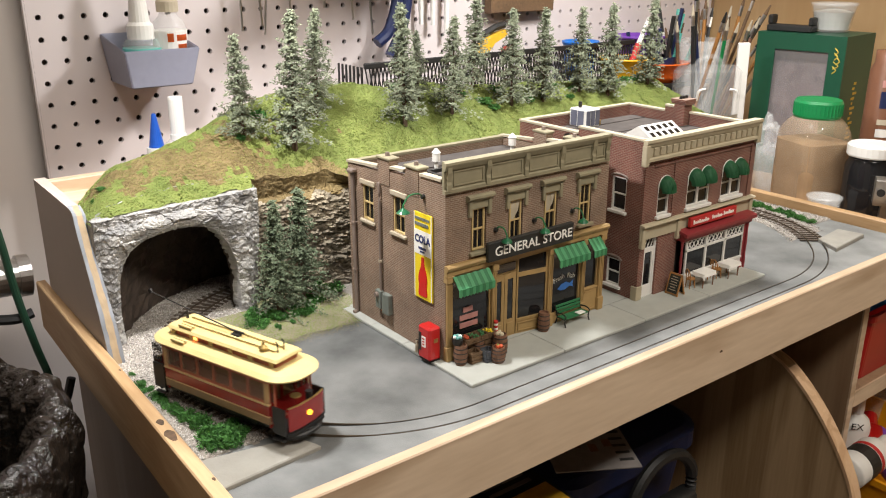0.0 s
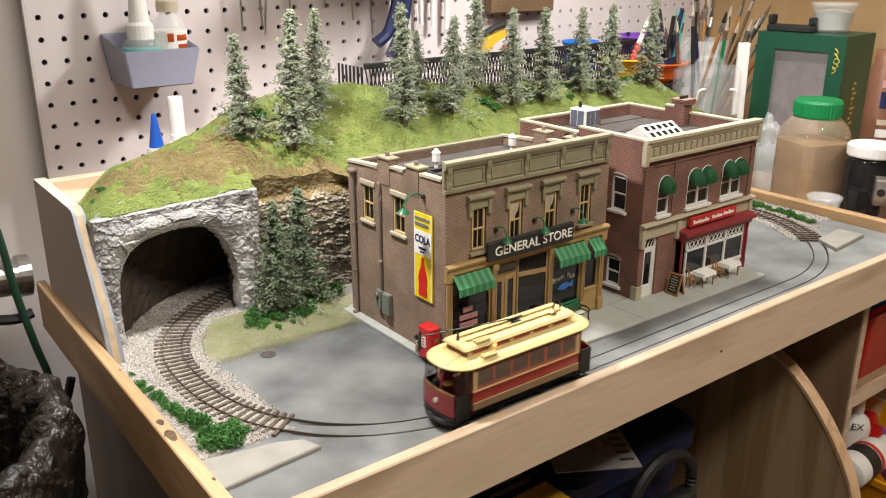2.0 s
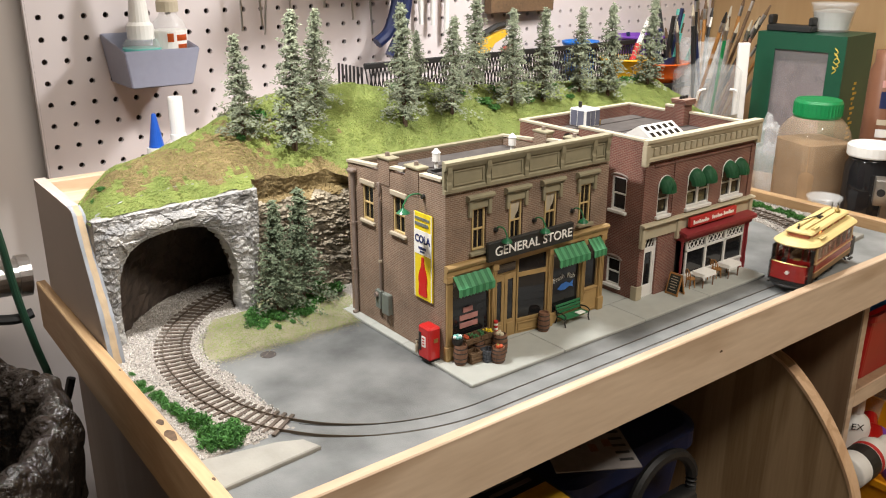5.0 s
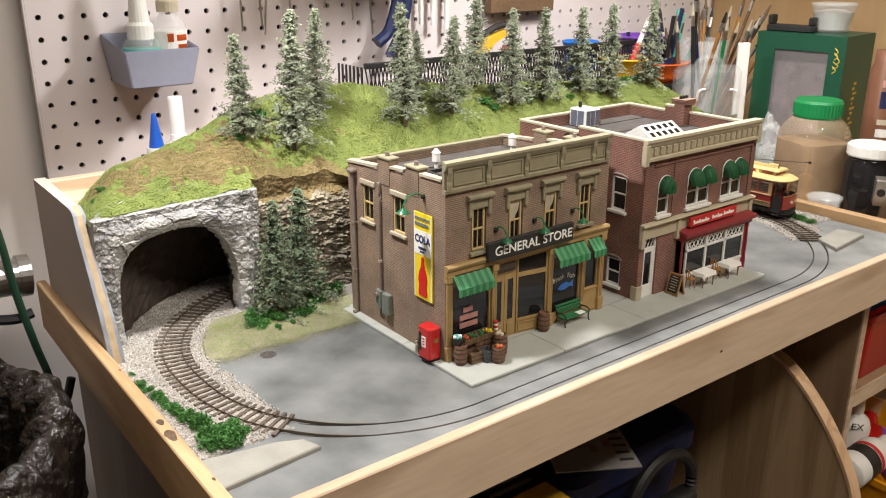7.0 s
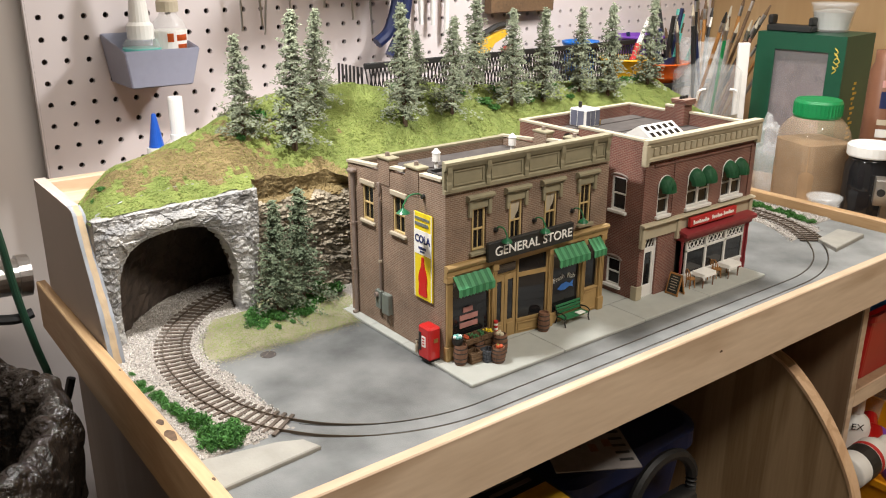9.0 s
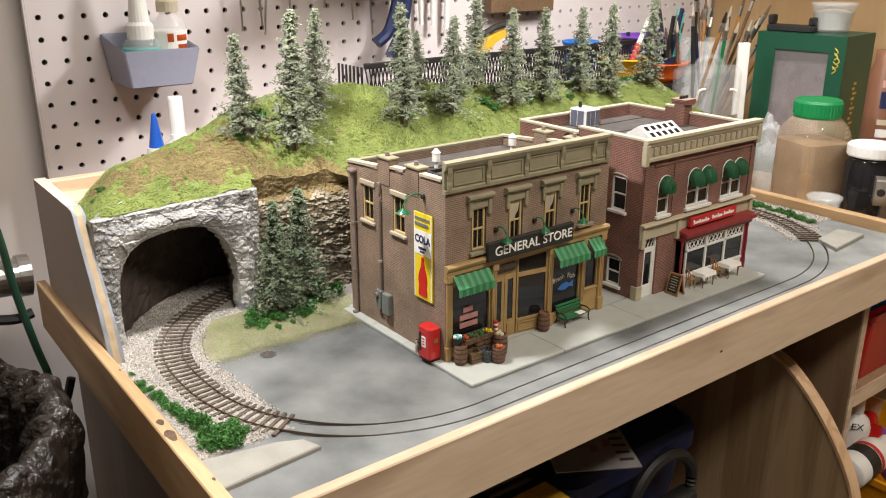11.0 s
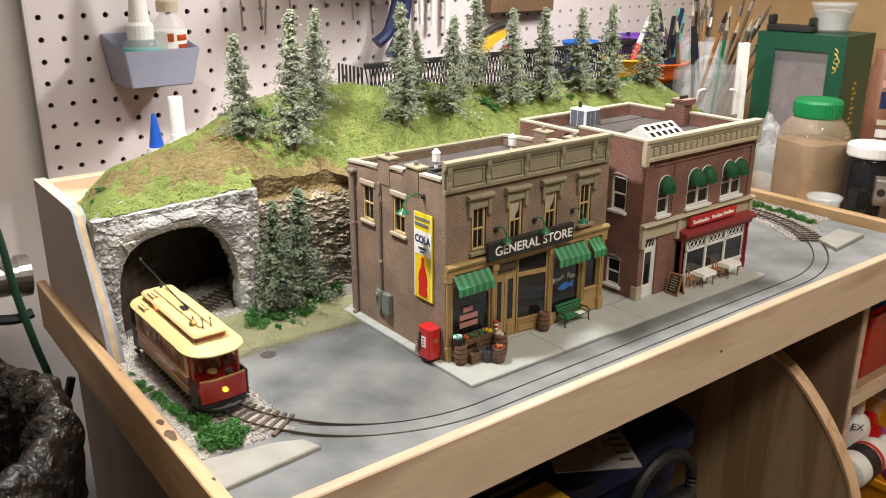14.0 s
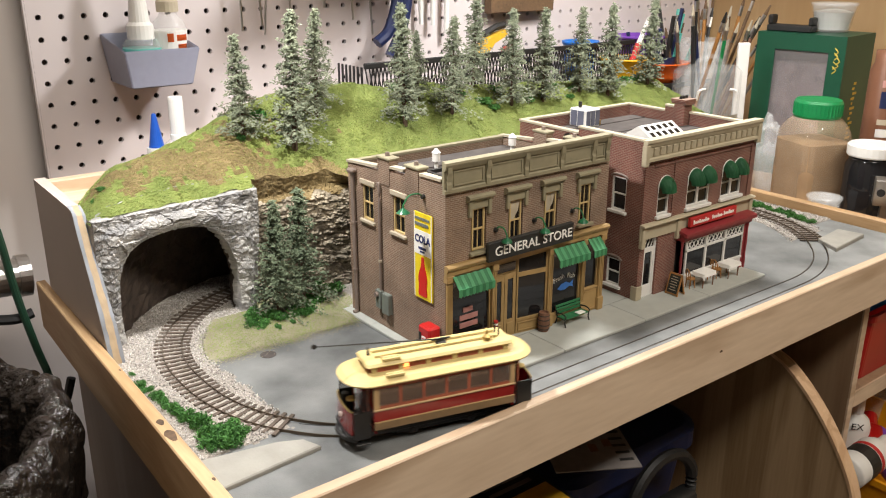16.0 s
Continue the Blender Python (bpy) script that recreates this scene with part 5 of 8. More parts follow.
for k in range(5):
    for j in range(2):
        u0, u1 = (0.18 + 0.42 * j), (0.45 + 0.42 * j)
        for sgnn, ya in ((1, 0.0340), (-1, 0.0720)):
            p0 = (ya + sgnn * 0.019 * u0, 0.1440 + 0.0115 * u0 + 0.0002)
            p1 = (ya + sgnn * 0.019 * u1, 0.1440 + 0.0115 * u1 + 0.0002)
            x = 0.2900 + 0.0095 * k
            part("pane", prism(bmesh.new(), [p0, p1, (p1[0], p1[1] + 0.0003), (p0[0], p0[1] + 0.0003)], "x", x, x + 0.0052), "dark_glass", sk)
    part("glazing", B(0.3379, 0.3385, 0.0400 + 0.005 * k, 0.0430 + 0.005 * k, 0.1420, 0.1450), "dark_glass", sk)
hs = part("stair_house", B(0.2900, 0.3130, 0.1290, 0.1530, 0.1402, 0.1600, 0.0012), "white", cafe, "white boxed roof stair house")
for y in (0.1315, 0.1415):
    part("grey_panel", B(0.2892, 0.2902, y, y + 0.0085, 0.1420, 0.1585), "grey_blue", hs)
for x in (0.2915, 0.2985, 0.3058):
    part("grey_panel", B(x, x + 0.0056, 0.1282, 0.1292, 0.1425, 0.1585), "grey_blue", hs)
part("vent_stub", rod(bmesh.new(), (0.299, 0.146, 0.160), (0.299, 0.146, 0.1665), 0.0020, None, 10), "iron", hs)
part("brass_tap", box(bmesh.new(), 0.3132, 0.3165, 0.1300, 0.1340, 0.1410, 0.1470, 0.0008), "brass", hs)
part("hose_coil", tube(bmesh.new(), [(X0 - 0.0015, 0.088 + 0.006 * math.cos(a / 3), 0.1440 + 0.006 * math.sin(a / 3)) for a in range(20)], 0.0008, 5), "black", cafe)
part("hose_coil", tube(bmesh.new(), [(X0 - 0.0015, 0.075 + 0.006 * math.cos(a / 3), 0.1440 + 0.006 * math.sin(a / 3)) for a in range(20)], 0.0008, 5), "black", cafe)

# ---- the tram ----
tram = thing("tram", "cream-roofed red and cream tram with a long trolley pole", "tram")


def plan(L, W, r, n=9):
    """A rounded rectangle's outline."""
    out = []
    for cx, cy, a0 in ((L / 2 - r, W / 2 - r, 0), (-L / 2 + r, W / 2 - r, 90), (-L / 2 + r, -W / 2 + r, 180), (L / 2 - r, -W / 2 + r, 270)):
        for k in range(n):
            a = radians(a0 + 90 * k / (n - 1))
            out.append((cx + r * math.cos(a), cy + r * math.sin(a)))
    return out


def loft(rings):
    bm = bmesh.new()
    R = [[bm.verts.new((x, y, z)) for x, y in pl] for pl, z in rings]
    n = len(R[0])
    for a, b in zip(R, R[1:]):
        for k in range(n):
            bm.faces.new((a[k], a[(k + 1) % n], b[(k + 1) % n], b[k]))
    bm.faces.new(R[0][::-1])
    bm.faces.new(R[-1])
    return bm


RL, RW = 0.142, 0.0455
roof = part("roof", loft([(plan(RL - 0.002, RW - 0.002, 0.019), 0.0500), (plan(RL, RW, 0.020), 0.0508), (plan(RL, RW, 0.020), 0.0516), (plan(RL - 0.008, RW - 0.007, 0.017), 0.0538), (plan(RL - 0.022, RW - 0.018, 0.012), 0.0556)]), "tram_cream", tram, "cream canvas roof", local=True)
part("clerestory", loft([(plan(0.104, 0.0225, 0.002), 0.0545), (plan(0.104, 0.0225, 0.002), 0.0598)]), "tram_wood", roof, local=True)
part("clerestory_roof", loft([(plan(0.109, 0.0265, 0.003), 0.0598), (plan(0.110, 0.0272, 0.003), 0.0606), (plan(0.108, 0.0240, 0.003), 0.0622), (plan(0.105, 0.0140, 0.003), 0.0630)]), "tram_cream", roof, local=True)
for s in (-1, 1):
    for k in range(6):
        part("clerestory_post", B(-0.051 + 0.0196 * k, -0.0475 + 0.0196 * k, s * 0.0116 - 0.0005, s * 0.0116 + 0.0005, 0.0550, 0.0597), "tram_cream", roof, local=True)
    part("running_board", B(-0.046, 0.046, s * 0.0042 - 0.0008, s * 0.0042 + 0.0008, 0.0638, 0.0646), "tram_cream", roof, local=True)
    for x in (-0.045, 0.0, 0.044):
        part("board_cleat", B(x - 0.001, x + 0.001, s * 0.0042 - 0.001, s * 0.0042 + 0.001, 0.0628, 0.0638), "tram_cream", roof, local=True)
for y, z in ((-0.0175, 0.0535), (-0.0095, 0.0618)):
    for dx in (0.0, 0.0045):
        part("roof_vent", B(-0.0430 - dx * 0, -0.0300, y - 0.0025 + dx * 0.6, y - 0.0005 + dx * 0.6, z + 0.001, z + 0.0030, 0.0003), "tram_cream", roof, local=True)
for s in (-1, 1):
    part("bell", lathe(bmesh.new(), [(0.0016, 0.0), (0.0032, 0.0008), (0.0030, 0.0026), (0.0010, 0.0045), (0.0006, 0.0075)] if s > 0 else [(0.0012, 0.0), (0.0010, 0.003), (0.0007, 0.006)], (0.0365 if s > 0 else -0.049, -0.0060 if s > 0 else 0.002, 0.0628), 10), "brass" if s > 0 else "iron", roof, local=True)
    part("roof_hook", tube(bmesh.new(), [(0.0470, s * 0.003, 0.0628), (0.0470, s * 0.003, 0.0690), (0.0455, s * 0.003, 0.0705)], 0.0006, 5), "iron", roof, local=True)
pb = part("pole_base", box(bmesh.new(), 0.000, 0.008, -0.0024, 0.0024, 0.0630, 0.0650, 0.0008), "iron", tram, local=True)
part("pole_spring", rod(bmesh.new(), (-0.003, 0.001, 0.0662), (0.011, 0.001, 0.0662), 0.0008, None, 8), "iron", pb, local=True)
pole = part("trolley_pole", rod(bmesh.new(), (0.004, 0, 0.0665), (-0.086, 0, 0.0765), 0.0006, 0.0004, 7), "iron", tram, "thin black trailing trolley pole", local=True)
part("trolley_wheel", rod(bmesh.new(), (-0.0865, -0.0007, 0.0768), (-0.0865, 0.0007, 0.0768), 0.0018, None, 10), "iron", pole, local=True)
BL, BW = 0.105, 0.0400
roof.location = (0, 0, -0.0020)
pb.location = pole.location = (0, 0, -0.0020)
for s in (-1, 1):
    y0, y1 = (s * BW / 2 - 0.0012, s * BW / 2 + 0.0002) if s > 0 else (s * BW / 2 - 0.0002, s * BW / 2 + 0.0012)
    sd = part("side", B(-BL / 2, BL / 2, y0, y1, 0.0210, 0.0292, 0.0003), "tram_red", tram, "glossy red side panel", local=True)
    # Shade low on the side is put into this panel's colour.
    part("lower_panel", B(-BL / 2, BL / 2, min(y0, y0 + s * 0.0004), max(y1, y1 - s * 0.0), 0.0150, 0.0206), "tram_tan_shaded", sd, local=True)
    part("waist_rail", B(-BL / 2 - 0.0005, BL / 2 + 0.0005, y0 - (s < 0) * 0.0009, y1 + (s > 0) * 0.0009, 0.0293, 0.0306, 0.0003), "tram_sill", sd, local=True)
    part("lower_rail", B(-BL / 2, BL / 2, y0 - (s < 0) * 0.0006, y1 + (s > 0) * 0.0006, 0.0204, 0.0211), "tram_sill", sd, local=True)
    part("letter_board", B(-BL / 2, BL / 2, y0, y1, 0.0455, 0.0488), "tram_wood", sd, local=True)
    part("window_sill", B(-BL / 2, BL / 2, y0 + 0.0002, y1 - 0.0002, 0.0306, 0.0328), "tram_wood", sd, local=True)
    n = 6
    for k in range(n + 1):
        x = -BL / 2 + 0.002 + (BL - 0.004) * k / n
        end = k in (0, n)
        part("window_post", B(x - (0.002 if end else 0.0011), x + (0.002 if end else 0.0011), y0, y1, 0.0306, 0.0460), "tram_sill" if end else "tram_wood", sd, local=True)
    for k in range(n):
        x = -BL / 2 + 0.002 + (BL - 0.004) * k / n
        part("pane", B(x + 0.0011, x + (BL - 0.004) / n - 0.0011, s * BW / 2 - 0.0003, s * BW / 2 + 0.0001, 0.0328, 0.0455), "tram_glass", sd, local=True)
part("floor", B(-BL / 2, BL / 2, -BW / 2 + 0.0013, BW / 2 - 0.0013, 0.0150, 0.0165), "tram_wood", tram, local=True)
for s in (-1, 1):
    part("bench_seat", B(-BL / 2 + 0.006, BL / 2 - 0.006, s * 0.0135 - 0.004, s * 0.0135 + 0.004, 0.0165, 0.0250, 0.0008), "oak", tram, local=True)
    bm = bmesh.new()
    x = s * (BL / 2 - 0.0008)
    for y0, y1 in ((-BW / 2 + 0.001, -0.006), (0.006, BW / 2 - 0.001)):
        box(bm, x - 0.0007, x + 0.0007, y0, y1, 0.012, 0.0300)
        box(bm, x - 0.0007, x + 0.0007, y0, y1, 0.0445, 0.048)
        for yy in (y0, (y0 + y1) / 2 - 0.0007, y1 - 0.0014):
            box(bm, x - 0.0007, x + 0.0007, yy, yy + 0.0014, 0.0300, 0.0445)
    box(bm, x - 0.0007, x + 0.0007, -0.006, 0.006, 0.0445, 0.048)
    bk = part("bulkhead", bm, "tram_red", tram, local=True)
    part("sliding_door", B(x - 0.0004, x + 0.0004, -0.006, 0.006, 0.012, 0.0300), "tram_red", bk, local=True)
    part("end_pane", B(x - 0.0002, x + 0.0002, -BW / 2 + 0.0015, BW / 2 - 0.0015, 0.0300, 0.0445), "tram_glass", bk, local=True)
    # open platform with its dash, corner posts, gate and step
    dash = bmesh.new()
    rows = []
    for z in (0.0130, 0.0300):
        rows.append([(dash.verts.new((s * (0.0645 + 0.0045 * math.cos(a)), 0.0170 * math.sin(a) / math.sin(1.1), z)), dash.verts.new((s * (0.0655 + 0.0045 * math.cos(a)), 0.0174 * math.sin(a) / math.sin(1.1), z))) for a in np.linspace(-1.1, 1.1, 11)])
    for k in range(10):
        (i0, o0), (i1, o1) = rows[0][k], rows[0][k + 1]
        (I0, O0), (I1, O1) = rows[1][k], rows[1][k + 1]
        for q in ((o0, o1, O1, O0), (i0, i1, I1, I0), (I0, I1, O1, O0), (i0, i1, o1, o0)):
            dash.faces.new(q)
    for k in (0, 10):
        dash.faces.new((rows[0][k][0], rows[0][k][1], rows[1][k][1], rows[1][k][0]))
    dp_ = part("dash", dash, "tram_red", tram, "curved red end dash", local=True)
    part("dash_rail", tube(bmesh.new(), [(s * (0.0650 + 0.0045 * math.cos(a)), 0.0172 * math.sin(a) / math.sin(1.1), 0.0302) for a in np.linspace(-1.1, 1.1, 11)], 0.0007, 6), "brass", dp_, local=True)
    part("headlight", rod(bmesh.new(), (s * 0.0694, 0, 0.0212), (s * 0.0712, 0, 0.0212), 0.0020, 0.0018, 14), "headlight" if s > 0 else "lens_dull", dp_, "lit amber headlight" if s > 0 else "unlit headlight", local=True)
    part("platform", loft([(plan(0.020, 0.036, 0.006), 0.0095), (plan(0.020, 0.036, 0.006), 0.0118)]), "black", tram, local=True).location = (s * 0.0605, 0, 0)
    for y in (-0.0175, 0.0175):
        part("corner_post", rod(bmesh.new(), (s * 0.0560, y, 0.0115), (s * 0.0560, y, 0.0485), 0.0008, None, 6), "tram_wood", dp_, local=True)
    for y in (-0.0195, 0.0188):
        gate = bmesh.new()
        lat = bmesh.new()
        if s < 0:
            for k in range(6):
                tube(lat, [(s * (0.0555 + 0.0018 * k), y, 0.0305), (s * (0.0575 + 0.0016 * k), y, 0.0460)], 0.0003, 4)
                tube(lat, [(s * (0.0575 + 0.0016 * k), y, 0.0305), (s * (0.0555 + 0.0018 * k), y, 0.0460)], 0.0003, 4)
        box(gate, min(s * 0.0550, s * 0.0665), max(s * 0.0550, s * 0.0665), y - 0.0004, y + 0.0008, 0.0100, 0.0300 if y * s > -9 else 0.02)
        gt = part("gate", gate, "black", tram, local=True)
        if s < 0:
            part("lattice", lat, "iron", gt, "dark folding lattice", local=True)
        else:
            lat.free()
        part("step", B(s * 0.0605 - 0.0050, s * 0.0605 + 0.0050, y - 0.0016, y + 0.0016, 0.0058, 0.0070, 0.0003), "black", tram, local=True)
    part("controller", rod(bmesh.new(), (s * 0.0650, 0.006, 0.0118), (s * 0.0650, 0.006, 0.0335), 0.0030, 0.0026, 10), "iron", tram, local=True)
    part("brake_wheel", lathe(bmesh.new(), [(0.0010, 0.0), (0.0036, 0.0), (0.0036, 0.0009), (0.0010, 0.0009)], (s * 0.0640, -0.006, 0.0345), 12), "brass", tram, local=True)
    part("fender", tube(bmesh.new(), [(s * (0.0600 + 0.0125 * math.cos(a)), 0.0165 * math.sin(a) / math.sin(1.3), 0.0078) for a in np.linspace(-1.3, 1.3, 13)], 0.0016, 7), "black", tram, local=True)
    part("lifeguard", tube(bmesh.new(), [(s * (0.0560 + 0.0130 * math.cos(a)), 0.0150 * math.sin(a) / math.sin(1.3), 0.0042) for a in np.linspace(-1.3, 1.3, 13)], 0.0010, 6), "black", tram, local=True)
uf = part("underframe", B(-BL / 2 - 0.001, BL / 2 + 0.001, -0.0155, 0.0155, 0.0085, 0.0119, 0.0005), "black", tram, local=True)
for y in (-0.0125, 0.0125):
    part("truck_frame", B(-0.034, 0.034, y - 0.0012, y + 0.0012, 0.0052, 0.0085, 0.0004), "black", uf, local=True)
    for x in (-0.022, 0.022):
        part("axle_box", box(bmesh.new(), x - 0.003, x + 0.003, y - 0.002, y + 0.002, 0.0032, 0.0085, 0.0008), "black", uf, local=True)
part("motor", rod(bmesh.new(), (-0.010, 0, 0.0072), (0.010, 0, 0.0072), 0.0048, None, 12), "black", uf, local=True)
wheels = []
for x in (-0.022, 0.022):
    bm = rod(bmesh.new(), (0, -0.0100, 0), (0, 0.0100, 0), 0.0010, None, 8)
    for y in (-0.0083, 0.0083):
        rod(bm, (0, y - 0.0012, 0), (0, y + 0.0012, 0), 0.0056, None, 18)
        rod(bm, (0, y * 0.84 - 0.0003, 0), (0, y * 0.84 + 0.0003, 0), 0.0063, None, 18)
        for k in range(4):
            a = math.pi * k / 4
            box(bm, -0.0045, 0.0045, y + (0.0012 if y > 0 else -0.0016), y + (0.0016 if y > 0 else -0.0012), -0.0005, 0.0005, turn=Euler((0, a, 0)).to_quaternion())
    w = part("wheelset", bm, "iron", tram, local=True)
    w.location = (x, 0, 0.0062)
    wheels.append((w, x))
part("cabin_lamp", rod(bmesh.new(), (-0.027, 0, 0.0515), (-0.027, 0, 0.0525), 0.0022, 0.0018, 10), "cabin_bulb", tram, "glowing orange cabin lamp", local=True)
for s in (-1, 1):
    part("lamp_window", B(-0.0295, -0.0245, s * 0.0113 - 0.0003, s * 0.0113 + 0.0003, 0.0562, 0.0586), "cabin_bulb", roof, "clerestory light glowing orange", local=True)
part("ceiling_lining", B(-BL / 2 + 0.001, BL / 2 - 0.001, -BW / 2 + 0.0014, BW / 2 - 0.0014, 0.0470, 0.0479), "tram_wood", tram, local=True)

# seconds and metres along the loop
TIMES = [0.0, 0.5, 1.0, 1.5, 2.0, 2.5, 3.0, 3.5, 4.2, 5.3, 6.5, 7.0, 8.5, 10.5, 12.0, 12.5, 13.0, 13.5, 14.0, 14.5, 15.0, 15.5, 16.0]
PLACES = [-0.1947, -0.1460, -0.0933, -0.0395, 0.0216, 0.0890, 0.1594, 0.2299, 0.3310, 0.4909, 0.6510, 0.7117, 0.9183, 1.2154, 1.4235, 1.4904, 1.5462, 1.6019, 1.6654, 1.7236, 1.7783, 1.8331, 1.8868]


def along(t):
    """Metres along the loop at t seconds: a smooth curve through the table."""
    k = max(0, min(len(TIMES) - 2, int(np.searchsorted(TIMES, t, side="right")) - 1))

    def slope(i):
        a, b = max(0, i - 1), min(len(TIMES) - 1, i + 1)
        return (PLACES[b] - PLACES[a]) / (TIMES[b] - TIMES[a])
    h = TIMES[k + 1] - TIMES[k]
    u = (t - TIMES[k]) / h
    return ((1 + 2 * u) * (1 - u) ** 2 * PLACES[k] + u * (1 - u) ** 2 * h * slope(k) + u * u * (3 - 2 * u) * PLACES[k + 1] + u * u * (u - 1) * h * slope(k + 1))


def motions():
    rows = []
    for k in range(81):
        t = 0.2 * k
        x, y, h = track_at(along(t))
        rows.append((t, pose(x, y, rail_top(along(t)), 0, 0, math.degrees(h))))
    walk(tram, rows)
    for w, x in wheels:
        spin = []
        for k in range(321):
            t = 0.05 * k
            spin.append((t, pose(x, 0, 0.0062, 0, math.degrees((along(t) - along(0)) / 0.0056), 0)))
        walk(w, spin)

# ---- trees and bushes ----


def fir_meshes(seed, h, ratio):
    """Trunk with limbs, and a crown of needle sprays on drooping branches."""
    rnd = random.Random(seed)
    bm = bmesh.new()
    rod(bm, (0, 0, -0.004), (0, 0, h * 0.93), h * 0.022, h * 0.003, 7)
    v, f = [], []
    n = 150
    for k in range(n):
        u = 0.09 + 0.90 * (k / n) ** 0.92 + rnd.uniform(-0.012, 0.012)
        u = min(0.99, u)
        z = u * h
        a = k * 2.39996 + rnd.uniform(-0.4, 0.4)
        ln = h * ratio * ((1 - u) ** 0.88 * 0.94 + 0.06) * rnd.choice((0.35, 0.55, 0.8, 0.95, 1.1, 1.3))
        d = Vector((math.cos(a), math.sin(a), rnd.uniform(-0.30, 0.12)))
        tip = Vector((0, 0, z)) + d * ln - Vector((0, 0, ln * 0.20))
        if k % 2 == 0:
            rod(bm, (0, 0, z), tip, h * 0.004, h * 0.0012, 3)
        m = int(9 + 16 * (1 - u))
        for j in range(m):
            t = 0.22 + 0.80 * (j / m) ** 0.75
            c = Vector((0, 0, z)).lerp(tip, t) + Vector((rnd.gauss(0, 1), rnd.gauss(0, 1), rnd.gauss(0, 0.8))) * (0.011 * h + 0.04 * ln)
            for q in range(5):
                w = Vector((rnd.gauss(0, 1), rnd.gauss(0, 1), rnd.gauss(-0.1, 0.7))).normalized()
                s = w.orthogonal().normalized() * h * rnd.uniform(0.004, 0.0085)
                e = w * h * rnd.uniform(0.013, 0.028)
                i = len(v)
                v += [tuple(c - s), tuple(c + s), tuple(c + e)]
                f.append((i, i + 1, i + 2))
    me = bpy.data.meshes.new("trunk")
    bm.to_mesh(me)
    bm.free()
    return me, v, f


def fir(at, h, ratio, seed, crown, label):
    t = thing("fir_tree", label, "tree", at=at, group="model firs")
    me, v, f = fir_meshes(seed, h * 1.04, ratio * 1.14)
    part("trunk", me, "bark", t)
    part("crown", cloud("crown", v, f, crown), crown, t)
    t.rotation_euler = (radians(random.uniform(-2, 2)), radians(random.uniform(-2, 2)), 0)


FIRS = [(-0.0431, 0.262, 0.0964, 0.22), (-0.0001, 0.240, 0.1278, 0.20), (0.0412, 0.268, 0.1032, 0.22), (0.1376, 0.248, 0.1241, 0.18), (0.1755, 0.276, 0.0741, 0.22), (0.2088, 0.257, 0.1036, 0.24),
        (0.2739, 0.299, 0.1078, 0.20), (0.3043, 0.263, 0.109, 0.24), (0.3615, 0.269, 0.1086, 0.21), (0.436, 0.279, 0.1045, 0.21), (0.4807, 0.269, 0.1143, 0.21), (0.5798, 0.285, 0.1125, 0.21)]
for k, (x, y, h, r) in enumerate(FIRS):
    fir((x, y, hill_z(x, y) - 0.002), h, r, 20 + k, "fir", "frosted grey-green model fir on the grassy hillside")
fir((-0.0648, 0.1651, 0.003), 0.106, 0.21, 51, "fir_dark", "dark green model fir beside the tunnel portal")
fir((-0.0340, 0.1760, 0.004), 0.110, 0.23, 52, "fir_dark", "dark green model fir before the rock cutting")

BUSH = []
for k in range(4):
    rnd = random.Random(70 + k)
    v, f = [], []
    lobes = [(rnd.uniform(-0.6, 0.6), rnd.uniform(-0.6, 0.6), rnd.uniform(0.1, 0.5), rnd.uniform(0.4, 0.65)) for _ in range(6)]
    for _ in range(900):
        lx, ly, lz, lr = rnd.choice(lobes)
        d = Vector((rnd.gauss(0, 1), rnd.gauss(0, 1), rnd.gauss(0.2, 1))).normalized() * lr * rnd.uniform(0.55, 1.05)
        c = Vector((lx, ly, max(0.0, lz + d.z * 0.8)))
        c.x, c.y = c.x + d.x, c.y + d.y
        i = len(v)
        for q in range(3):
            v.append(tuple(c + Vector((rnd.gauss(0, 1), rnd.gauss(0, 1), rnd.gauss(0, 1))) * 0.085))
        f.append((i, i + 1, i + 2))
    BUSH.append(cloud("foliage", v, f, "bush"))


def bush(x, y, z, s, label="clump of bright green foam foliage"):
    t = thing("bush", label, "bush", at=(x, y, z), group="bushes")
    t.rotation_euler = (0, 0, random.uniform(0, 6.28))
    t.scale = (s, s, s * random.uniform(0.8, 1.1))
    ob = new("foliage", random.choice(BUSH))
    ob.parent = t


rb = random.Random(12)
for k in range(13):
    u = k / 12
    bush(-0.211 + 0.024 * u * u + rb.uniform(-0.002, 0.002), 0.135 - 0.141 * u + rb.uniform(-0.004, 0.004), 0.0005, 0.0038 + 0.0080 * u, "green foam foliage along the pine end board")
for x, y, s in ((-0.197, 0.012, 0.009), (-0.186, 0.008, 0.008), (-0.193, -0.004, 0.009), (-0.203, -0.001, 0.008), (-0.180, 0.001, 0.006)):
    bush(x, y, 0.0005, s * 1.2, "green foam foliage along the pine end board")
for x, y, s in ((-0.094, 0.166, 0.008), (-0.083, 0.172, 0.009), (-0.074, 0.178, 0.007), (-0.090, 0.156, 0.006), (-0.068, 0.160, 0.007), (-0.055, 0.158, 0.006), (-0.046, 0.156, 0.006), (-0.036, 0.160, 0.006), (-0.050, 0.175, 0.009), (-0.022, 0.180, 0.009), (-0.008, 0.190, 0.009), (0.000, 0.186, 0.010), (-0.062, 0.146, 0.003), (-0.078, 0.143, 0.003), (-0.03, 0.172, 0.007)):
    bush(x, y, 0.003, s * 1.35, "green foam foliage at the foot of the rock")
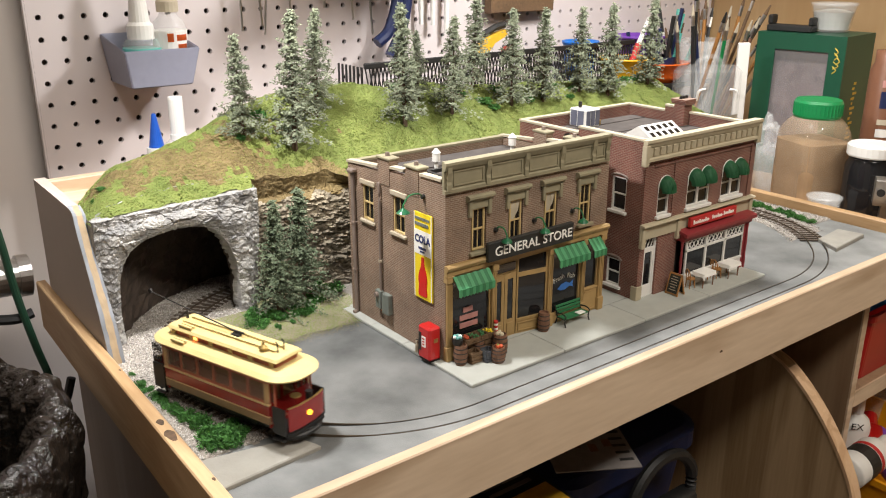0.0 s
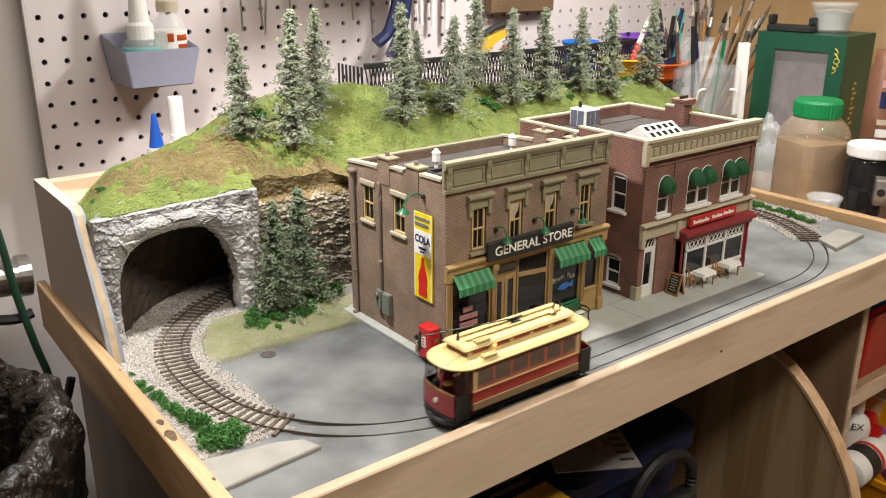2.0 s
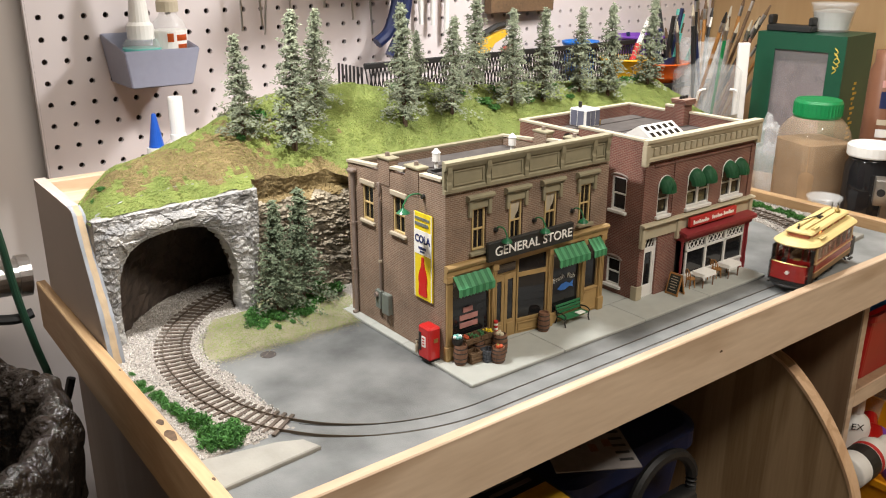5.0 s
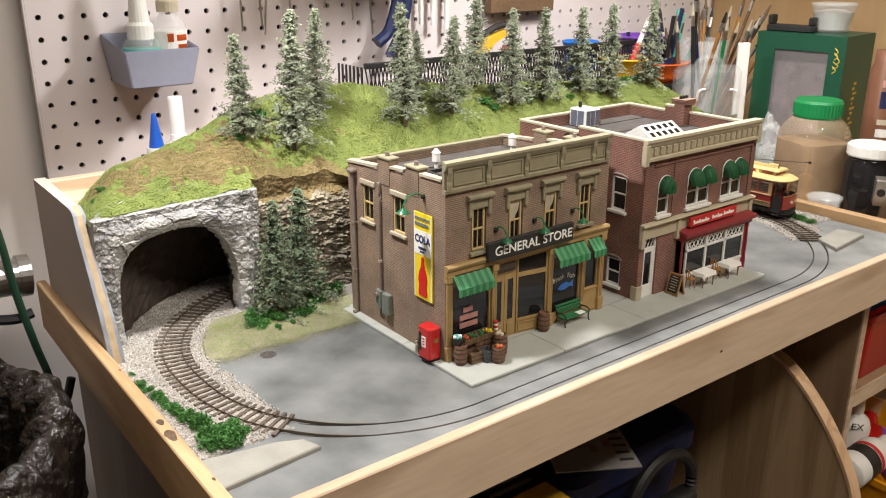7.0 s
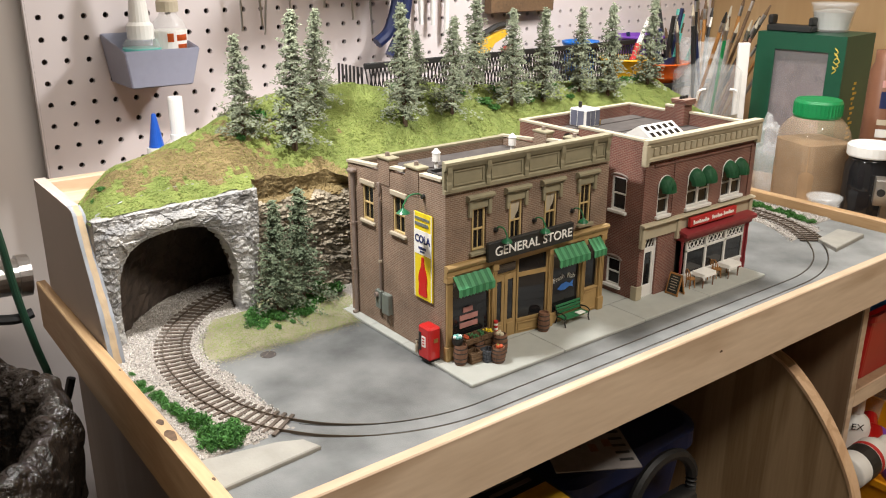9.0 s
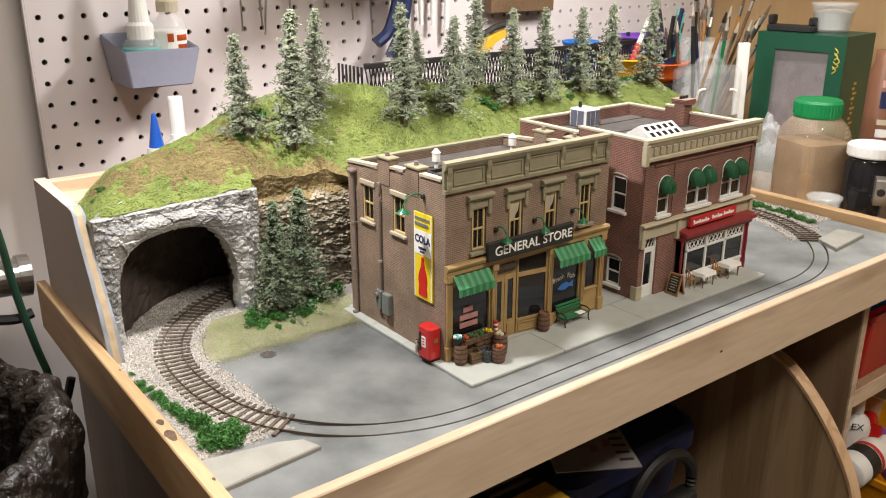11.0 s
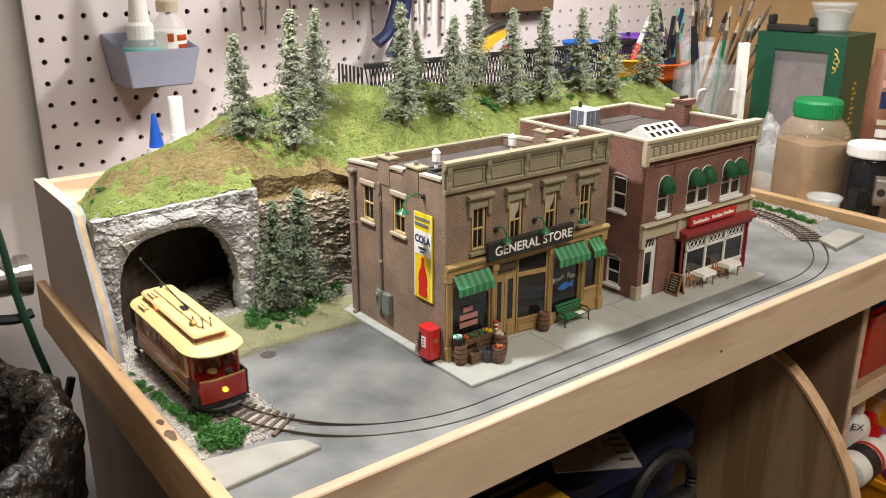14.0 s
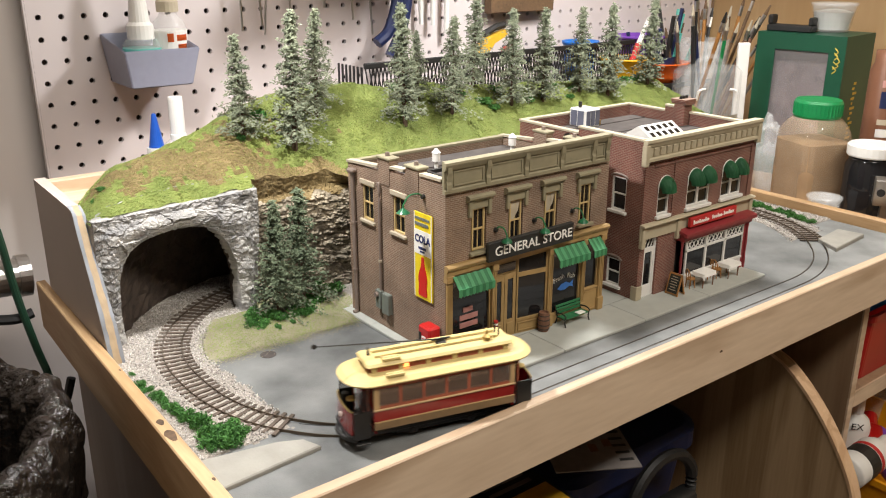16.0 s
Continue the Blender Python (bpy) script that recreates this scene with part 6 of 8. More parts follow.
for k in range(16):
    u = k / 15
    bush(0.618 - 0.022 * u + rb.uniform(-0.004, 0.004), 0.165 - 0.140 * u, 0.0005, rb.uniform(0.0065, 0.009), "green foam foliage beside the far curve")
for x, y, s in ((-0.020, 0.283, 0.011), (-0.045, 0.262, 0.008), (-0.050, 0.268, 0.006), (0.02, 0.268, 0.008), (0.165, 0.300, 0.010), (0.180, 0.292, 0.009), (0.228, 0.285, 0.010), (0.240, 0.279, 0.008), (0.262, 0.268, 0.011), (0.275, 0.262, 0.009), (0.335, 0.270, 0.009), (0.410, 0.270, 0.007), (0.395, 0.290, 0.010), (0.43, 0.285, 0.008), (0.520, 0.300, 0.010), (0.545, 0.298, 0.009), (0.565, 0.300, 0.008), (0.585, 0.300, 0.009), (0.3, 0.285, 0.01), (-0.186, 0.245, 0.005), (-0.196, 0.238, 0.004)):
    bush(x, y, hill_z(x, y) - 0.001, s, "green foam foliage on the hillside")

# ---- things on the pavement ----


def barrel(x, y, h=0.0175, r=0.0062, filling=None, label="weathered wooden barrel with hoops"):
    t = thing("barrel", label, "barrel", at=(x, y, ZP), group="barrels")
    part("cask", lathe(bmesh.new(), [(r * 0.80, 0), (r * 0.93, h * 0.2), (r, h * 0.5), (r * 0.93, h * 0.8), (r * 0.82, h), (r * 0.70, h), (r * 0.68, h * 0.9)], n=16), "barrel", t, local=True)
    for z in (0.14, 0.36, 0.64, 0.86):
        rr = r * (1.0 - 0.55 * (z - 0.5) ** 2 * 1.1) * 1.03
        part("hoop", lathe(bmesh.new(), [(rr * 0.98, z * h - h * 0.025), (rr * 1.02, z * h), (rr * 0.98, z * h + h * 0.025)], n=16), "iron", t, local=True)
    if filling:
        rnd = random.Random(int(x * 9999))
        for k in range(9):
            a, q = rnd.uniform(0, 6.3), rnd.uniform(0, 0.55) * r
            bm = bmesh.new()
            bmesh.ops.create_icosphere(bm, subdivisions=1, radius=r * 0.27, matrix=Matrix.Translation((q * math.cos(a), q * math.sin(a), h * 1.0 + 0.0008 * rnd.random())))
            part("produce", bm, rnd.choice(filling), t, local=True)
    return t


M["teal"] = mat("teal", (0.16, 0.42, 0.40), 0.5)
M["orange_red"] = mat("orange_red", (0.55, 0.09, 0.03), 0.5)
M["lime"] = mat("lime", (0.12, 0.36, 0.06), 0.5)
M["pale_veg"] = mat("pale_veg", (0.55, 0.50, 0.36), 0.6)
M["leaf_veg"] = mat("leaf_veg", (0.04, 0.16, 0.05), 0.6)
barrel(0.0075, -0.0110, 0.0170, 0.0060)
barrel(0.0290, -0.0070, 0.0165, 0.0058)
barrel(0.0345, -0.0265, 0.0135, 0.0062, ("orange_red", "orange_red", "lime"), "low tub of red and green fruit")
barrel(0.0440, -0.0175, 0.0190, 0.0066, ("pale_veg",), "barrel heaped with pale vegetables")
barrel(0.1065, -0.0050, 0.0175, 0.0056)
tub = thing("bucket", "dark bucket of pale blue goods on a barrel", "bucket", at=(0.0062, -0.0085, ZP + 0.017))
part("pail", lathe(bmesh.new(), [(0.0040, 0), (0.0050, 0.006), (0.0044, 0.006), (0.0040, 0.003)], n=14), "iron", tub, local=True)
for k in range(7):
    bm = bmesh.new()
    bmesh.ops.create_icosphere(bm, subdivisions=1, radius=0.0016, matrix=Matrix.Translation((0.0026 * math.cos(k), 0.0026 * math.sin(k), 0.0065)))
    part("produce", bm, "teal" if k % 3 else "letter", tub, local=True)


def crate(x, y, z, w, d, h, m="crate", label="dark slatted wooden crate"):
    t = thing("crate", label, "crate", at=(x, y, z), group="crates")
    for s in (-1, 1):
        for k in range(3):
            zz = h * (0.04 + 0.33 * k)
            part("slat", B(-w / 2, w / 2, s * d / 2 - 0.0004, s * d / 2 + 0.0004, zz, zz + h * 0.27), m, t, local=True)
            part("end_slat", B(s * w / 2 - 0.0004, s * w / 2 + 0.0004, -d / 2 + 0.0005, d / 2 - 0.0005, zz, zz + h * 0.27), m, t, local=True)
        for q in (-1, 1):
            part("corner_post", B(s * (w / 2 - 0.0012) - 0.0006, s * (w / 2 - 0.0012) + 0.0006, q * (d / 2 - 0.0012) - 0.0006, q * (d / 2 - 0.0012) + 0.0006, 0, h), m, t, local=True)
    part("bottom", B(-w / 2 + 0.0005, w / 2 - 0.0005, -d / 2 + 0.0005, d / 2 - 0.0005, h * 0.05, h * 0.62), m, t, local=True)
    return t


crate(0.0185, -0.0140, ZP, 0.011, 0.009, 0.0095)
crate(0.0205, -0.0035, ZP, 0.011, 0.009, 0.0140)
crate(0.0390, -0.0070, ZP, 0.012, 0.009, 0.0140)
crate(0.0290, -0.0195, ZP, 0.0085, 0.009, 0.0105, "crate_grey", "grey painted slatted crate")
for k, mt in enumerate(("orange_red", "leaf_veg", "leaf_veg", "yellow")):
    x = 0.0165 + 0.0080 * k
    t = crate(x, -0.0062, ZP + 0.0145, 0.0076, 0.0110, 0.0046, "crate", "shallow produce tray on the crates")
    rnd = random.Random(k)
    for j in range(12):
        bm = bmesh.new()
        bmesh.ops.create_icosphere(bm, subdivisions=1, radius=0.0010, matrix=Matrix.Translation((rnd.uniform(-0.0028, 0.0028), rnd.uniform(-0.0044, 0.0044), 0.0044)))
        part("produce", bm, mt, t, local=True)

vm = thing("vending_machine", "glossy red drinks cooler with white panel", "vending machine", at=(-0.0065, 0.0125, ZP))
part("cabinet", box(bmesh.new(), -0.0062, 0.0058, -0.0080, 0.0080, 0.0008, 0.0300, 0.0016), "red", vm, local=True)
part("base", B(-0.0056, 0.0052, -0.0074, 0.0074, 0, 0.0008), "black", vm, local=True)
part("price_panel", B(-0.0066, -0.0060, -0.0030, 0.0022, 0.0120, 0.0215), "letter", vm, "white panel with unreadable red bars", local=True)
for z in (0.0140, 0.0165, 0.0190):
    part("print_bar", B(-0.0069, -0.0065, -0.0018, 0.0010, z, z + 0.0010), "sign_red", vm, local=True)
part("side_badge", B(-0.0018, 0.0022, -0.0085, -0.0079, 0.0170, 0.0205), "brass", vm, local=True)
part("bottle_slot", B(-0.0066, -0.0060, 0.0030, 0.0062, 0.0080, 0.0240), "iron", vm, local=True)
for k in range(4):
    x, y = -0.0075 + 0.0018 * (k % 2), 0.0245 + 0.0022 * k
    t = thing("milk_can", "small dark metal can beside the cooler", "can", at=(x, y, ZP), group="cans")
    part("body", lathe(bmesh.new(), [(0.0016, 0), (0.0017, 0.0060), (0.0009, 0.0080), (0.0011, 0.0098)], n=10), ("iron", "barrel", "cap")[k % 3], t, local=True)
t = thing("gumball_machine", "red and white striped standing dispenser", "dispenser", at=(0.0510, -0.0040, ZP))
part("stand", rod(bmesh.new(), (0, 0, 0), (0, 0, 0.0140), 0.0010, None, 8), "iron", t, local=True)
for k in range(5):
    part("band", rod(bmesh.new(), (0, 0, 0.0140 + 0.0020 * k), (0, 0, 0.0160 + 0.0020 * k), 0.0019, None, 10), "sign_red" if k % 2 == 0 else "letter", t, local=True)

bn = thing("street_bench", "green slatted bench with black iron ends", "bench", at=(0.1405, -0.0065, ZP))
for k in range(4):
    part("seat_slat", B(-0.0155, 0.0155, -0.0065 + 0.0026 * k, -0.0045 + 0.0026 * k, 0.0072, 0.0080, 0.0002), "bench_green", bn, local=True)
for k in range(3):
    part("back_slat", B(-0.0155, 0.0155, 0.0042 + 0.0006 * k, 0.0050 + 0.0006 * k, 0.0092 + 0.0030 * k, 0.0116 + 0.0030 * k, 0.0002), "bench_green", bn, local=True)
for x in (-0.0150, 0.0150):
    bm = tube(bmesh.new(), bend([(x, -0.0075, 0), (x, -0.0060, 0.0035), (x, -0.0060, 0.0070), (x, 0.0030, 0.0068), (x, 0.0045, 0.0035), (x, 0.0060, 0)]), 0.0007, 6)
    tube(bm, [(x, 0.0035, 0.0068), (x, 0.0065, 0.0175)], 0.0007, 6)
    tube(bm, bend([(x, 0.0045, 0.0110), (x, -0.003, 0.0118), (x, -0.0070, 0.0100), (x, -0.0062, 0.0072)]), 0.0006, 6)
    part("iron_end", bm, "iron", bn, local=True)
np_ = thing("newspaper", "white folded newspaper lying on the bench", "newspaper", at=(0.1475, -0.0100, ZP + 0.0081))
part("sheets", box(bmesh.new(), -0.0045, 0.0045, -0.0030, 0.0030, 0, 0.0006, 0.0002), "letter", np_, local=True)

sb = thing("sandwich_board", "black chalkboard in an orange wooden A-frame", "sign board", at=(0.2690, -0.0215, ZP))
for s in (-1, 1):
    lean = Matrix.Rotation(s * radians(15), 4, "Y")
    for nm, q, mt in (("board", (-0.0004, 0.0004, -0.0062, 0.0062, 0.0018, 0.0205), "chalk"), ("frame_top", (-0.0007, 0.0007, -0.0070, 0.0070, 0.0205, 0.0218), "oak"), ("frame_foot", (-0.0007, 0.0007, -0.0070, 0.0070, 0.0010, 0.0022), "oak"), ("frame_side", (-0.0007, 0.0007, -0.0072, -0.0060, 0.0, 0.0216), "oak"), ("frame_side", (-0.0007, 0.0007, 0.0060, 0.0072, 0.0, 0.0216), "oak")):
        bm = B(*q)
        bmesh.ops.transform(bm, matrix=Matrix.Translation((-s * -0.0056, 0, 0)) @ Matrix.Rotation(-s * radians(15), 4, "Y"), verts=bm.verts)
        part(nm, bm, mt, sb, local=True)
for k in range(6):
    w = (0.003, 0.004, 0.0036, 0.0044, 0.003, 0.0038)[k]
    bm = B(-0.0009, -0.0005, -w, w, 0.0180 - 0.0026 * k, 0.0187 - 0.0026 * k)
    bmesh.ops.transform(bm, matrix=Matrix.Translation((-0.0056, 0, 0)) @ Matrix.Rotation(radians(15), 4, "Y"), verts=bm.verts)
    part("chalk_line", bm, "cap", sb, local=True)


def cafe_table(x, y):
    t = thing("cafe_table", "small table under a white draped cloth", "table", at=(x, y, ZP), group="restaurant tables")
    bm = bmesh.new()
    top = [bm.verts.new((px, py, 0.0152)) for px, py in plan(0.0200, 0.0150, 0.0012, 10)]
    low = []
    for k, (px, py) in enumerate(plan(0.0215, 0.0165, 0.0014, 10)):
        corner = 1.0 if abs(px) > 0.0095 and abs(py) > 0.0070 else 0.0
        low.append(bm.verts.new((px, py, 0.0118 - 0.0026 * corner + 0.0006 * math.sin(k * 2.2))))
    m = len(top)
    for k in range(m):
        bm.faces.new((top[k], top[(k + 1) % m], low[(k + 1) % m], low[k]))
    bm.faces.new(top)
    part("tablecloth", bm, "letter", t, "white cloth", local=True)
    for sx in (-1, 1):
        for sy in (-1, 1):
            part("leg", rod(bmesh.new(), (sx * 0.0080, sy * 0.0055, 0), (sx * 0.0080, sy * 0.0055, 0.0150), 0.0007, 0.0009, 6), "barrel", t, local=True)


def cafe_chair(x, y, turn):
    t = thing("bentwood_chair", "orange-brown bentwood chair with looped back", "chair", at=(x, y, ZP), group="restaurant chairs")
    part("seat", rod(bmesh.new(), (0, 0, 0.0092), (0, 0, 0.0102), 0.0046, None, 14), "oak", t, local=True)
    for a in (45, 135, 225, 315):
        c, s = math.cos(radians(a)), math.sin(radians(a))
        part("leg", rod(bmesh.new(), (c * 0.0046, s * 0.0046, 0), (c * 0.0036, s * 0.0036, 0.0092), 0.0005, 0.0006, 6), "oak", t, local=True)
    part("back_hoop", tube(bmesh.new(), bend([(-0.0038, 0.0036, 0.0100), (-0.0040, 0.0046, 0.0165), (0, 0.0052, 0.0205), (0.0040, 0.0046, 0.0165), (0.0038, 0.0036, 0.0100)]), 0.0006, 6), "oak", t, local=True)
    for q in (-0.0014, 0.0014):
        part("spindle", rod(bmesh.new(), (q, 0.0040, 0.0100), (q, 0.0050, 0.0198), 0.0004, None, 5), "oak", t, local=True)
    t.rotation_euler = (0, 0, radians(turn))


cafe_table(0.3105, -0.0240)
cafe_table(0.3530, -0.0238)
for x, y, a in ((0.2940, -0.0205, 75), (0.3275, -0.0150, -80), (0.3380, -0.0200, 80), (0.3620, -0.0140, 5)):
    cafe_chair(x, y, a)


M["bench_side"] = wood_mat("bench_side", (0.25, 0.19, 0.15), (0.18, 0.13, 0.10), "Z", ring=4)
M["panel_dark"] = wood_mat("panel_dark", (0.30, 0.20, 0.12), (0.20, 0.12, 0.07), "Z", ring=5)

# ---- the workshop: walls, pegboard, bench ----
solid("floor", B(-1.8, 1.6, -2.2, 0.75, -1.0, -0.95), "floor", "dark workshop floor", "floor", kind="structure")
solid("ceiling", B(-1.8, 1.6, -2.2, 0.75, 1.5, 1.55), "room", "plain workshop ceiling", "ceiling", kind="structure")
solid("wall_back", B(-1.8, 1.6, 0.625, 0.70, -0.95, 1.5), "wall_paint", "pale painted wall behind the pegboard", "wall", kind="structure")
solid("wall_front", B(-1.8, 1.6, -2.2, -2.1, -0.95, 1.5), "room", "plain wall behind the viewer", "wall", kind="structure")
solid("wall_left", B(-1.8, -1.7, -2.1, 0.625, -0.95, 1.5), "room", "plain wall at the workshop's end", "wall", kind="structure")
solid("wall_right", B(1.13, 1.2, -2.1, 0.625, -0.95, 1.5), "tan_wall", "tan wood-panelled workshop wall", "wall", kind="structure")

PITCH, R_H = 0.0254, 0.0035
pv, pf = [], []
u = Vector((math.cos(-0.0107), math.sin(-0.0107), 0))
p0 = Vector((-0.1346, 0.5935, 0.2472))
back = Vector((0.0107, 1, 0)).normalized() * 0.006
for c in range(0, 50):
    for r in range(-5, 13):
        ctr = p0 + u * (c * PITCH) - Vector((0, 0, r * PITCH))
        i = len(pv)
        for k in range(8):
            a = math.pi / 4 * k
            s = PITCH / 2 / max(abs(math.cos(a)), abs(math.sin(a)))
            pv.append(tuple(ctr + (u * math.cos(a) + Vector((0, 0, math.sin(a)))) * s))
        for off in (Vector((0, 0, 0)), back):
            for k in range(8):
                a = math.pi / 4 * k
                pv.append(tuple(ctr + off + (u * math.cos(a) + Vector((0, 0, math.sin(a)))) * R_H))
        for k in range(8):
            j = (k + 1) % 8
            pf.append((i + k, i + j, i + 8 + j, i + 8 + k))
            pf.append((i + 8 + k, i + 8 + j, i + 16 + j, i + 16 + k))
keep, back_to = {}, []
for q in pv:
    back_to.append(keep.setdefault(tuple(round(c, 5) for c in q), len(keep)))
pv, pf = list(keep), [tuple(back_to[k] for k in q) for q in pf]
ob = part("pegboard", cloud("pegboard", pv, pf, "peg"), "peg")
tagged(ob, "pale pinkish-white pegboard with rows of round holes", "pegboard", kind="structure")
solid("pegboard_edge", B(-0.1495, -0.1475, 0.5935, 0.6010, -0.07, 0.385), "peg", "cut edge of the pegboard", "pegboard", kind="structure")
# Added sheet behind the board, so that the holes read as shaded.
solid("peg_hole_shade", B(-0.147, 1.12, 0.6005, 0.6035, -0.07, 0.385), "hole_shade", "added dark sheet standing for the shade in the pegboard's holes", "backing", kind="structure")
# Out-of-view shelf, sized to throw shade on the pegboard's upper part.
solid("shade_shelf", B(0.215, 0.365, 0.410, 0.590, 0.365, 0.385), "panel_dark", "unseen wooden shelf added to shade the pegboard's upper part", "shelf", kind="structure")
solid("bench_top", B(0.657, 1.128, -0.06, 0.585, -0.056, -0.036, 0.002), "bench_top", "worn brown wooden workbench top", "workbench", kind="structure")
solid("bench_top_rear", B(-0.145, 0.656, 0.367, 0.588, -0.056, -0.036, 0.002), "bench_top", "brown wooden bench top behind the layout", "workbench", kind="structure")
solid("cabinet_side", B(-0.218, -0.203, -0.06, 0.285, -0.95, -0.036), "bench_side", "dark brown board closing the bench's end", "cabinet panel", kind="structure")
solid("bench_underside", B(-0.203, 0.655, -0.098, 0.366, -0.050, -0.0355), "panel_dark", "brown board under the layout", "shelf", kind="structure")
solid("bench_rear_panel", B(-0.203, 0.60, 0.30, 0.315, -0.95, -0.0505), "panel_dark", "brown board at the back of the bench", "cabinet panel", kind="structure")
solid("lower_shelf", B(-0.203, 0.45, -0.06, 0.30, -0.420, -0.400), "panel_dark", "dark storage shelf under the layout", "shelf", kind="structure")
curve = bend([(0.06, -0.051, 0), (0.005, -0.092, 0), (-0.0285, -0.111, 0), (-0.047, -0.1185, 0), (-0.0706, -0.136, 0), (-0.0945, -0.1597, 0), (-0.115, -0.1855, 0), (-0.1323, -0.2124, 0), (-0.1456, -0.2427, 0), (-0.157, -0.30, 0), (-0.163, -0.42, 0)], 5)
poly = [(p.x, p.y) for p in curve]
br_ = thing("curved_bracket", "varnished plywood bracket with a concave front edge", "bracket", kind="structure")
part("plywood_panel", prism(bmesh.new(), poly + [(-0.172, -0.95), (0.30, -0.95), (0.30, -0.051)], "x", 0.45, 0.464), "ply", br_)
edge = bmesh.new()
a = [[edge.verts.new((x, p[0] - 0.0015, p[1] - 0.001)) for p in poly] for x in (0.4485, 0.4655)]
b = [[edge.verts.new((x, p[0] + 0.0012, p[1] - 0.0035)) for p in poly] for x in (0.4485, 0.4655)]
for k in range(len(poly) - 1):
    for q in ((a[0][k], a[0][k + 1], a[1][k + 1], a[1][k]), (b[0][k], b[0][k + 1], a[0][k + 1], a[0][k]), (b[1][k], b[1][k + 1], a[1][k + 1], a[1][k])):
        edge.faces.new(q)
part("edge_band", edge, "ply_edge", br_)
sh_ = thing("shelf_unit", "brown storage shelf with pale front edges", "shelf", at=(0.545, -0.08, -0.95))
part("side_panel", B(0.546, 0.556, -0.079, 0.29, -0.95, -0.0515), "panel_dark", sh_)
part("edge_strip", B(0.5455, 0.5565, -0.0815, -0.0792, -0.95, -0.0515), "pine", sh_)
part("shelf", B(0.5565, 1.12, -0.079, 0.29, -0.197, -0.177), "panel_dark", sh_)
part("shelf_edge", B(0.557, 1.12, -0.0815, -0.0792, -0.1975, -0.1765), "pine", sh_)
part("shelf", B(0.5565, 1.12, -0.079, 0.29, -0.377, -0.357), "panel_dark", sh_)
part("shelf_edge", B(0.557, 1.12, -0.0815, -0.0792, -0.3775, -0.3565), "pine", sh_)
part("back_panel", B(0.5565, 1.12, 0.29, 0.30, -0.95, -0.057), "panel_dark", sh_)

# ---- storage under the layout ----
M["bin_red"] = mat("bin_red", (0.34, 0.008, 0.007), 0.3, var=0.06, bump=0.05)
M["bin_orange"] = mat("bin_orange", (0.70, 0.30, 0.01), 0.35, var=0.06, bump=0.05)
M["navy"] = mat("navy", (0.009, 0.016, 0.06), 0.4, var=0.15)
M["plastic_white"] = mat("plastic_white", (0.70, 0.69, 0.66), 0.35, var=0.04, bump=0.03)
M["plastic_clear"] = mat("plastic_clear", (0.78, 0.80, 0.80), 0.22, alpha=0.22, var=0.05, bump=0.05)
M["bright_blue"] = mat("bright_blue", (0.01, 0.14, 0.52), 0.4)
M["purple"] = mat("purple", (0.16, 0.05, 0.36), 0.45)
M["tote_navy"] = mat("tote_navy", (0.006, 0.014, 0.065), 0.5, var=0.2)
M["card_grey"] = mat("card_grey", (0.17, 0.155, 0.15), 0.7)
M["card_yellow"] = mat("card_yellow", (0.62, 0.36, 0.02), 0.6)


def open_bin(name, label, x0, x1, y0, y1, z0, z1, m, taper=0.008, group=""):
    t = thing(name, label, "bin", at=((x0 + x1) / 2, (y0 + y1) / 2, z0), group=group)
    w, d, h = x1 - x0, y1 - y0, z1 - z0
    bm = loft([(plan(w - 2 * taper, d - 2 * taper, 0.012, 6), 0), (plan(w - 0.003, d - 0.003, 0.014, 6), h - 0.008), (plan(w + 0.004, d + 0.004, 0.015, 6), h - 0.008), (plan(w + 0.004, d + 0.004, 0.015, 6), h), (plan(w - 0.006, d - 0.006, 0.013, 6), h), (plan(w - 2 * taper - 0.004, d - 2 * taper - 0.004, 0.011, 6), 0.003)])
    part("tub", bm, m, t, local=True)
    return t


open_bin("storage_bin", "red plastic storage bin on the shelf", 0.578, 0.78, -0.075, 0.15, -0.1765, -0.088, "bin_red")
t = thing("blue_cloth", "bright blue plastic lid in the red bin", "lid", at=(0.65, -0.02, -0.100))
part("lid", box(bmesh.new(), -0.055, 0.06, -0.04, 0.05, 0, 0.026, 0.008), "bright_blue", t, local=True)
open_bin("storage_bin", "orange-yellow plastic storage bin full of bottles", 0.560, 0.76, -0.155, 0.05, -0.3560 + 0.0, -0.2780, "bin_orange")


def bottle(x, y, z, r, h, m, label, cap="plastic_white", cap_h=0.2, lie=None, name="bottle", group="bottles"):
    t = thing(name, label, "bottle", at=(x, y, z), group=group)
    hb = h * (1 - cap_h)
    part("body", lathe(bmesh.new(), [(r * 0.92, 0), (r, h * 0.03), (r, hb * 0.80), (r * 0.85, hb * 0.90), (r * 0.45, hb * 0.97), (r * 0.42, hb)], n=24), m, t, local=True, smooth=True)
    part("cap", lathe(bmesh.new(), [(r * 0.50, hb), (r * 0.50, hb + h * cap_h * 0.9), (r * 0.42, h)], n=18), cap, t, local=True)
    if lie:
        t.rotation_euler = [radians(v) for v in lie]
    return t


t = bottle(0.648, -0.045, -0.3565, 0.022, 0.135, "plastic_white", "white squeeze bottle on the lower shelf")
words("EX", 0.013, Matrix.Translation((0.648, -0.045, -0.262)) @ pose(0, 0, 0, 90, 0, -50) @ Matrix.Translation((0, 0, 0.0223)), "black", "lettering", t)
bottle(0.770, -0.012, -0.3565, 0.026, 0.17, "plastic_clear", "clear squeeze bottle with a dark band", "navy", 0.12)
t = bottle(0.5027, -0.112, -0.2507, 0.021, 0.097, "plastic_white", "white bottle lying in the orange bin", "plastic_white", 0.22, (0, 87, 0))
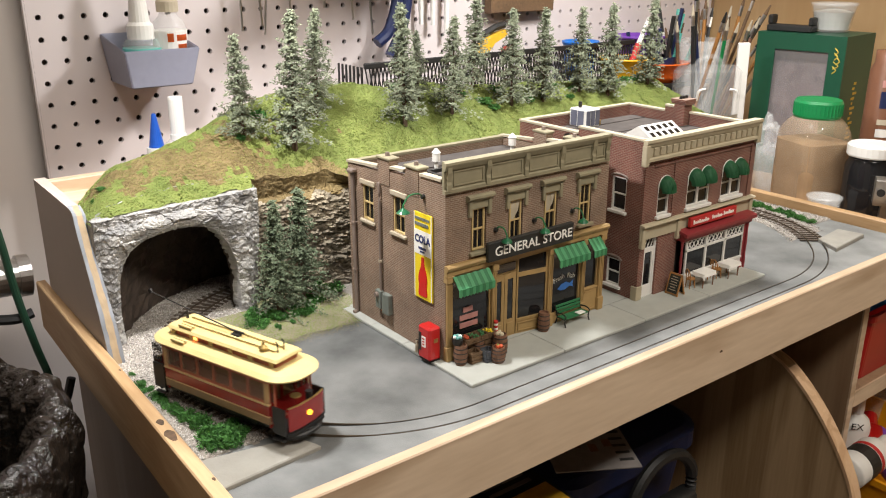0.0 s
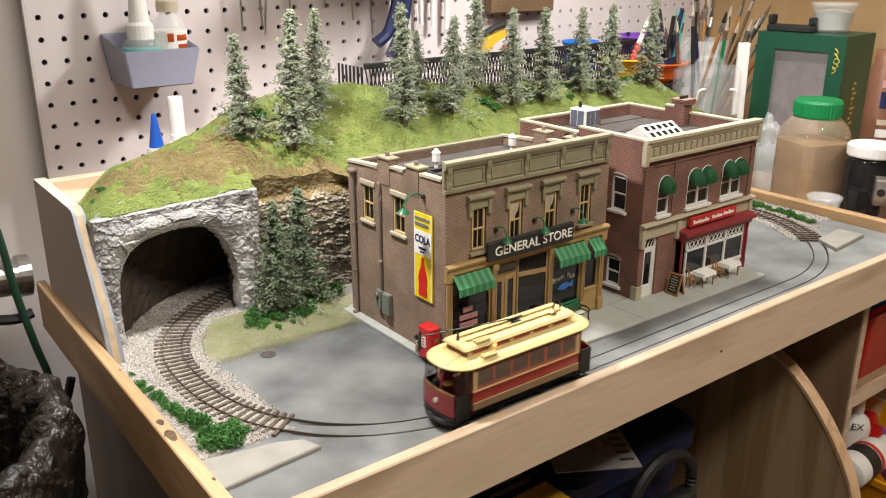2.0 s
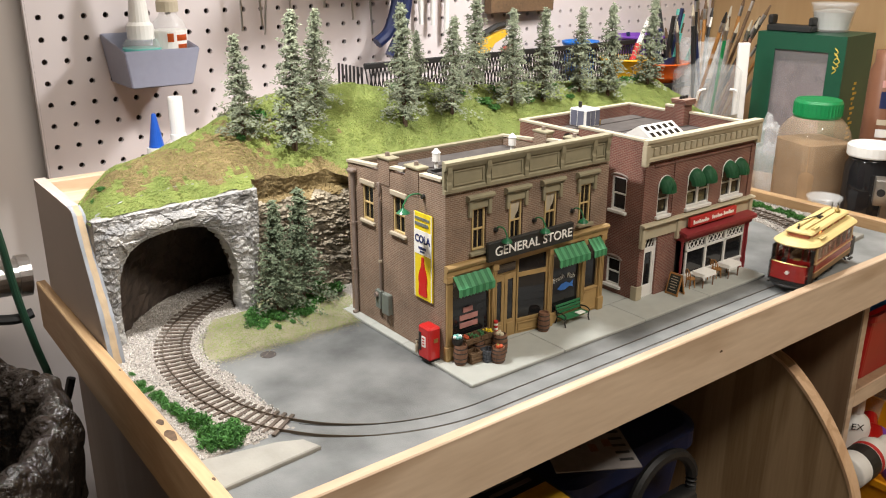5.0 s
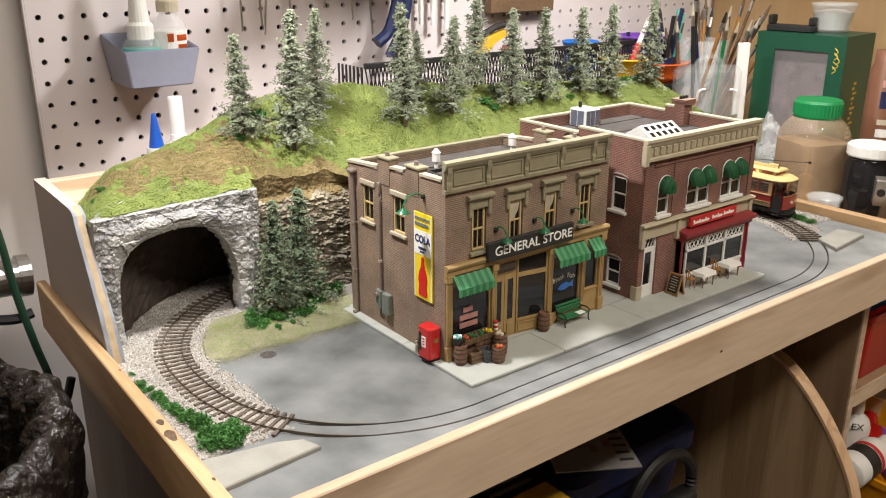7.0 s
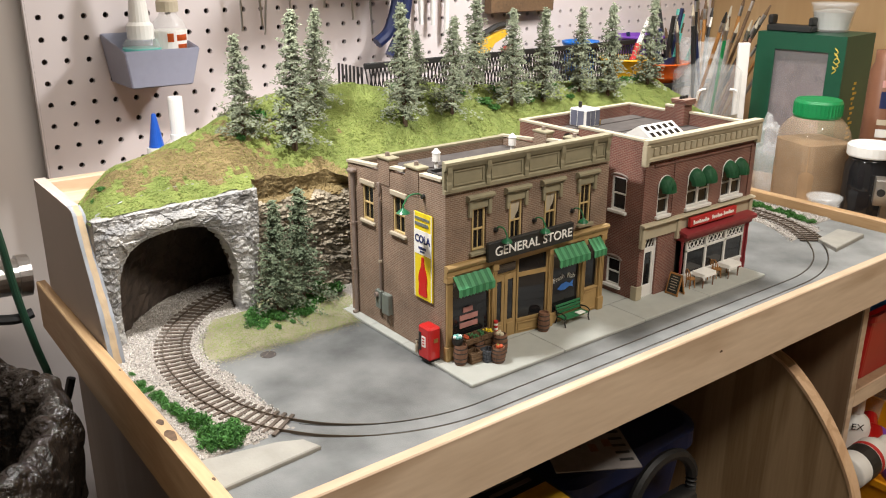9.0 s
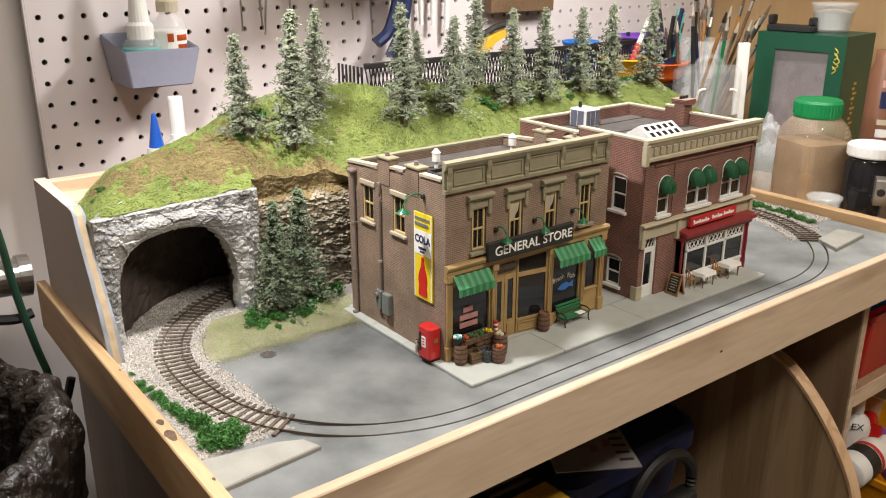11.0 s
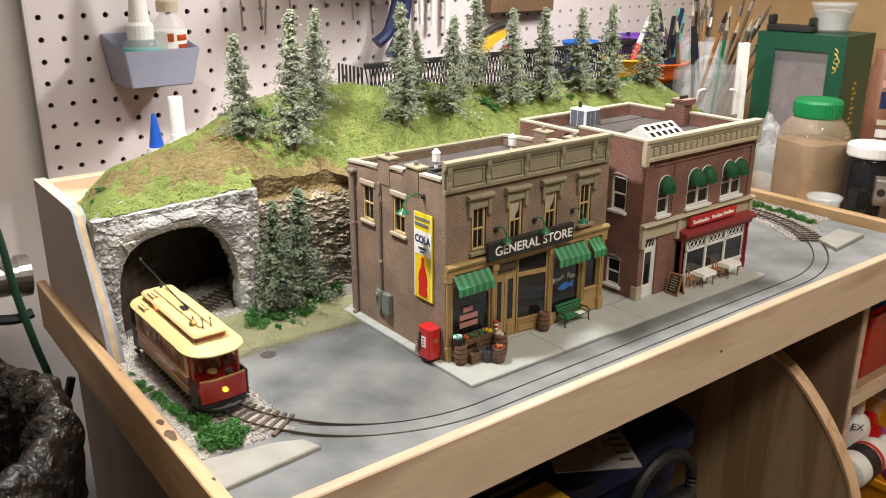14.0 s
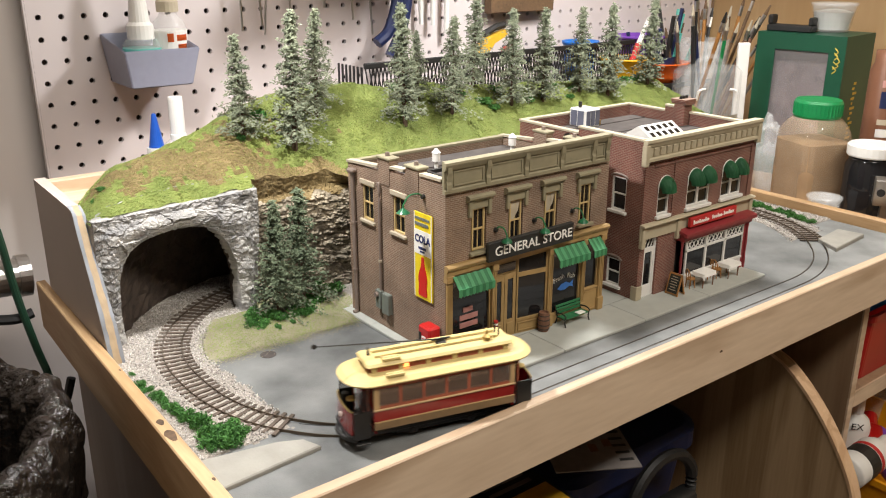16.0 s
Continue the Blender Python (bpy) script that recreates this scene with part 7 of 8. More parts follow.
part("label_band", lathe(bmesh.new(), [(0.0212, 0.020), (0.0214, 0.022), (0.0214, 0.038), (0.0212, 0.040)], n=24), "black", t, "black and red label band", local=True)
part("label_stripe", lathe(bmesh.new(), [(0.0212, 0.041), (0.0214, 0.042), (0.0214, 0.046), (0.0212, 0.047)], n=24), "sign_red", t, local=True)
bottle(0.650, -0.115, -0.312, 0.020, 0.10, "purple", "purple bottle lying in the orange bin", "plastic_white", 0.2, (0, 75, 60))
bottle(0.630, -0.085, -0.302, 0.020, 0.10, "bin_red", "red-capped bottle lying in the orange bin", "bin_red", 0.3, (0, 80, 30))

tote = thing("plastic_tote", "navy blue plastic storage tote in shadow", "tote", at=(0.240, 0.115, -0.400))
part("tub", loft([(plan(0.22, 0.20, 0.03, 8), 0.0), (plan(0.27, 0.25, 0.04, 8), 0.235), (plan(0.29, 0.27, 0.045, 8), 0.240), (plan(0.29, 0.27, 0.045, 8), 0.262), (plan(0.27, 0.25, 0.04, 8), 0.268)]), "tote_navy", tote, local=True)
part("lid_panel", B(-0.09, 0.09, -0.08, 0.08, 0.268, 0.274, 0.003), "tote_navy", tote, local=True)
tote.scale = (0.80, 1, 0.86)
tb = thing("tool_bag", "black soft tool bag with a looped handle", "bag", at=(0.262, -0.036, -0.400))
part("pouch", loft([(plan(0.10, 0.045, 0.02, 7), 0.0), (plan(0.115, 0.05, 0.022, 7), 0.06), (plan(0.11, 0.030, 0.014, 7), 0.13), (plan(0.105, 0.024, 0.011, 7), 0.165), (plan(0.098, 0.016, 0.007, 7), 0.172)]), "black", tb, local=True, smooth=True)
part("handle", tube(bmesh.new(), bend([(-0.048, 0, 0.166), (-0.046, 0, 0.196), (-0.026, 0, 0.220), (0.0, 0, 0.227), (0.026, 0, 0.220), (0.046, 0, 0.196), (0.048, 0, 0.166)]), 0.0065, 8), "black", tb, local=True)
lf = thing("leaflet", "grey instruction card with dark picture squares", "card", at=(0.165, -0.005, -0.122))
part("card", B(-0.045, 0.040, -0.055, 0.055, -0.0006, 0.0006), "card_grey", lf, local=True)
for k in range(7):
    x, y = -0.034 + 0.016 * (k % 4), -0.030 + 0.030 * (k // 4) + 0.006 * (k % 2)
    part("picture_square", B(x, x + 0.008, y, y + 0.010, 0.0006, 0.0011), "barrel", lf, local=True)
for k in range(8):
    part("print_line", B(0.022, 0.036, -0.045 + 0.010 * k, -0.042 + 0.010 * k, 0.0006, 0.0011), "black", lf, local=True)
lf.rotation_euler = (radians(8), radians(4), radians(-25))
cb = thing("parts_box", "black parts box with yellow printed label", "box", at=(0.085, -0.02, -0.400))
part("carton", box(bmesh.new(), -0.075, 0.035, -0.03, 0.12, 0, 0.245, 0.003), "black", cb, local=True)
part("label_panel", B(-0.035, 0.028, -0.024, 0.010, 0.2451, 0.2460), "card_yellow", cb, local=True)
for k in range(4):
    part("print_bar", B(-0.030, 0.020, 0.020 + 0.012 * k, 0.025 + 0.012 * k, 0.2451, 0.2458), "card_grey", cb, local=True)

# ---- left of the layout: refuse bag, cable, pipe ----
M["bag"] = mat("bag", (0.012, 0.009, 0.007), 0.17, var=0.3, bump=1.0, bscale=70, dist=0.010)
M["cable_green"] = mat("cable_green", (0.012, 0.045, 0.025), 0.45)
M["steel"] = mat("steel", (0.50, 0.49, 0.47), 0.3, metal=1.0, var=0.05)
can = thing("refuse_bag", "crumpled shiny black bin liner over a dark bin", "bin bag", at=(-0.421, 0.156, -0.898))
bm = bmesh.new()
rings = []
prof = bend([(0.13, -0.052, 0), (0.142, 0.40, 0), (0.152, 0.74, 0), (0.160, 0.84, 0), (0.163, 0.872, 0), (0.160, 0.893, 0), (0.150, 0.901, 0), (0.138, 0.890, 0), (0.131, 0.865, 0), (0.129, 0.80, 0), (0.122, 0.66, 0)], 5)
for p in prof:
    r, z, ring = p.x, p.y, []
    for k in range(220):
        a = 2 * math.pi * k / 220
        c, s_ = math.cos(a), math.sin(a)
        fold = 0.007 * noise.noise((c * 9, s_ * 9, z * 5)) + 0.010 * (0.35 - abs(noise.noise((c * 15 + z * 9, s_ * 15, z * 16)))) + 0.006 * (0.3 - abs(noise.noise((c * 34, s_ * 34 - z * 20, z * 40))))
        ring.append(bm.verts.new(((r + fold) * c, (r + fold) * s_, z + (0.014 * noise.noise((c * 4, s_ * 4, 3)) + 0.008 * noise.noise((c * 14, s_ * 14, 7))) * (z > 0.85))))
    rings.append(ring)
for p, q in zip(rings, rings[1:]):
    for k in range(220):
        bm.faces.new((p[k], p[(k + 1) % 220], q[(k + 1) % 220], q[k]))
part("liner", bm, "bag", can, local=True)
part("bin", lathe(bmesh.new(), [(0.10, -0.052), (0.105, 0.69)], n=32), "black", can, local=True)
t = thing("green_cable", "dark green cable hanging down the wall", "cable", at=(-0.24, 0.45, 0.10))
part("cord", tube(bmesh.new(), bend([(-0.262, 0.45, 0.32), (-0.250, 0.45, 0.11), (-0.238, 0.45, 0.042), (-0.231, 0.45, -0.026), (-0.221, 0.45, -0.088), (-0.210, 0.45, -0.150), (-0.205, 0.45, -0.26)]), 0.0042, 9), "cable_green", t)
t = thing("steel_clamp", "round steel clamp end with a black lever", "clamp", at=(-0.25, 0.46, -0.01))
part("barrel", rod(bmesh.new(), (-0.320, 0.47, -0.010), (-0.214, 0.47, -0.014), 0.020, None, 24), "steel", t)
part("collar", rod(bmesh.new(), (-0.224, 0.47, -0.0135), (-0.212, 0.47, -0.0142), 0.023, None, 24), "steel", t)
part("lever", tube(bmesh.new(), bend([(-0.270, 0.46, -0.05), (-0.235, 0.46, -0.058), (-0.216, 0.46, -0.055)]), 0.006, 8), "black", t)
t = thing("black_strap", "black rubber strap hooked under the bench end", "strap", at=(-0.19, 0.42, -0.13))
part("strap", tube(bmesh.new(), bend([(-0.218, 0.42, -0.165), (-0.205, 0.42, -0.150), (-0.196, 0.42, -0.125)]), 0.005, 8), "black", t)

# ---- on and before the pegboard ----
M["bin_grey"] = mat("bin_grey", (0.27, 0.28, 0.36), 0.45, var=0.05, bump=0.04)
M["label_orange"] = mat("label_orange", (0.65, 0.12, 0.02), 0.5)
M["glue_teal"] = mat("glue_teal", (0.10, 0.42, 0.36), 0.4)
M["nozzle_blue"] = mat("nozzle_blue", (0.01, 0.07, 0.36), 0.35)
t = thing("wall_bin", "grey-blue plastic bin hooked on the pegboard", "bin", at=(-0.025, 0.55, 0.166))
bm = bmesh.new()


def rect(x0, x1, y0, y1, z, drop=0.0):
    return [bm.verts.new((x0, y0, z - drop)), bm.verts.new((x1, y0, z - drop)), bm.verts.new((x1, y1, z)), bm.verts.new((x0, y1, z))]


o = [rect(-0.062, 0.011, 0.512, 0.588, 0.168), rect(-0.070, 0.020, 0.503, 0.590, 0.226, 0.014), rect(-0.068, 0.018, 0.505, 0.588, 0.226, 0.014), rect(-0.060, 0.009, 0.514, 0.586, 0.170)]
for p, q in zip(o, o[1:]):
    for k in range(4):
        bm.faces.new((p[k], p[(k + 1) % 4], q[(k + 1) % 4], q[k]))
bm.faces.new(o[0])
bm.faces.new(o[-1])
bmesh.ops.bevel(bm, geom=bm.edges[:], offset=0.0012, segments=2, affect="EDGES")
part("tub", bm, "bin_grey", t)
t = thing("glue_bottle", "clear glue bottle with tall white nozzle in the wall bin", "bottle", at=(-0.034, 0.548, 0.171), group="glue bottles")
part("body", lathe(bmesh.new(), [(0.021, 0), (0.022, 0.003), (0.022, 0.042), (0.019, 0.049), (0.014, 0.052)], n=24), "plastic_clear", t, local=True, smooth=True)
part("label_band", lathe(bmesh.new(), [(0.0222, 0.028), (0.0223, 0.029), (0.0223, 0.039), (0.0222, 0.040)], n=24), "glue_teal", t, local=True)
part("nozzle", lathe(bmesh.new(), [(0.0155, 0.050), (0.0155, 0.066), (0.0120, 0.070), (0.0095, 0.098), (0.006, 0.130), (0.004, 0.135)], n=20), "plastic_white", t, local=True)
t = thing("cement_bottle", "clear cement bottle with orange and white label", "bottle", at=(0.002, 0.550, 0.171), group="glue bottles")
part("body", lathe(bmesh.new(), [(0.020, 0), (0.0205, 0.003), (0.0205, 0.060), (0.018, 0.068), (0.011, 0.076), (0.010, 0.082)], n=24), "plastic_clear", t, local=True, smooth=True)
part("label_band", lathe(bmesh.new(), [(0.0206, 0.018), (0.0208, 0.019), (0.0208, 0.058), (0.0206, 0.059)], n=24), "plastic_white", t, local=True)
part("neck", lathe(bmesh.new(), [(0.013, 0.080), (0.013, 0.092), (0.011, 0.094)], n=18), "cap", t, local=True)
for a0, a1, z0, z1 in ((-118, -98, 0.046, 0.056), (-88, -45, 0.047, 0.054), (-86, -48, 0.036, 0.043)):
    bm = bmesh.new()
    pts = [(0.0211 * math.cos(radians(a)), 0.0211 * math.sin(radians(a))) for a in np.linspace(a0, a1, 6)]
    for (xa, ya), (xb, yb) in zip(pts, pts[1:]):
        q = [bm.verts.new(p) for p in ((xa, ya, z0), (xb, yb, z0), (xb, yb, z1), (xa, ya, z1))]
        bm.faces.new(q)
    bmesh.ops.solidify(bm, geom=bm.faces[:], thickness=0.0003)
    part("print_bar", bm, "label_orange", t, local=True)
t = thing("glue_bottle", "white glue bottle with a blue cone nozzle", "bottle", at=(-0.063, 0.45, -0.036), group="glue bottles")
part("body", lathe(bmesh.new(), [(0.018, 0), (0.018, 0.115), (0.013, 0.132), (0.011, 0.136), (0.011, 0.147)], n=20), "plastic_white", t, local=True)
part("nozzle", lathe(bmesh.new(), [(0.0085, 0.1475), (0.0082, 0.149), (0.0028, 0.182), (0.0020, 0.185)], n=18), "nozzle_blue", t, local=True)
t = thing("glue_bottle", "frosted plastic bottle with a tall cap", "bottle", at=(-0.035, 0.455, -0.036), group="glue bottles")
part("body", lathe(bmesh.new(), [(0.020, 0), (0.020, 0.130), (0.017, 0.146), (0.010, 0.152)], n=20), "plastic_clear", t, local=True)
part("cap", lathe(bmesh.new(), [(0.0092, 0.152), (0.0092, 0.158), (0.0082, 0.159), (0.0082, 0.198), (0.0076, 0.2005)], n=20), "plastic_white", t, local=True)

for k, (xa, za, xb, zb, r, mt) in enumerate(((0.107, 0.36, 0.107, 0.221, 0.0022, "steel"), (0.128, 0.36, 0.136, 0.226, 0.0020, "steel"), (0.152, 0.36, 0.139, 0.215, 0.0018, "steel"), (0.174, 0.36, 0.179, 0.240, 0.0022, "steel"), (0.231, 0.36, 0.231, 0.246, 0.0026, "steel"), (0.270, 0.36, 0.277, 0.228, 0.0024, "steel"), (0.300, 0.36, 0.309, 0.206, 0.0024, "steel"),
                                                (0.396, 0.36, 0.396, 0.216, 0.0050, "plastic_white"), (0.420, 0.36, 0.418, 0.214, 0.0050, "plastic_white"), (0.447, 0.36, 0.444, 0.200, 0.0055, "plastic_white"))):
    t = thing("hand_tool", "slim steel hand tool hanging on the pegboard" if mt == "steel" else "pale plastic tool handle hanging on the pegboard", "tool", at=(xb, 0.570, zb), group="hanging tools")
    part("shaft", rod(bmesh.new(), (xb, 0.570, zb), (xa, 0.572, za), r * 0.7, r, 8), mt, t)
    part("hook", tube(bmesh.new(), [(xa, 0.595, za - 0.02), (xa, 0.568, za - 0.02), (xa, 0.565, za - 0.012)], 0.0016, 6), "steel", t)
t = thing("pliers", "pliers with navy blue dipped handles", "pliers", at=(0.33, 0.545, 0.25))
for pts in ([(0.336, 0.545, 0.36), (0.338, 0.545, 0.27), (0.322, 0.545, 0.215), (0.300, 0.545, 0.196)], [(0.356, 0.545, 0.36), (0.354, 0.545, 0.27), (0.343, 0.545, 0.215), (0.322, 0.545, 0.176)]):
    part("handle", tube(bmesh.new(), bend(pts), 0.0085, 10), "navy", t)
part("jaw", box(bmesh.new(), 0.333, 0.359, 0.540, 0.550, 0.345, 0.39, 0.003), "steel", t)
t = thing("card_box", "brown cardboard hung at the pegboard", "cardboard", at=(0.595, 0.565, 0.225))
part("sheet", box(bmesh.new(), 0.527, 0.664, 0.560, 0.580, 0.226, 0.34, 0.002), "crate", t)

bk = thing("mesh_basket", "black plastic lattice basket along the pegboard", "basket", at=(0.48, 0.52, 0.10))
for z0, z1, y in ((0.170, 0.178, 0.498),):
    part("rim", B(0.247, 0.80, 0.496, 0.501, 0.168, 0.176, 0.001), "black", bk)
for y in (0.499,):
    for k in range(84):
        x = 0.248 + 0.0065 * k
        part("slat", prism(bmesh.new(), [(x, 0.168), (x + 0.0018, 0.168), (x + 0.0148, 0.100), (x + 0.0130, 0.100)], "y", y - 0.001, y), "black", bk)
        part("slat", prism(bmesh.new(), [(x, 0.100), (x + 0.0018, 0.100), (x + 0.0148, 0.168), (x + 0.0130, 0.168)], "y", y + 0.0004, y + 0.0014), "black", bk)
for k in range(7):
    part("end_slat", B(0.247, 0.249, 0.505 + 0.010 * k, 0.508 + 0.010 * k, 0.098, 0.170), "black", bk)
part("bottom", B(0.247, 0.80, 0.497, 0.575, 0.096, 0.099), "black", bk)
t = thing("spring_clamp", "yellow and black spring clamp in the basket", "clamp", at=(0.48, 0.51, 0.18))
part("jaw", prism(bmesh.new(), [(0.452, 0.176), (0.470, 0.197), (0.508, 0.207), (0.510, 0.199), (0.485, 0.188), (0.470, 0.172)], "y", 0.502, 0.516), "card_yellow", t)
part("grip", tube(bmesh.new(), [(0.468, 0.509, 0.202), (0.490, 0.509, 0.211), (0.508, 0.509, 0.214)], 0.0055, 8), "black", t)
t = thing("wire_cutter", "blue-handled cutter with a red end in the basket", "cutter", at=(0.53, 0.51, 0.165))
part("handle", tube(bmesh.new(), bend([(0.522, 0.51, 0.172), (0.540, 0.51, 0.160), (0.556, 0.51, 0.156), (0.566, 0.51, 0.158)]), 0.0055, 8), "navy", t)
part("red_end", rod(bmesh.new(), (0.512, 0.51, 0.176), (0.523, 0.51, 0.170), 0.0080, 0.0062, 10), "sign_red", t)


def bowl(x, y, z, r, h, m, label):
    t = thing("bowl", label, "bowl", at=(x, y, z), group="coloured bowls")
    part("bowl", lathe(bmesh.new(), [(r * 0.55, 0), (r * 0.8, h * 0.35), (r, h), (r * 1.05, h), (r * 1.05, h * 1.06), (r * 0.95, h * 1.06), (r * 0.72, h * 0.4), (r * 0.5, h * 0.08)], n=28), m, t, local=True, smooth=True)


M["bowl_orange"] = mat("bowl_orange", (0.75, 0.13, 0.01), 0.35, var=0.05, bump=0)
M["bowl_yellow"] = mat("bowl_yellow", (0.72, 0.40, 0.01), 0.35, var=0.05, bump=0)
solid("parts_shelf", B(0.66, 0.95, 0.44, 0.588, 0.095, 0.103), "black", "dark narrow shelf under the bowls", "shelf", kind="structure")
bowl(0.760, 0.480, 0.103, 0.046, 0.045, "bowl_yellow", "yellow plastic bowl on the shelf")
bowl(0.850, 0.475, 0.103, 0.046, 0.032, "bowl_orange", "orange plastic bowl on the shelf")
bowl(0.865, 0.540, 0.103, 0.045, 0.070, "purple", "purple plastic bowl on the shelf")
bowl(0.700, 0.530, 0.103, 0.030, 0.070, "bright_blue", "blue plastic cup on the shelf")
t = thing("craft_knife", "white and red handled craft knife leaning in a bowl", "knife", at=(0.78, 0.48, 0.15))
part("handle", rod(bmesh.new(), (0.776, 0.48, 0.140), (0.790, 0.48, 0.170), 0.0058, None, 8), "sign_red", t)
part("blade", rod(bmesh.new(), (0.790, 0.48, 0.170), (0.812, 0.48, 0.213), 0.0045, 0.0030, 8), "plastic_white", t)

# ---- right of the layout: bench clutter ----
M["box_green"] = mat("box_green", (0.005, 0.058, 0.030), 0.4, var=0.08, bump=0.03)
M["case_clear"] = mat("case_clear", (0.62, 0.64, 0.64), 0.15, alpha=0.13, var=0.05, bump=0.05)
M["film"] = mat("film", (0.7, 0.7, 0.7), 0.12, alpha=0.07, bump=0.1, bscale=50)
M["box_inside"] = mat("box_inside", (0.15, 0.115, 0.12), 0.45, var=0.4, scale=60)
M["gold"] = mat("gold", (0.55, 0.40, 0.06), 0.4, metal=0.5)
M["lid_green"] = mat("lid_green", (0.005, 0.19, 0.055), 0.4, var=0.06, bump=0.05)
M["jar_plastic"] = mat("jar_plastic", (0.50, 0.38, 0.26), 0.10, alpha=0.34, var=0.05, bump=0.06, bscale=60)
M["jar_fill"] = mat("jar_fill", (0.30, 0.19, 0.10), 0.8, var=0.3, scale=25)
M["can_brown"] = mat("can_brown", (0.16, 0.068, 0.036), 0.4, var=0.08)

gb = thing("display_box", "dark green cardboard box with a plastic window", "box", at=(0.974, 0.2655, -0.036))
gb.rotation_euler = (0, 0, radians(-84))
w, d, h, e = 0.146, 0.110, 0.232, 0.032
part("carton_panel", B(-w / 2, w / 2, d / 2 - 0.003, d / 2, 0, h), "box_green", gb, local=True)
for sx in (-1, 1):
    part("carton_panel", B(sx * w / 2 - (0.003 if sx > 0 else 0), sx * w / 2 + (0.003 if sx < 0 else 0), -d / 2, d / 2 - 0.003, 0, h), "box_green", gb, local=True)
part("carton_panel", B(-w / 2 + 0.003, w / 2 - 0.003, -d / 2, d / 2 - 0.003, h - 0.003, h), "box_green", gb, local=True)
part("carton_panel", B(-w / 2 + 0.003, w / 2 - 0.003, -d / 2, d / 2 - 0.003, 0, 0.003), "box_green", gb, local=True)
part("carton_panel", B(-w / 2 + 0.003, -w / 2 + e, -d / 2, -d / 2 + 0.002, 0.003, h - 0.003), "box_green", gb, local=True)
part("carton_panel", B(w / 2 - 0.026, w / 2 - 0.003, -d / 2, -d / 2 + 0.002, 0.003, h - 0.003), "box_green", gb, local=True)
part("carton_panel", B(-w / 2 + e, w / 2 - 0.026, -d / 2, -d / 2 + 0.002, h - 0.026, h - 0.003), "box_green", gb, local=True)
part("carton_panel", B(-w / 2 + e, w / 2 - 0.026, -d / 2, -d / 2 + 0.002, 0.003, 0.03), "box_green", gb, local=True)

part("inner_tray", B(-w / 2 + 0.006, w / 2 - 0.006, -d / 2 + 0.02, -d / 2 + 0.024, 0.004, h - 0.006), "box_inside", gb, local=True)
part("window_film", B(-w / 2 + e, w / 2 - 0.026, -d / 2 + 0.0022, -d / 2 + 0.0026, 0.03, h - 0.026), "film", gb, local=True)
rnd = random.Random(4)
for k in range(5):
    part("gold_flourish", tube(bmesh.new(), bend([(w / 2 - 0.015 + rnd.uniform(-0.003, 0.003), -d / 2 - 0.0004, h - 0.018 - 0.007 * k), (w / 2 - 0.009 + rnd.uniform(-0.003, 0.003), -d / 2 - 0.0004, h - 0.024 - 0.007 * k), (w / 2 - 0.015 + rnd.uniform(-0.003, 0.003), -d / 2 - 0.0004, h - 0.029 - 0.007 * k)], 4), 0.0009, 4), "gold", gb, local=True)
for k in range(14):
    part("gold_mark", B(w / 2, w / 2 + 0.0006, -0.008 + 0.004 * (k % 2), 0.0 + 0.005 * (k % 3), 0.050 + 0.008 * k, 0.054 + 0.008 * k), "gold", gb, local=True)
t = thing("black_tray", "black plastic holder on the green box", "holder", at=(0.945, 0.291, 0.196))
t.rotation_euler = (0, 0, radians(-84))
part("tray", B(-0.040, 0.035, -0.012, 0.012, 0, 0.011, 0.002), "black", t, local=True)
part("upright", B(-0.040, -0.032, -0.010, 0.010, 0.011, 0.026, 0.002), "black", t, local=True)
part("upright", B(0.028, 0.035, -0.010, 0.010, 0.011, 0.024, 0.002), "black", t, local=True)
t = thing("plastic_tub", "translucent plastic tub on the green box", "tub", at=(0.990, 0.250, 0.196))
part("tub", lathe(bmesh.new(), [(0.026, 0), (0.027, 0.002), (0.034, 0.042), (0.036, 0.042), (0.036, 0.046), (0.033, 0.046), (0.025, 0.004)], n=28), "plastic_clear", t, local=True, smooth=True)
part("contents", lathe(bmesh.new(), [(0.0245, 0.0045), (0.030, 0.032), (0.012, 0.036)], n=20), "plastic_white", t, local=True)

jar = thing("storage_jar", "clear jar of brown powder with green screw lid", "jar", at=(0.754, 0.124, -0.036))
pl = [(plan(0.084, 0.084, 0.026, 9), 0.0), (plan(0.090, 0.090, 0.028, 9), 0.006), (plan(0.088, 0.088, 0.028, 9), 0.056), (plan(0.088, 0.088, 0.028, 9), 0.062), (plan(0.091, 0.091, 0.028, 9), 0.068), (plan(0.091, 0.091, 0.028, 9), 0.110), (plan(0.088, 0.088, 0.030, 9), 0.120), (plan(0.076, 0.076, 0.032, 9), 0.132), (plan(0.064, 0.064, 0.0319, 9), 0.138)]
part("body", loft(pl), "jar_plastic", jar, local=True, smooth=True)
part("powder", loft([(plan(0.080, 0.080, 0.016, 7), 0.003), (plan(0.084, 0.084, 0.016, 7), 0.02), (plan(0.084, 0.084, 0.016, 7), 0.104), (plan(0.050, 0.050, 0.016, 7), 0.108)]), "jar_fill", jar, local=True)
lid = part("lid", lathe(bmesh.new(), [(0.0335, 0.137), (0.0345, 0.1395), (0.0345, 0.1575), (0.0325, 0.1610), (0.0300, 0.1605), (0.0, 0.1595)][:5], n=40), "lid_green", jar, "green ribbed plastic lid", local=True)
for k in range(40):
    a = 2 * math.pi * k / 40
    part("lid_rib", rod(bmesh.new(), (0.0346 * math.cos(a), 0.0346 * math.sin(a), 0.141), (0.0346 * math.cos(a), 0.0346 * math.sin(a), 0.1565), 0.0010, None, 4), "lid_green", lid, local=True)
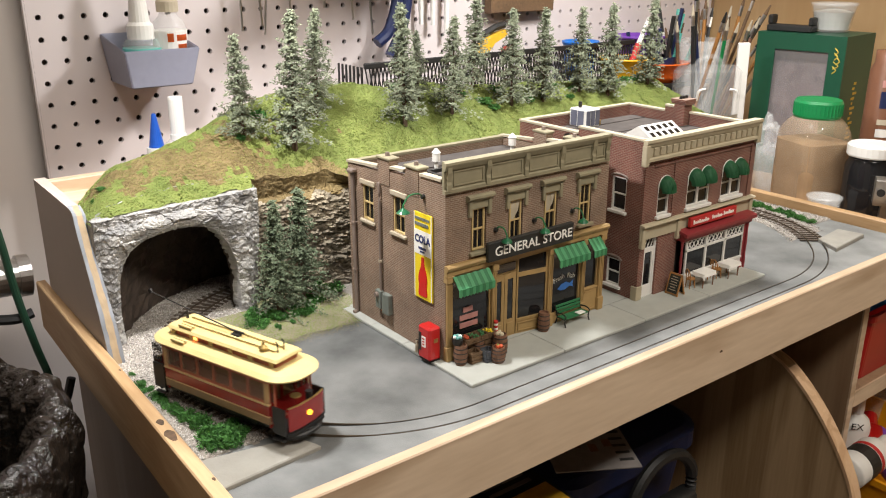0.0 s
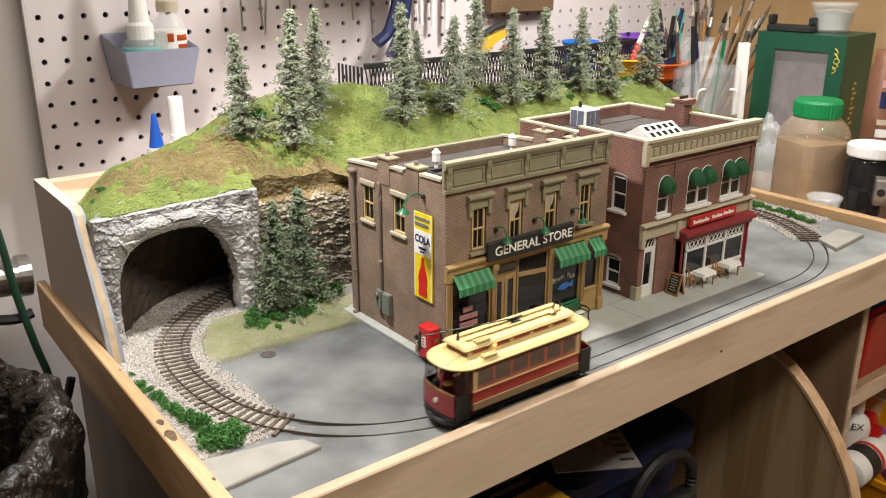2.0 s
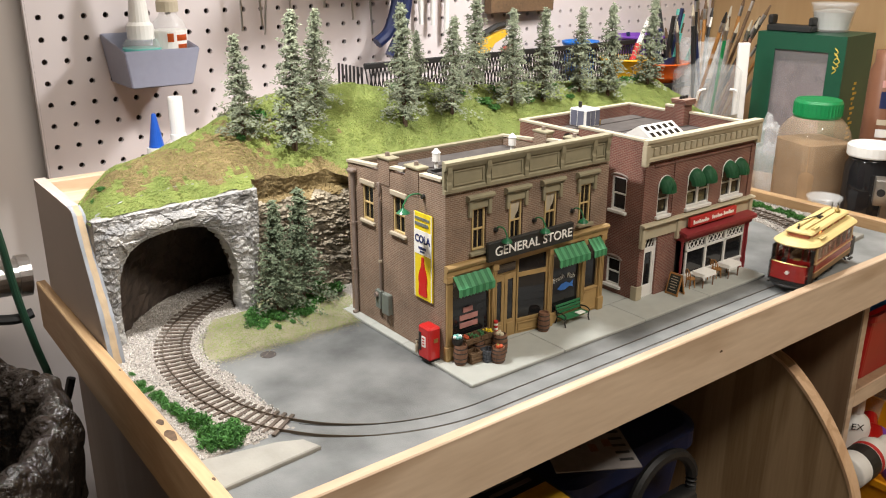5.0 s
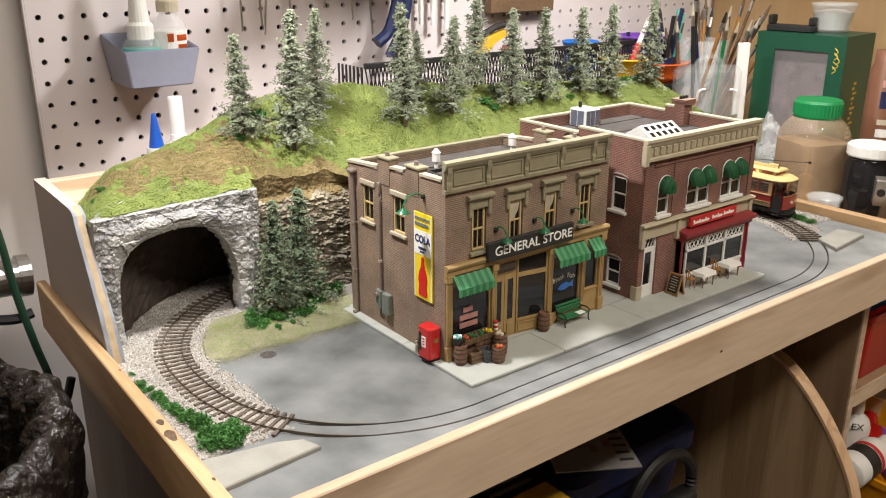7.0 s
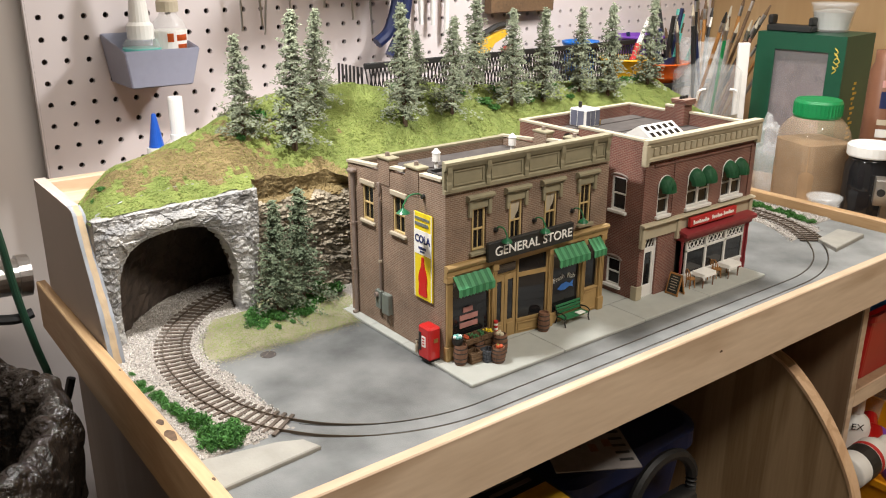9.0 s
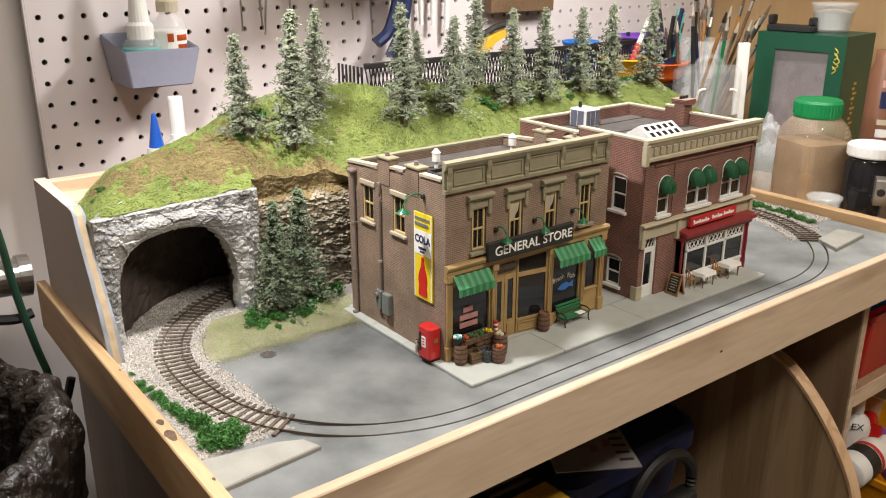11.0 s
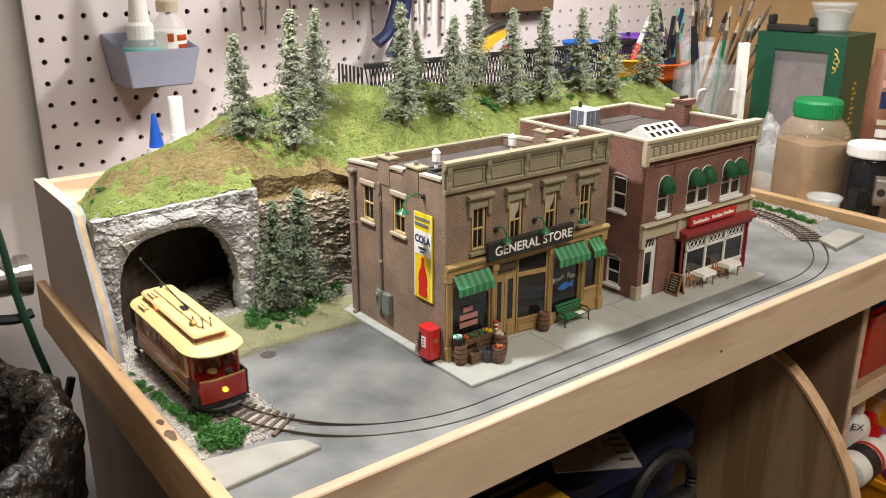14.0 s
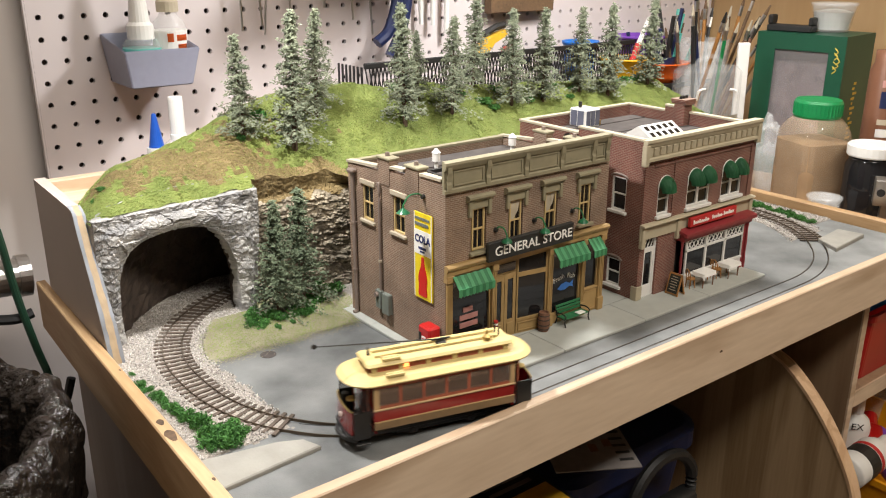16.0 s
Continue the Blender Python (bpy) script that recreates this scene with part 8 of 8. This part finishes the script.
jar.rotation_euler = (0, 0, radians(-20))
jar.scale = (0.92, 0.92, 1.01)

cs = thing("organiser_case", "clear plastic organiser case with a carry handle", "case", at=(0.775, 0.325, -0.036))
cs.rotation_euler = (0, 0, radians(-37))
part("shell", box(bmesh.new(), -0.052, 0.052, -0.018, 0.018, 0, 0.188, 0.010), "case_clear", cs, local=True)
part("handle", tube(bmesh.new(), bend([(-0.020, 0, 0.186), (-0.016, 0, 0.194), (-0.004, 0, 0.200), (0.008, 0, 0.200), (0.018, 0, 0.194), (0.022, 0, 0.186)]), 0.004, 8), "case_clear", cs, local=True)
part("catch", tube(bmesh.new(), bend([(-0.020, -0.019, 0.135), (-0.018, -0.022, 0.150), (-0.008, -0.022, 0.153)]), 0.0022, 6), "plastic_white", cs, local=True)
part("catch", tube(bmesh.new(), bend([(0.030, -0.022, 0.153), (0.040, -0.022, 0.150), (0.042, -0.019, 0.135)]), 0.0022, 6), "plastic_white", cs, local=True)
part("divider", B(-0.046, 0.046, -0.012, 0.012, 0.090, 0.093), "case_clear", cs, local=True)
t = thing("white_batten", "white strip of wood standing on the bench", "batten", at=(0.835, 0.302, -0.036))
part("strip", B(-0.009, 0.009, -0.004, 0.004, 0, 0.222, 0.001), "plastic_white", t, local=True)
t.rotation_euler = (radians(4), radians(-2), radians(-40))
pot = thing("brush_pot", "clear pot crammed with paint brushes and tools", "brush pot", at=(0.915, 0.440, -0.036))
part("pot", lathe(bmesh.new(), [(0.040, 0), (0.042, 0.004), (0.045, 0.21), (0.042, 0.21), (0.038, 0.008)], n=28), "plastic_clear", pot, local=True)
rnd = random.Random(9)
for k in range(34):
    a, q = rnd.uniform(0, 6.3), rnd.uniform(0.01, 0.034)
    b = Vector((q * math.cos(a), q * math.sin(a), 0.01))
    lean = Vector((rnd.uniform(-0.30, 0.55), rnd.uniform(-0.45, 0.25), 1)).normalized()
    L = rnd.uniform(0.19, 0.265)
    mt = rnd.choice(("black", "oak", "barrel", "steel", "black", "lid_green", "black", "navy", "crate", "crate"))
    part("brush_handle", rod(bmesh.new(), b, b + lean * L, 0.0022, 0.0032, 6), mt, pot, local=True)
    part("ferrule", rod(bmesh.new(), b + lean * L, b + lean * (L + 0.018), 0.0030, 0.0034, 6), "steel", pot, local=True)
    part("bristles", rod(bmesh.new(), b + lean * (L + 0.018), b + lean * (L + 0.036), 0.0034, 0.0012, 6), rnd.choice(("black", "crate", "cap")), pot, local=True)
pot2 = thing("pencil_pot", "dark pot of pens and files by the pegboard", "pencil pot", at=(0.860, 0.500, -0.036))
part("pot", lathe(bmesh.new(), [(0.036, 0), (0.038, 0.18), (0.034, 0.18), (0.032, 0.008)], n=24), "navy", pot2, local=True)
for k in range(16):
    a, q = rnd.uniform(0, 6.3), rnd.uniform(0.005, 0.026)
    b = Vector((q * math.cos(a), q * math.sin(a), 0.01))
    lean = Vector((rnd.uniform(-0.1, 0.4), rnd.uniform(-0.2, 0.2), 1)).normalized()
    part("pen", rod(bmesh.new(), b, b + lean * rnd.uniform(0.20, 0.27), 0.0034, None, 6), rnd.choice(("black", "navy", "glue_teal", "steel", "crate")), pot2, local=True)

t = thing("spray_can", "brown spray can with printed round emblem", "spray can", at=(0.890, 0.100, -0.036))
part("body", lathe(bmesh.new(), [(0.024, 0), (0.0245, 0.004), (0.0245, 0.195), (0.020, 0.205), (0.020, 0.222)], n=28), "can_brown", t, local=True, smooth=True)
for z0, z1, mt in ((0.118, 0.126, "cap"), (0.172, 0.182, "pink"), (0.142, 0.166, "navy"), (0.100, 0.112, "plastic_white")):
    bm = bmesh.new()
    pts = [(0.0249 * math.cos(radians(a)), 0.0249 * math.sin(radians(a))) for a in np.linspace(-165, -95, 9)]
    for (xa, ya), (xb, yb) in zip(pts, pts[1:]):
        bm.faces.new([bm.verts.new(p) for p in ((xa, ya, z0), (xb, yb, z0), (xb, yb, z1), (xa, ya, z1))])
    part("print_band", bm, mt, t, local=True)
t = thing("paint_jar", "black paint jar with a white lid", "jar", at=(0.756, 0.040, -0.036))
part("glass", lathe(bmesh.new(), [(0.030, 0), (0.032, 0.004), (0.032, 0.085), (0.028, 0.092), (0.028, 0.098)], n=28), "dark_glass", t, local=True, smooth=True)
part("lid", lathe(bmesh.new(), [(0.031, 0.098), (0.032, 0.100), (0.032, 0.112), (0.030, 0.114), (0.026, 0.113)], n=28), "plastic_white", t, local=True)
t = thing("steel_block", "drilled steel block on the bench", "machine part", at=(0.694, -0.012, -0.028))
t.rotation_euler = (0, 0, radians(-62))
part("block", box(bmesh.new(), -0.012, 0.030, -0.012, 0.014, 0.045, 0.078, 0.001), "steel", t, local=True)
part("foot", box(bmesh.new(), -0.002, 0.026, -0.010, 0.012, -0.008, 0.045, 0.001), "steel", t, local=True)
# Black discs on the face stand for the dark of drilled holes.
for q in (-0.004, 0.012):
    part("bore_shade", rod(bmesh.new(), (q, -0.0125, 0.062), (q, -0.0118, 0.062), 0.0050, None, 14), "black", t, local=True)
t = thing("clear_cup", "small clear plastic cup on the bench", "cup", at=(0.690, 0.062, -0.036))
part("cup", lathe(bmesh.new(), [(0.016, 0), (0.017, 0.002), (0.021, 0.045), (0.023, 0.045), (0.023, 0.048), (0.020, 0.048), (0.015, 0.004)], n=22), "plastic_clear", t, local=True, smooth=True)
for x, y, z, s, sd in ((0.800, 0.225, -0.036, 0.042, 1), (0.760, 0.190, -0.036, 0.030, 2)):
    rnd = random.Random(sd)
    t = thing("plastic_bag", "crumpled clear plastic bag on the bench", "bag", at=(x, y, z), group="plastic bags")
    bm = bmesh.new()
    bmesh.ops.create_icosphere(bm, subdivisions=4, radius=s)
    for vv in bm.verts:
        k = 1 + 0.35 * noise.noise(vv.co * 28 + Vector((sd, 0, 0))) + 0.22 * abs(noise.noise(vv.co * 70))
        vv.co = Vector((vv.co.x * 0.7 * k, vv.co.y * 0.7 * k, max(0, (vv.co.z * 1.35 + s * 1.2) * k)))
    part("film", bm, "plastic_clear", t, local=True)


motions()
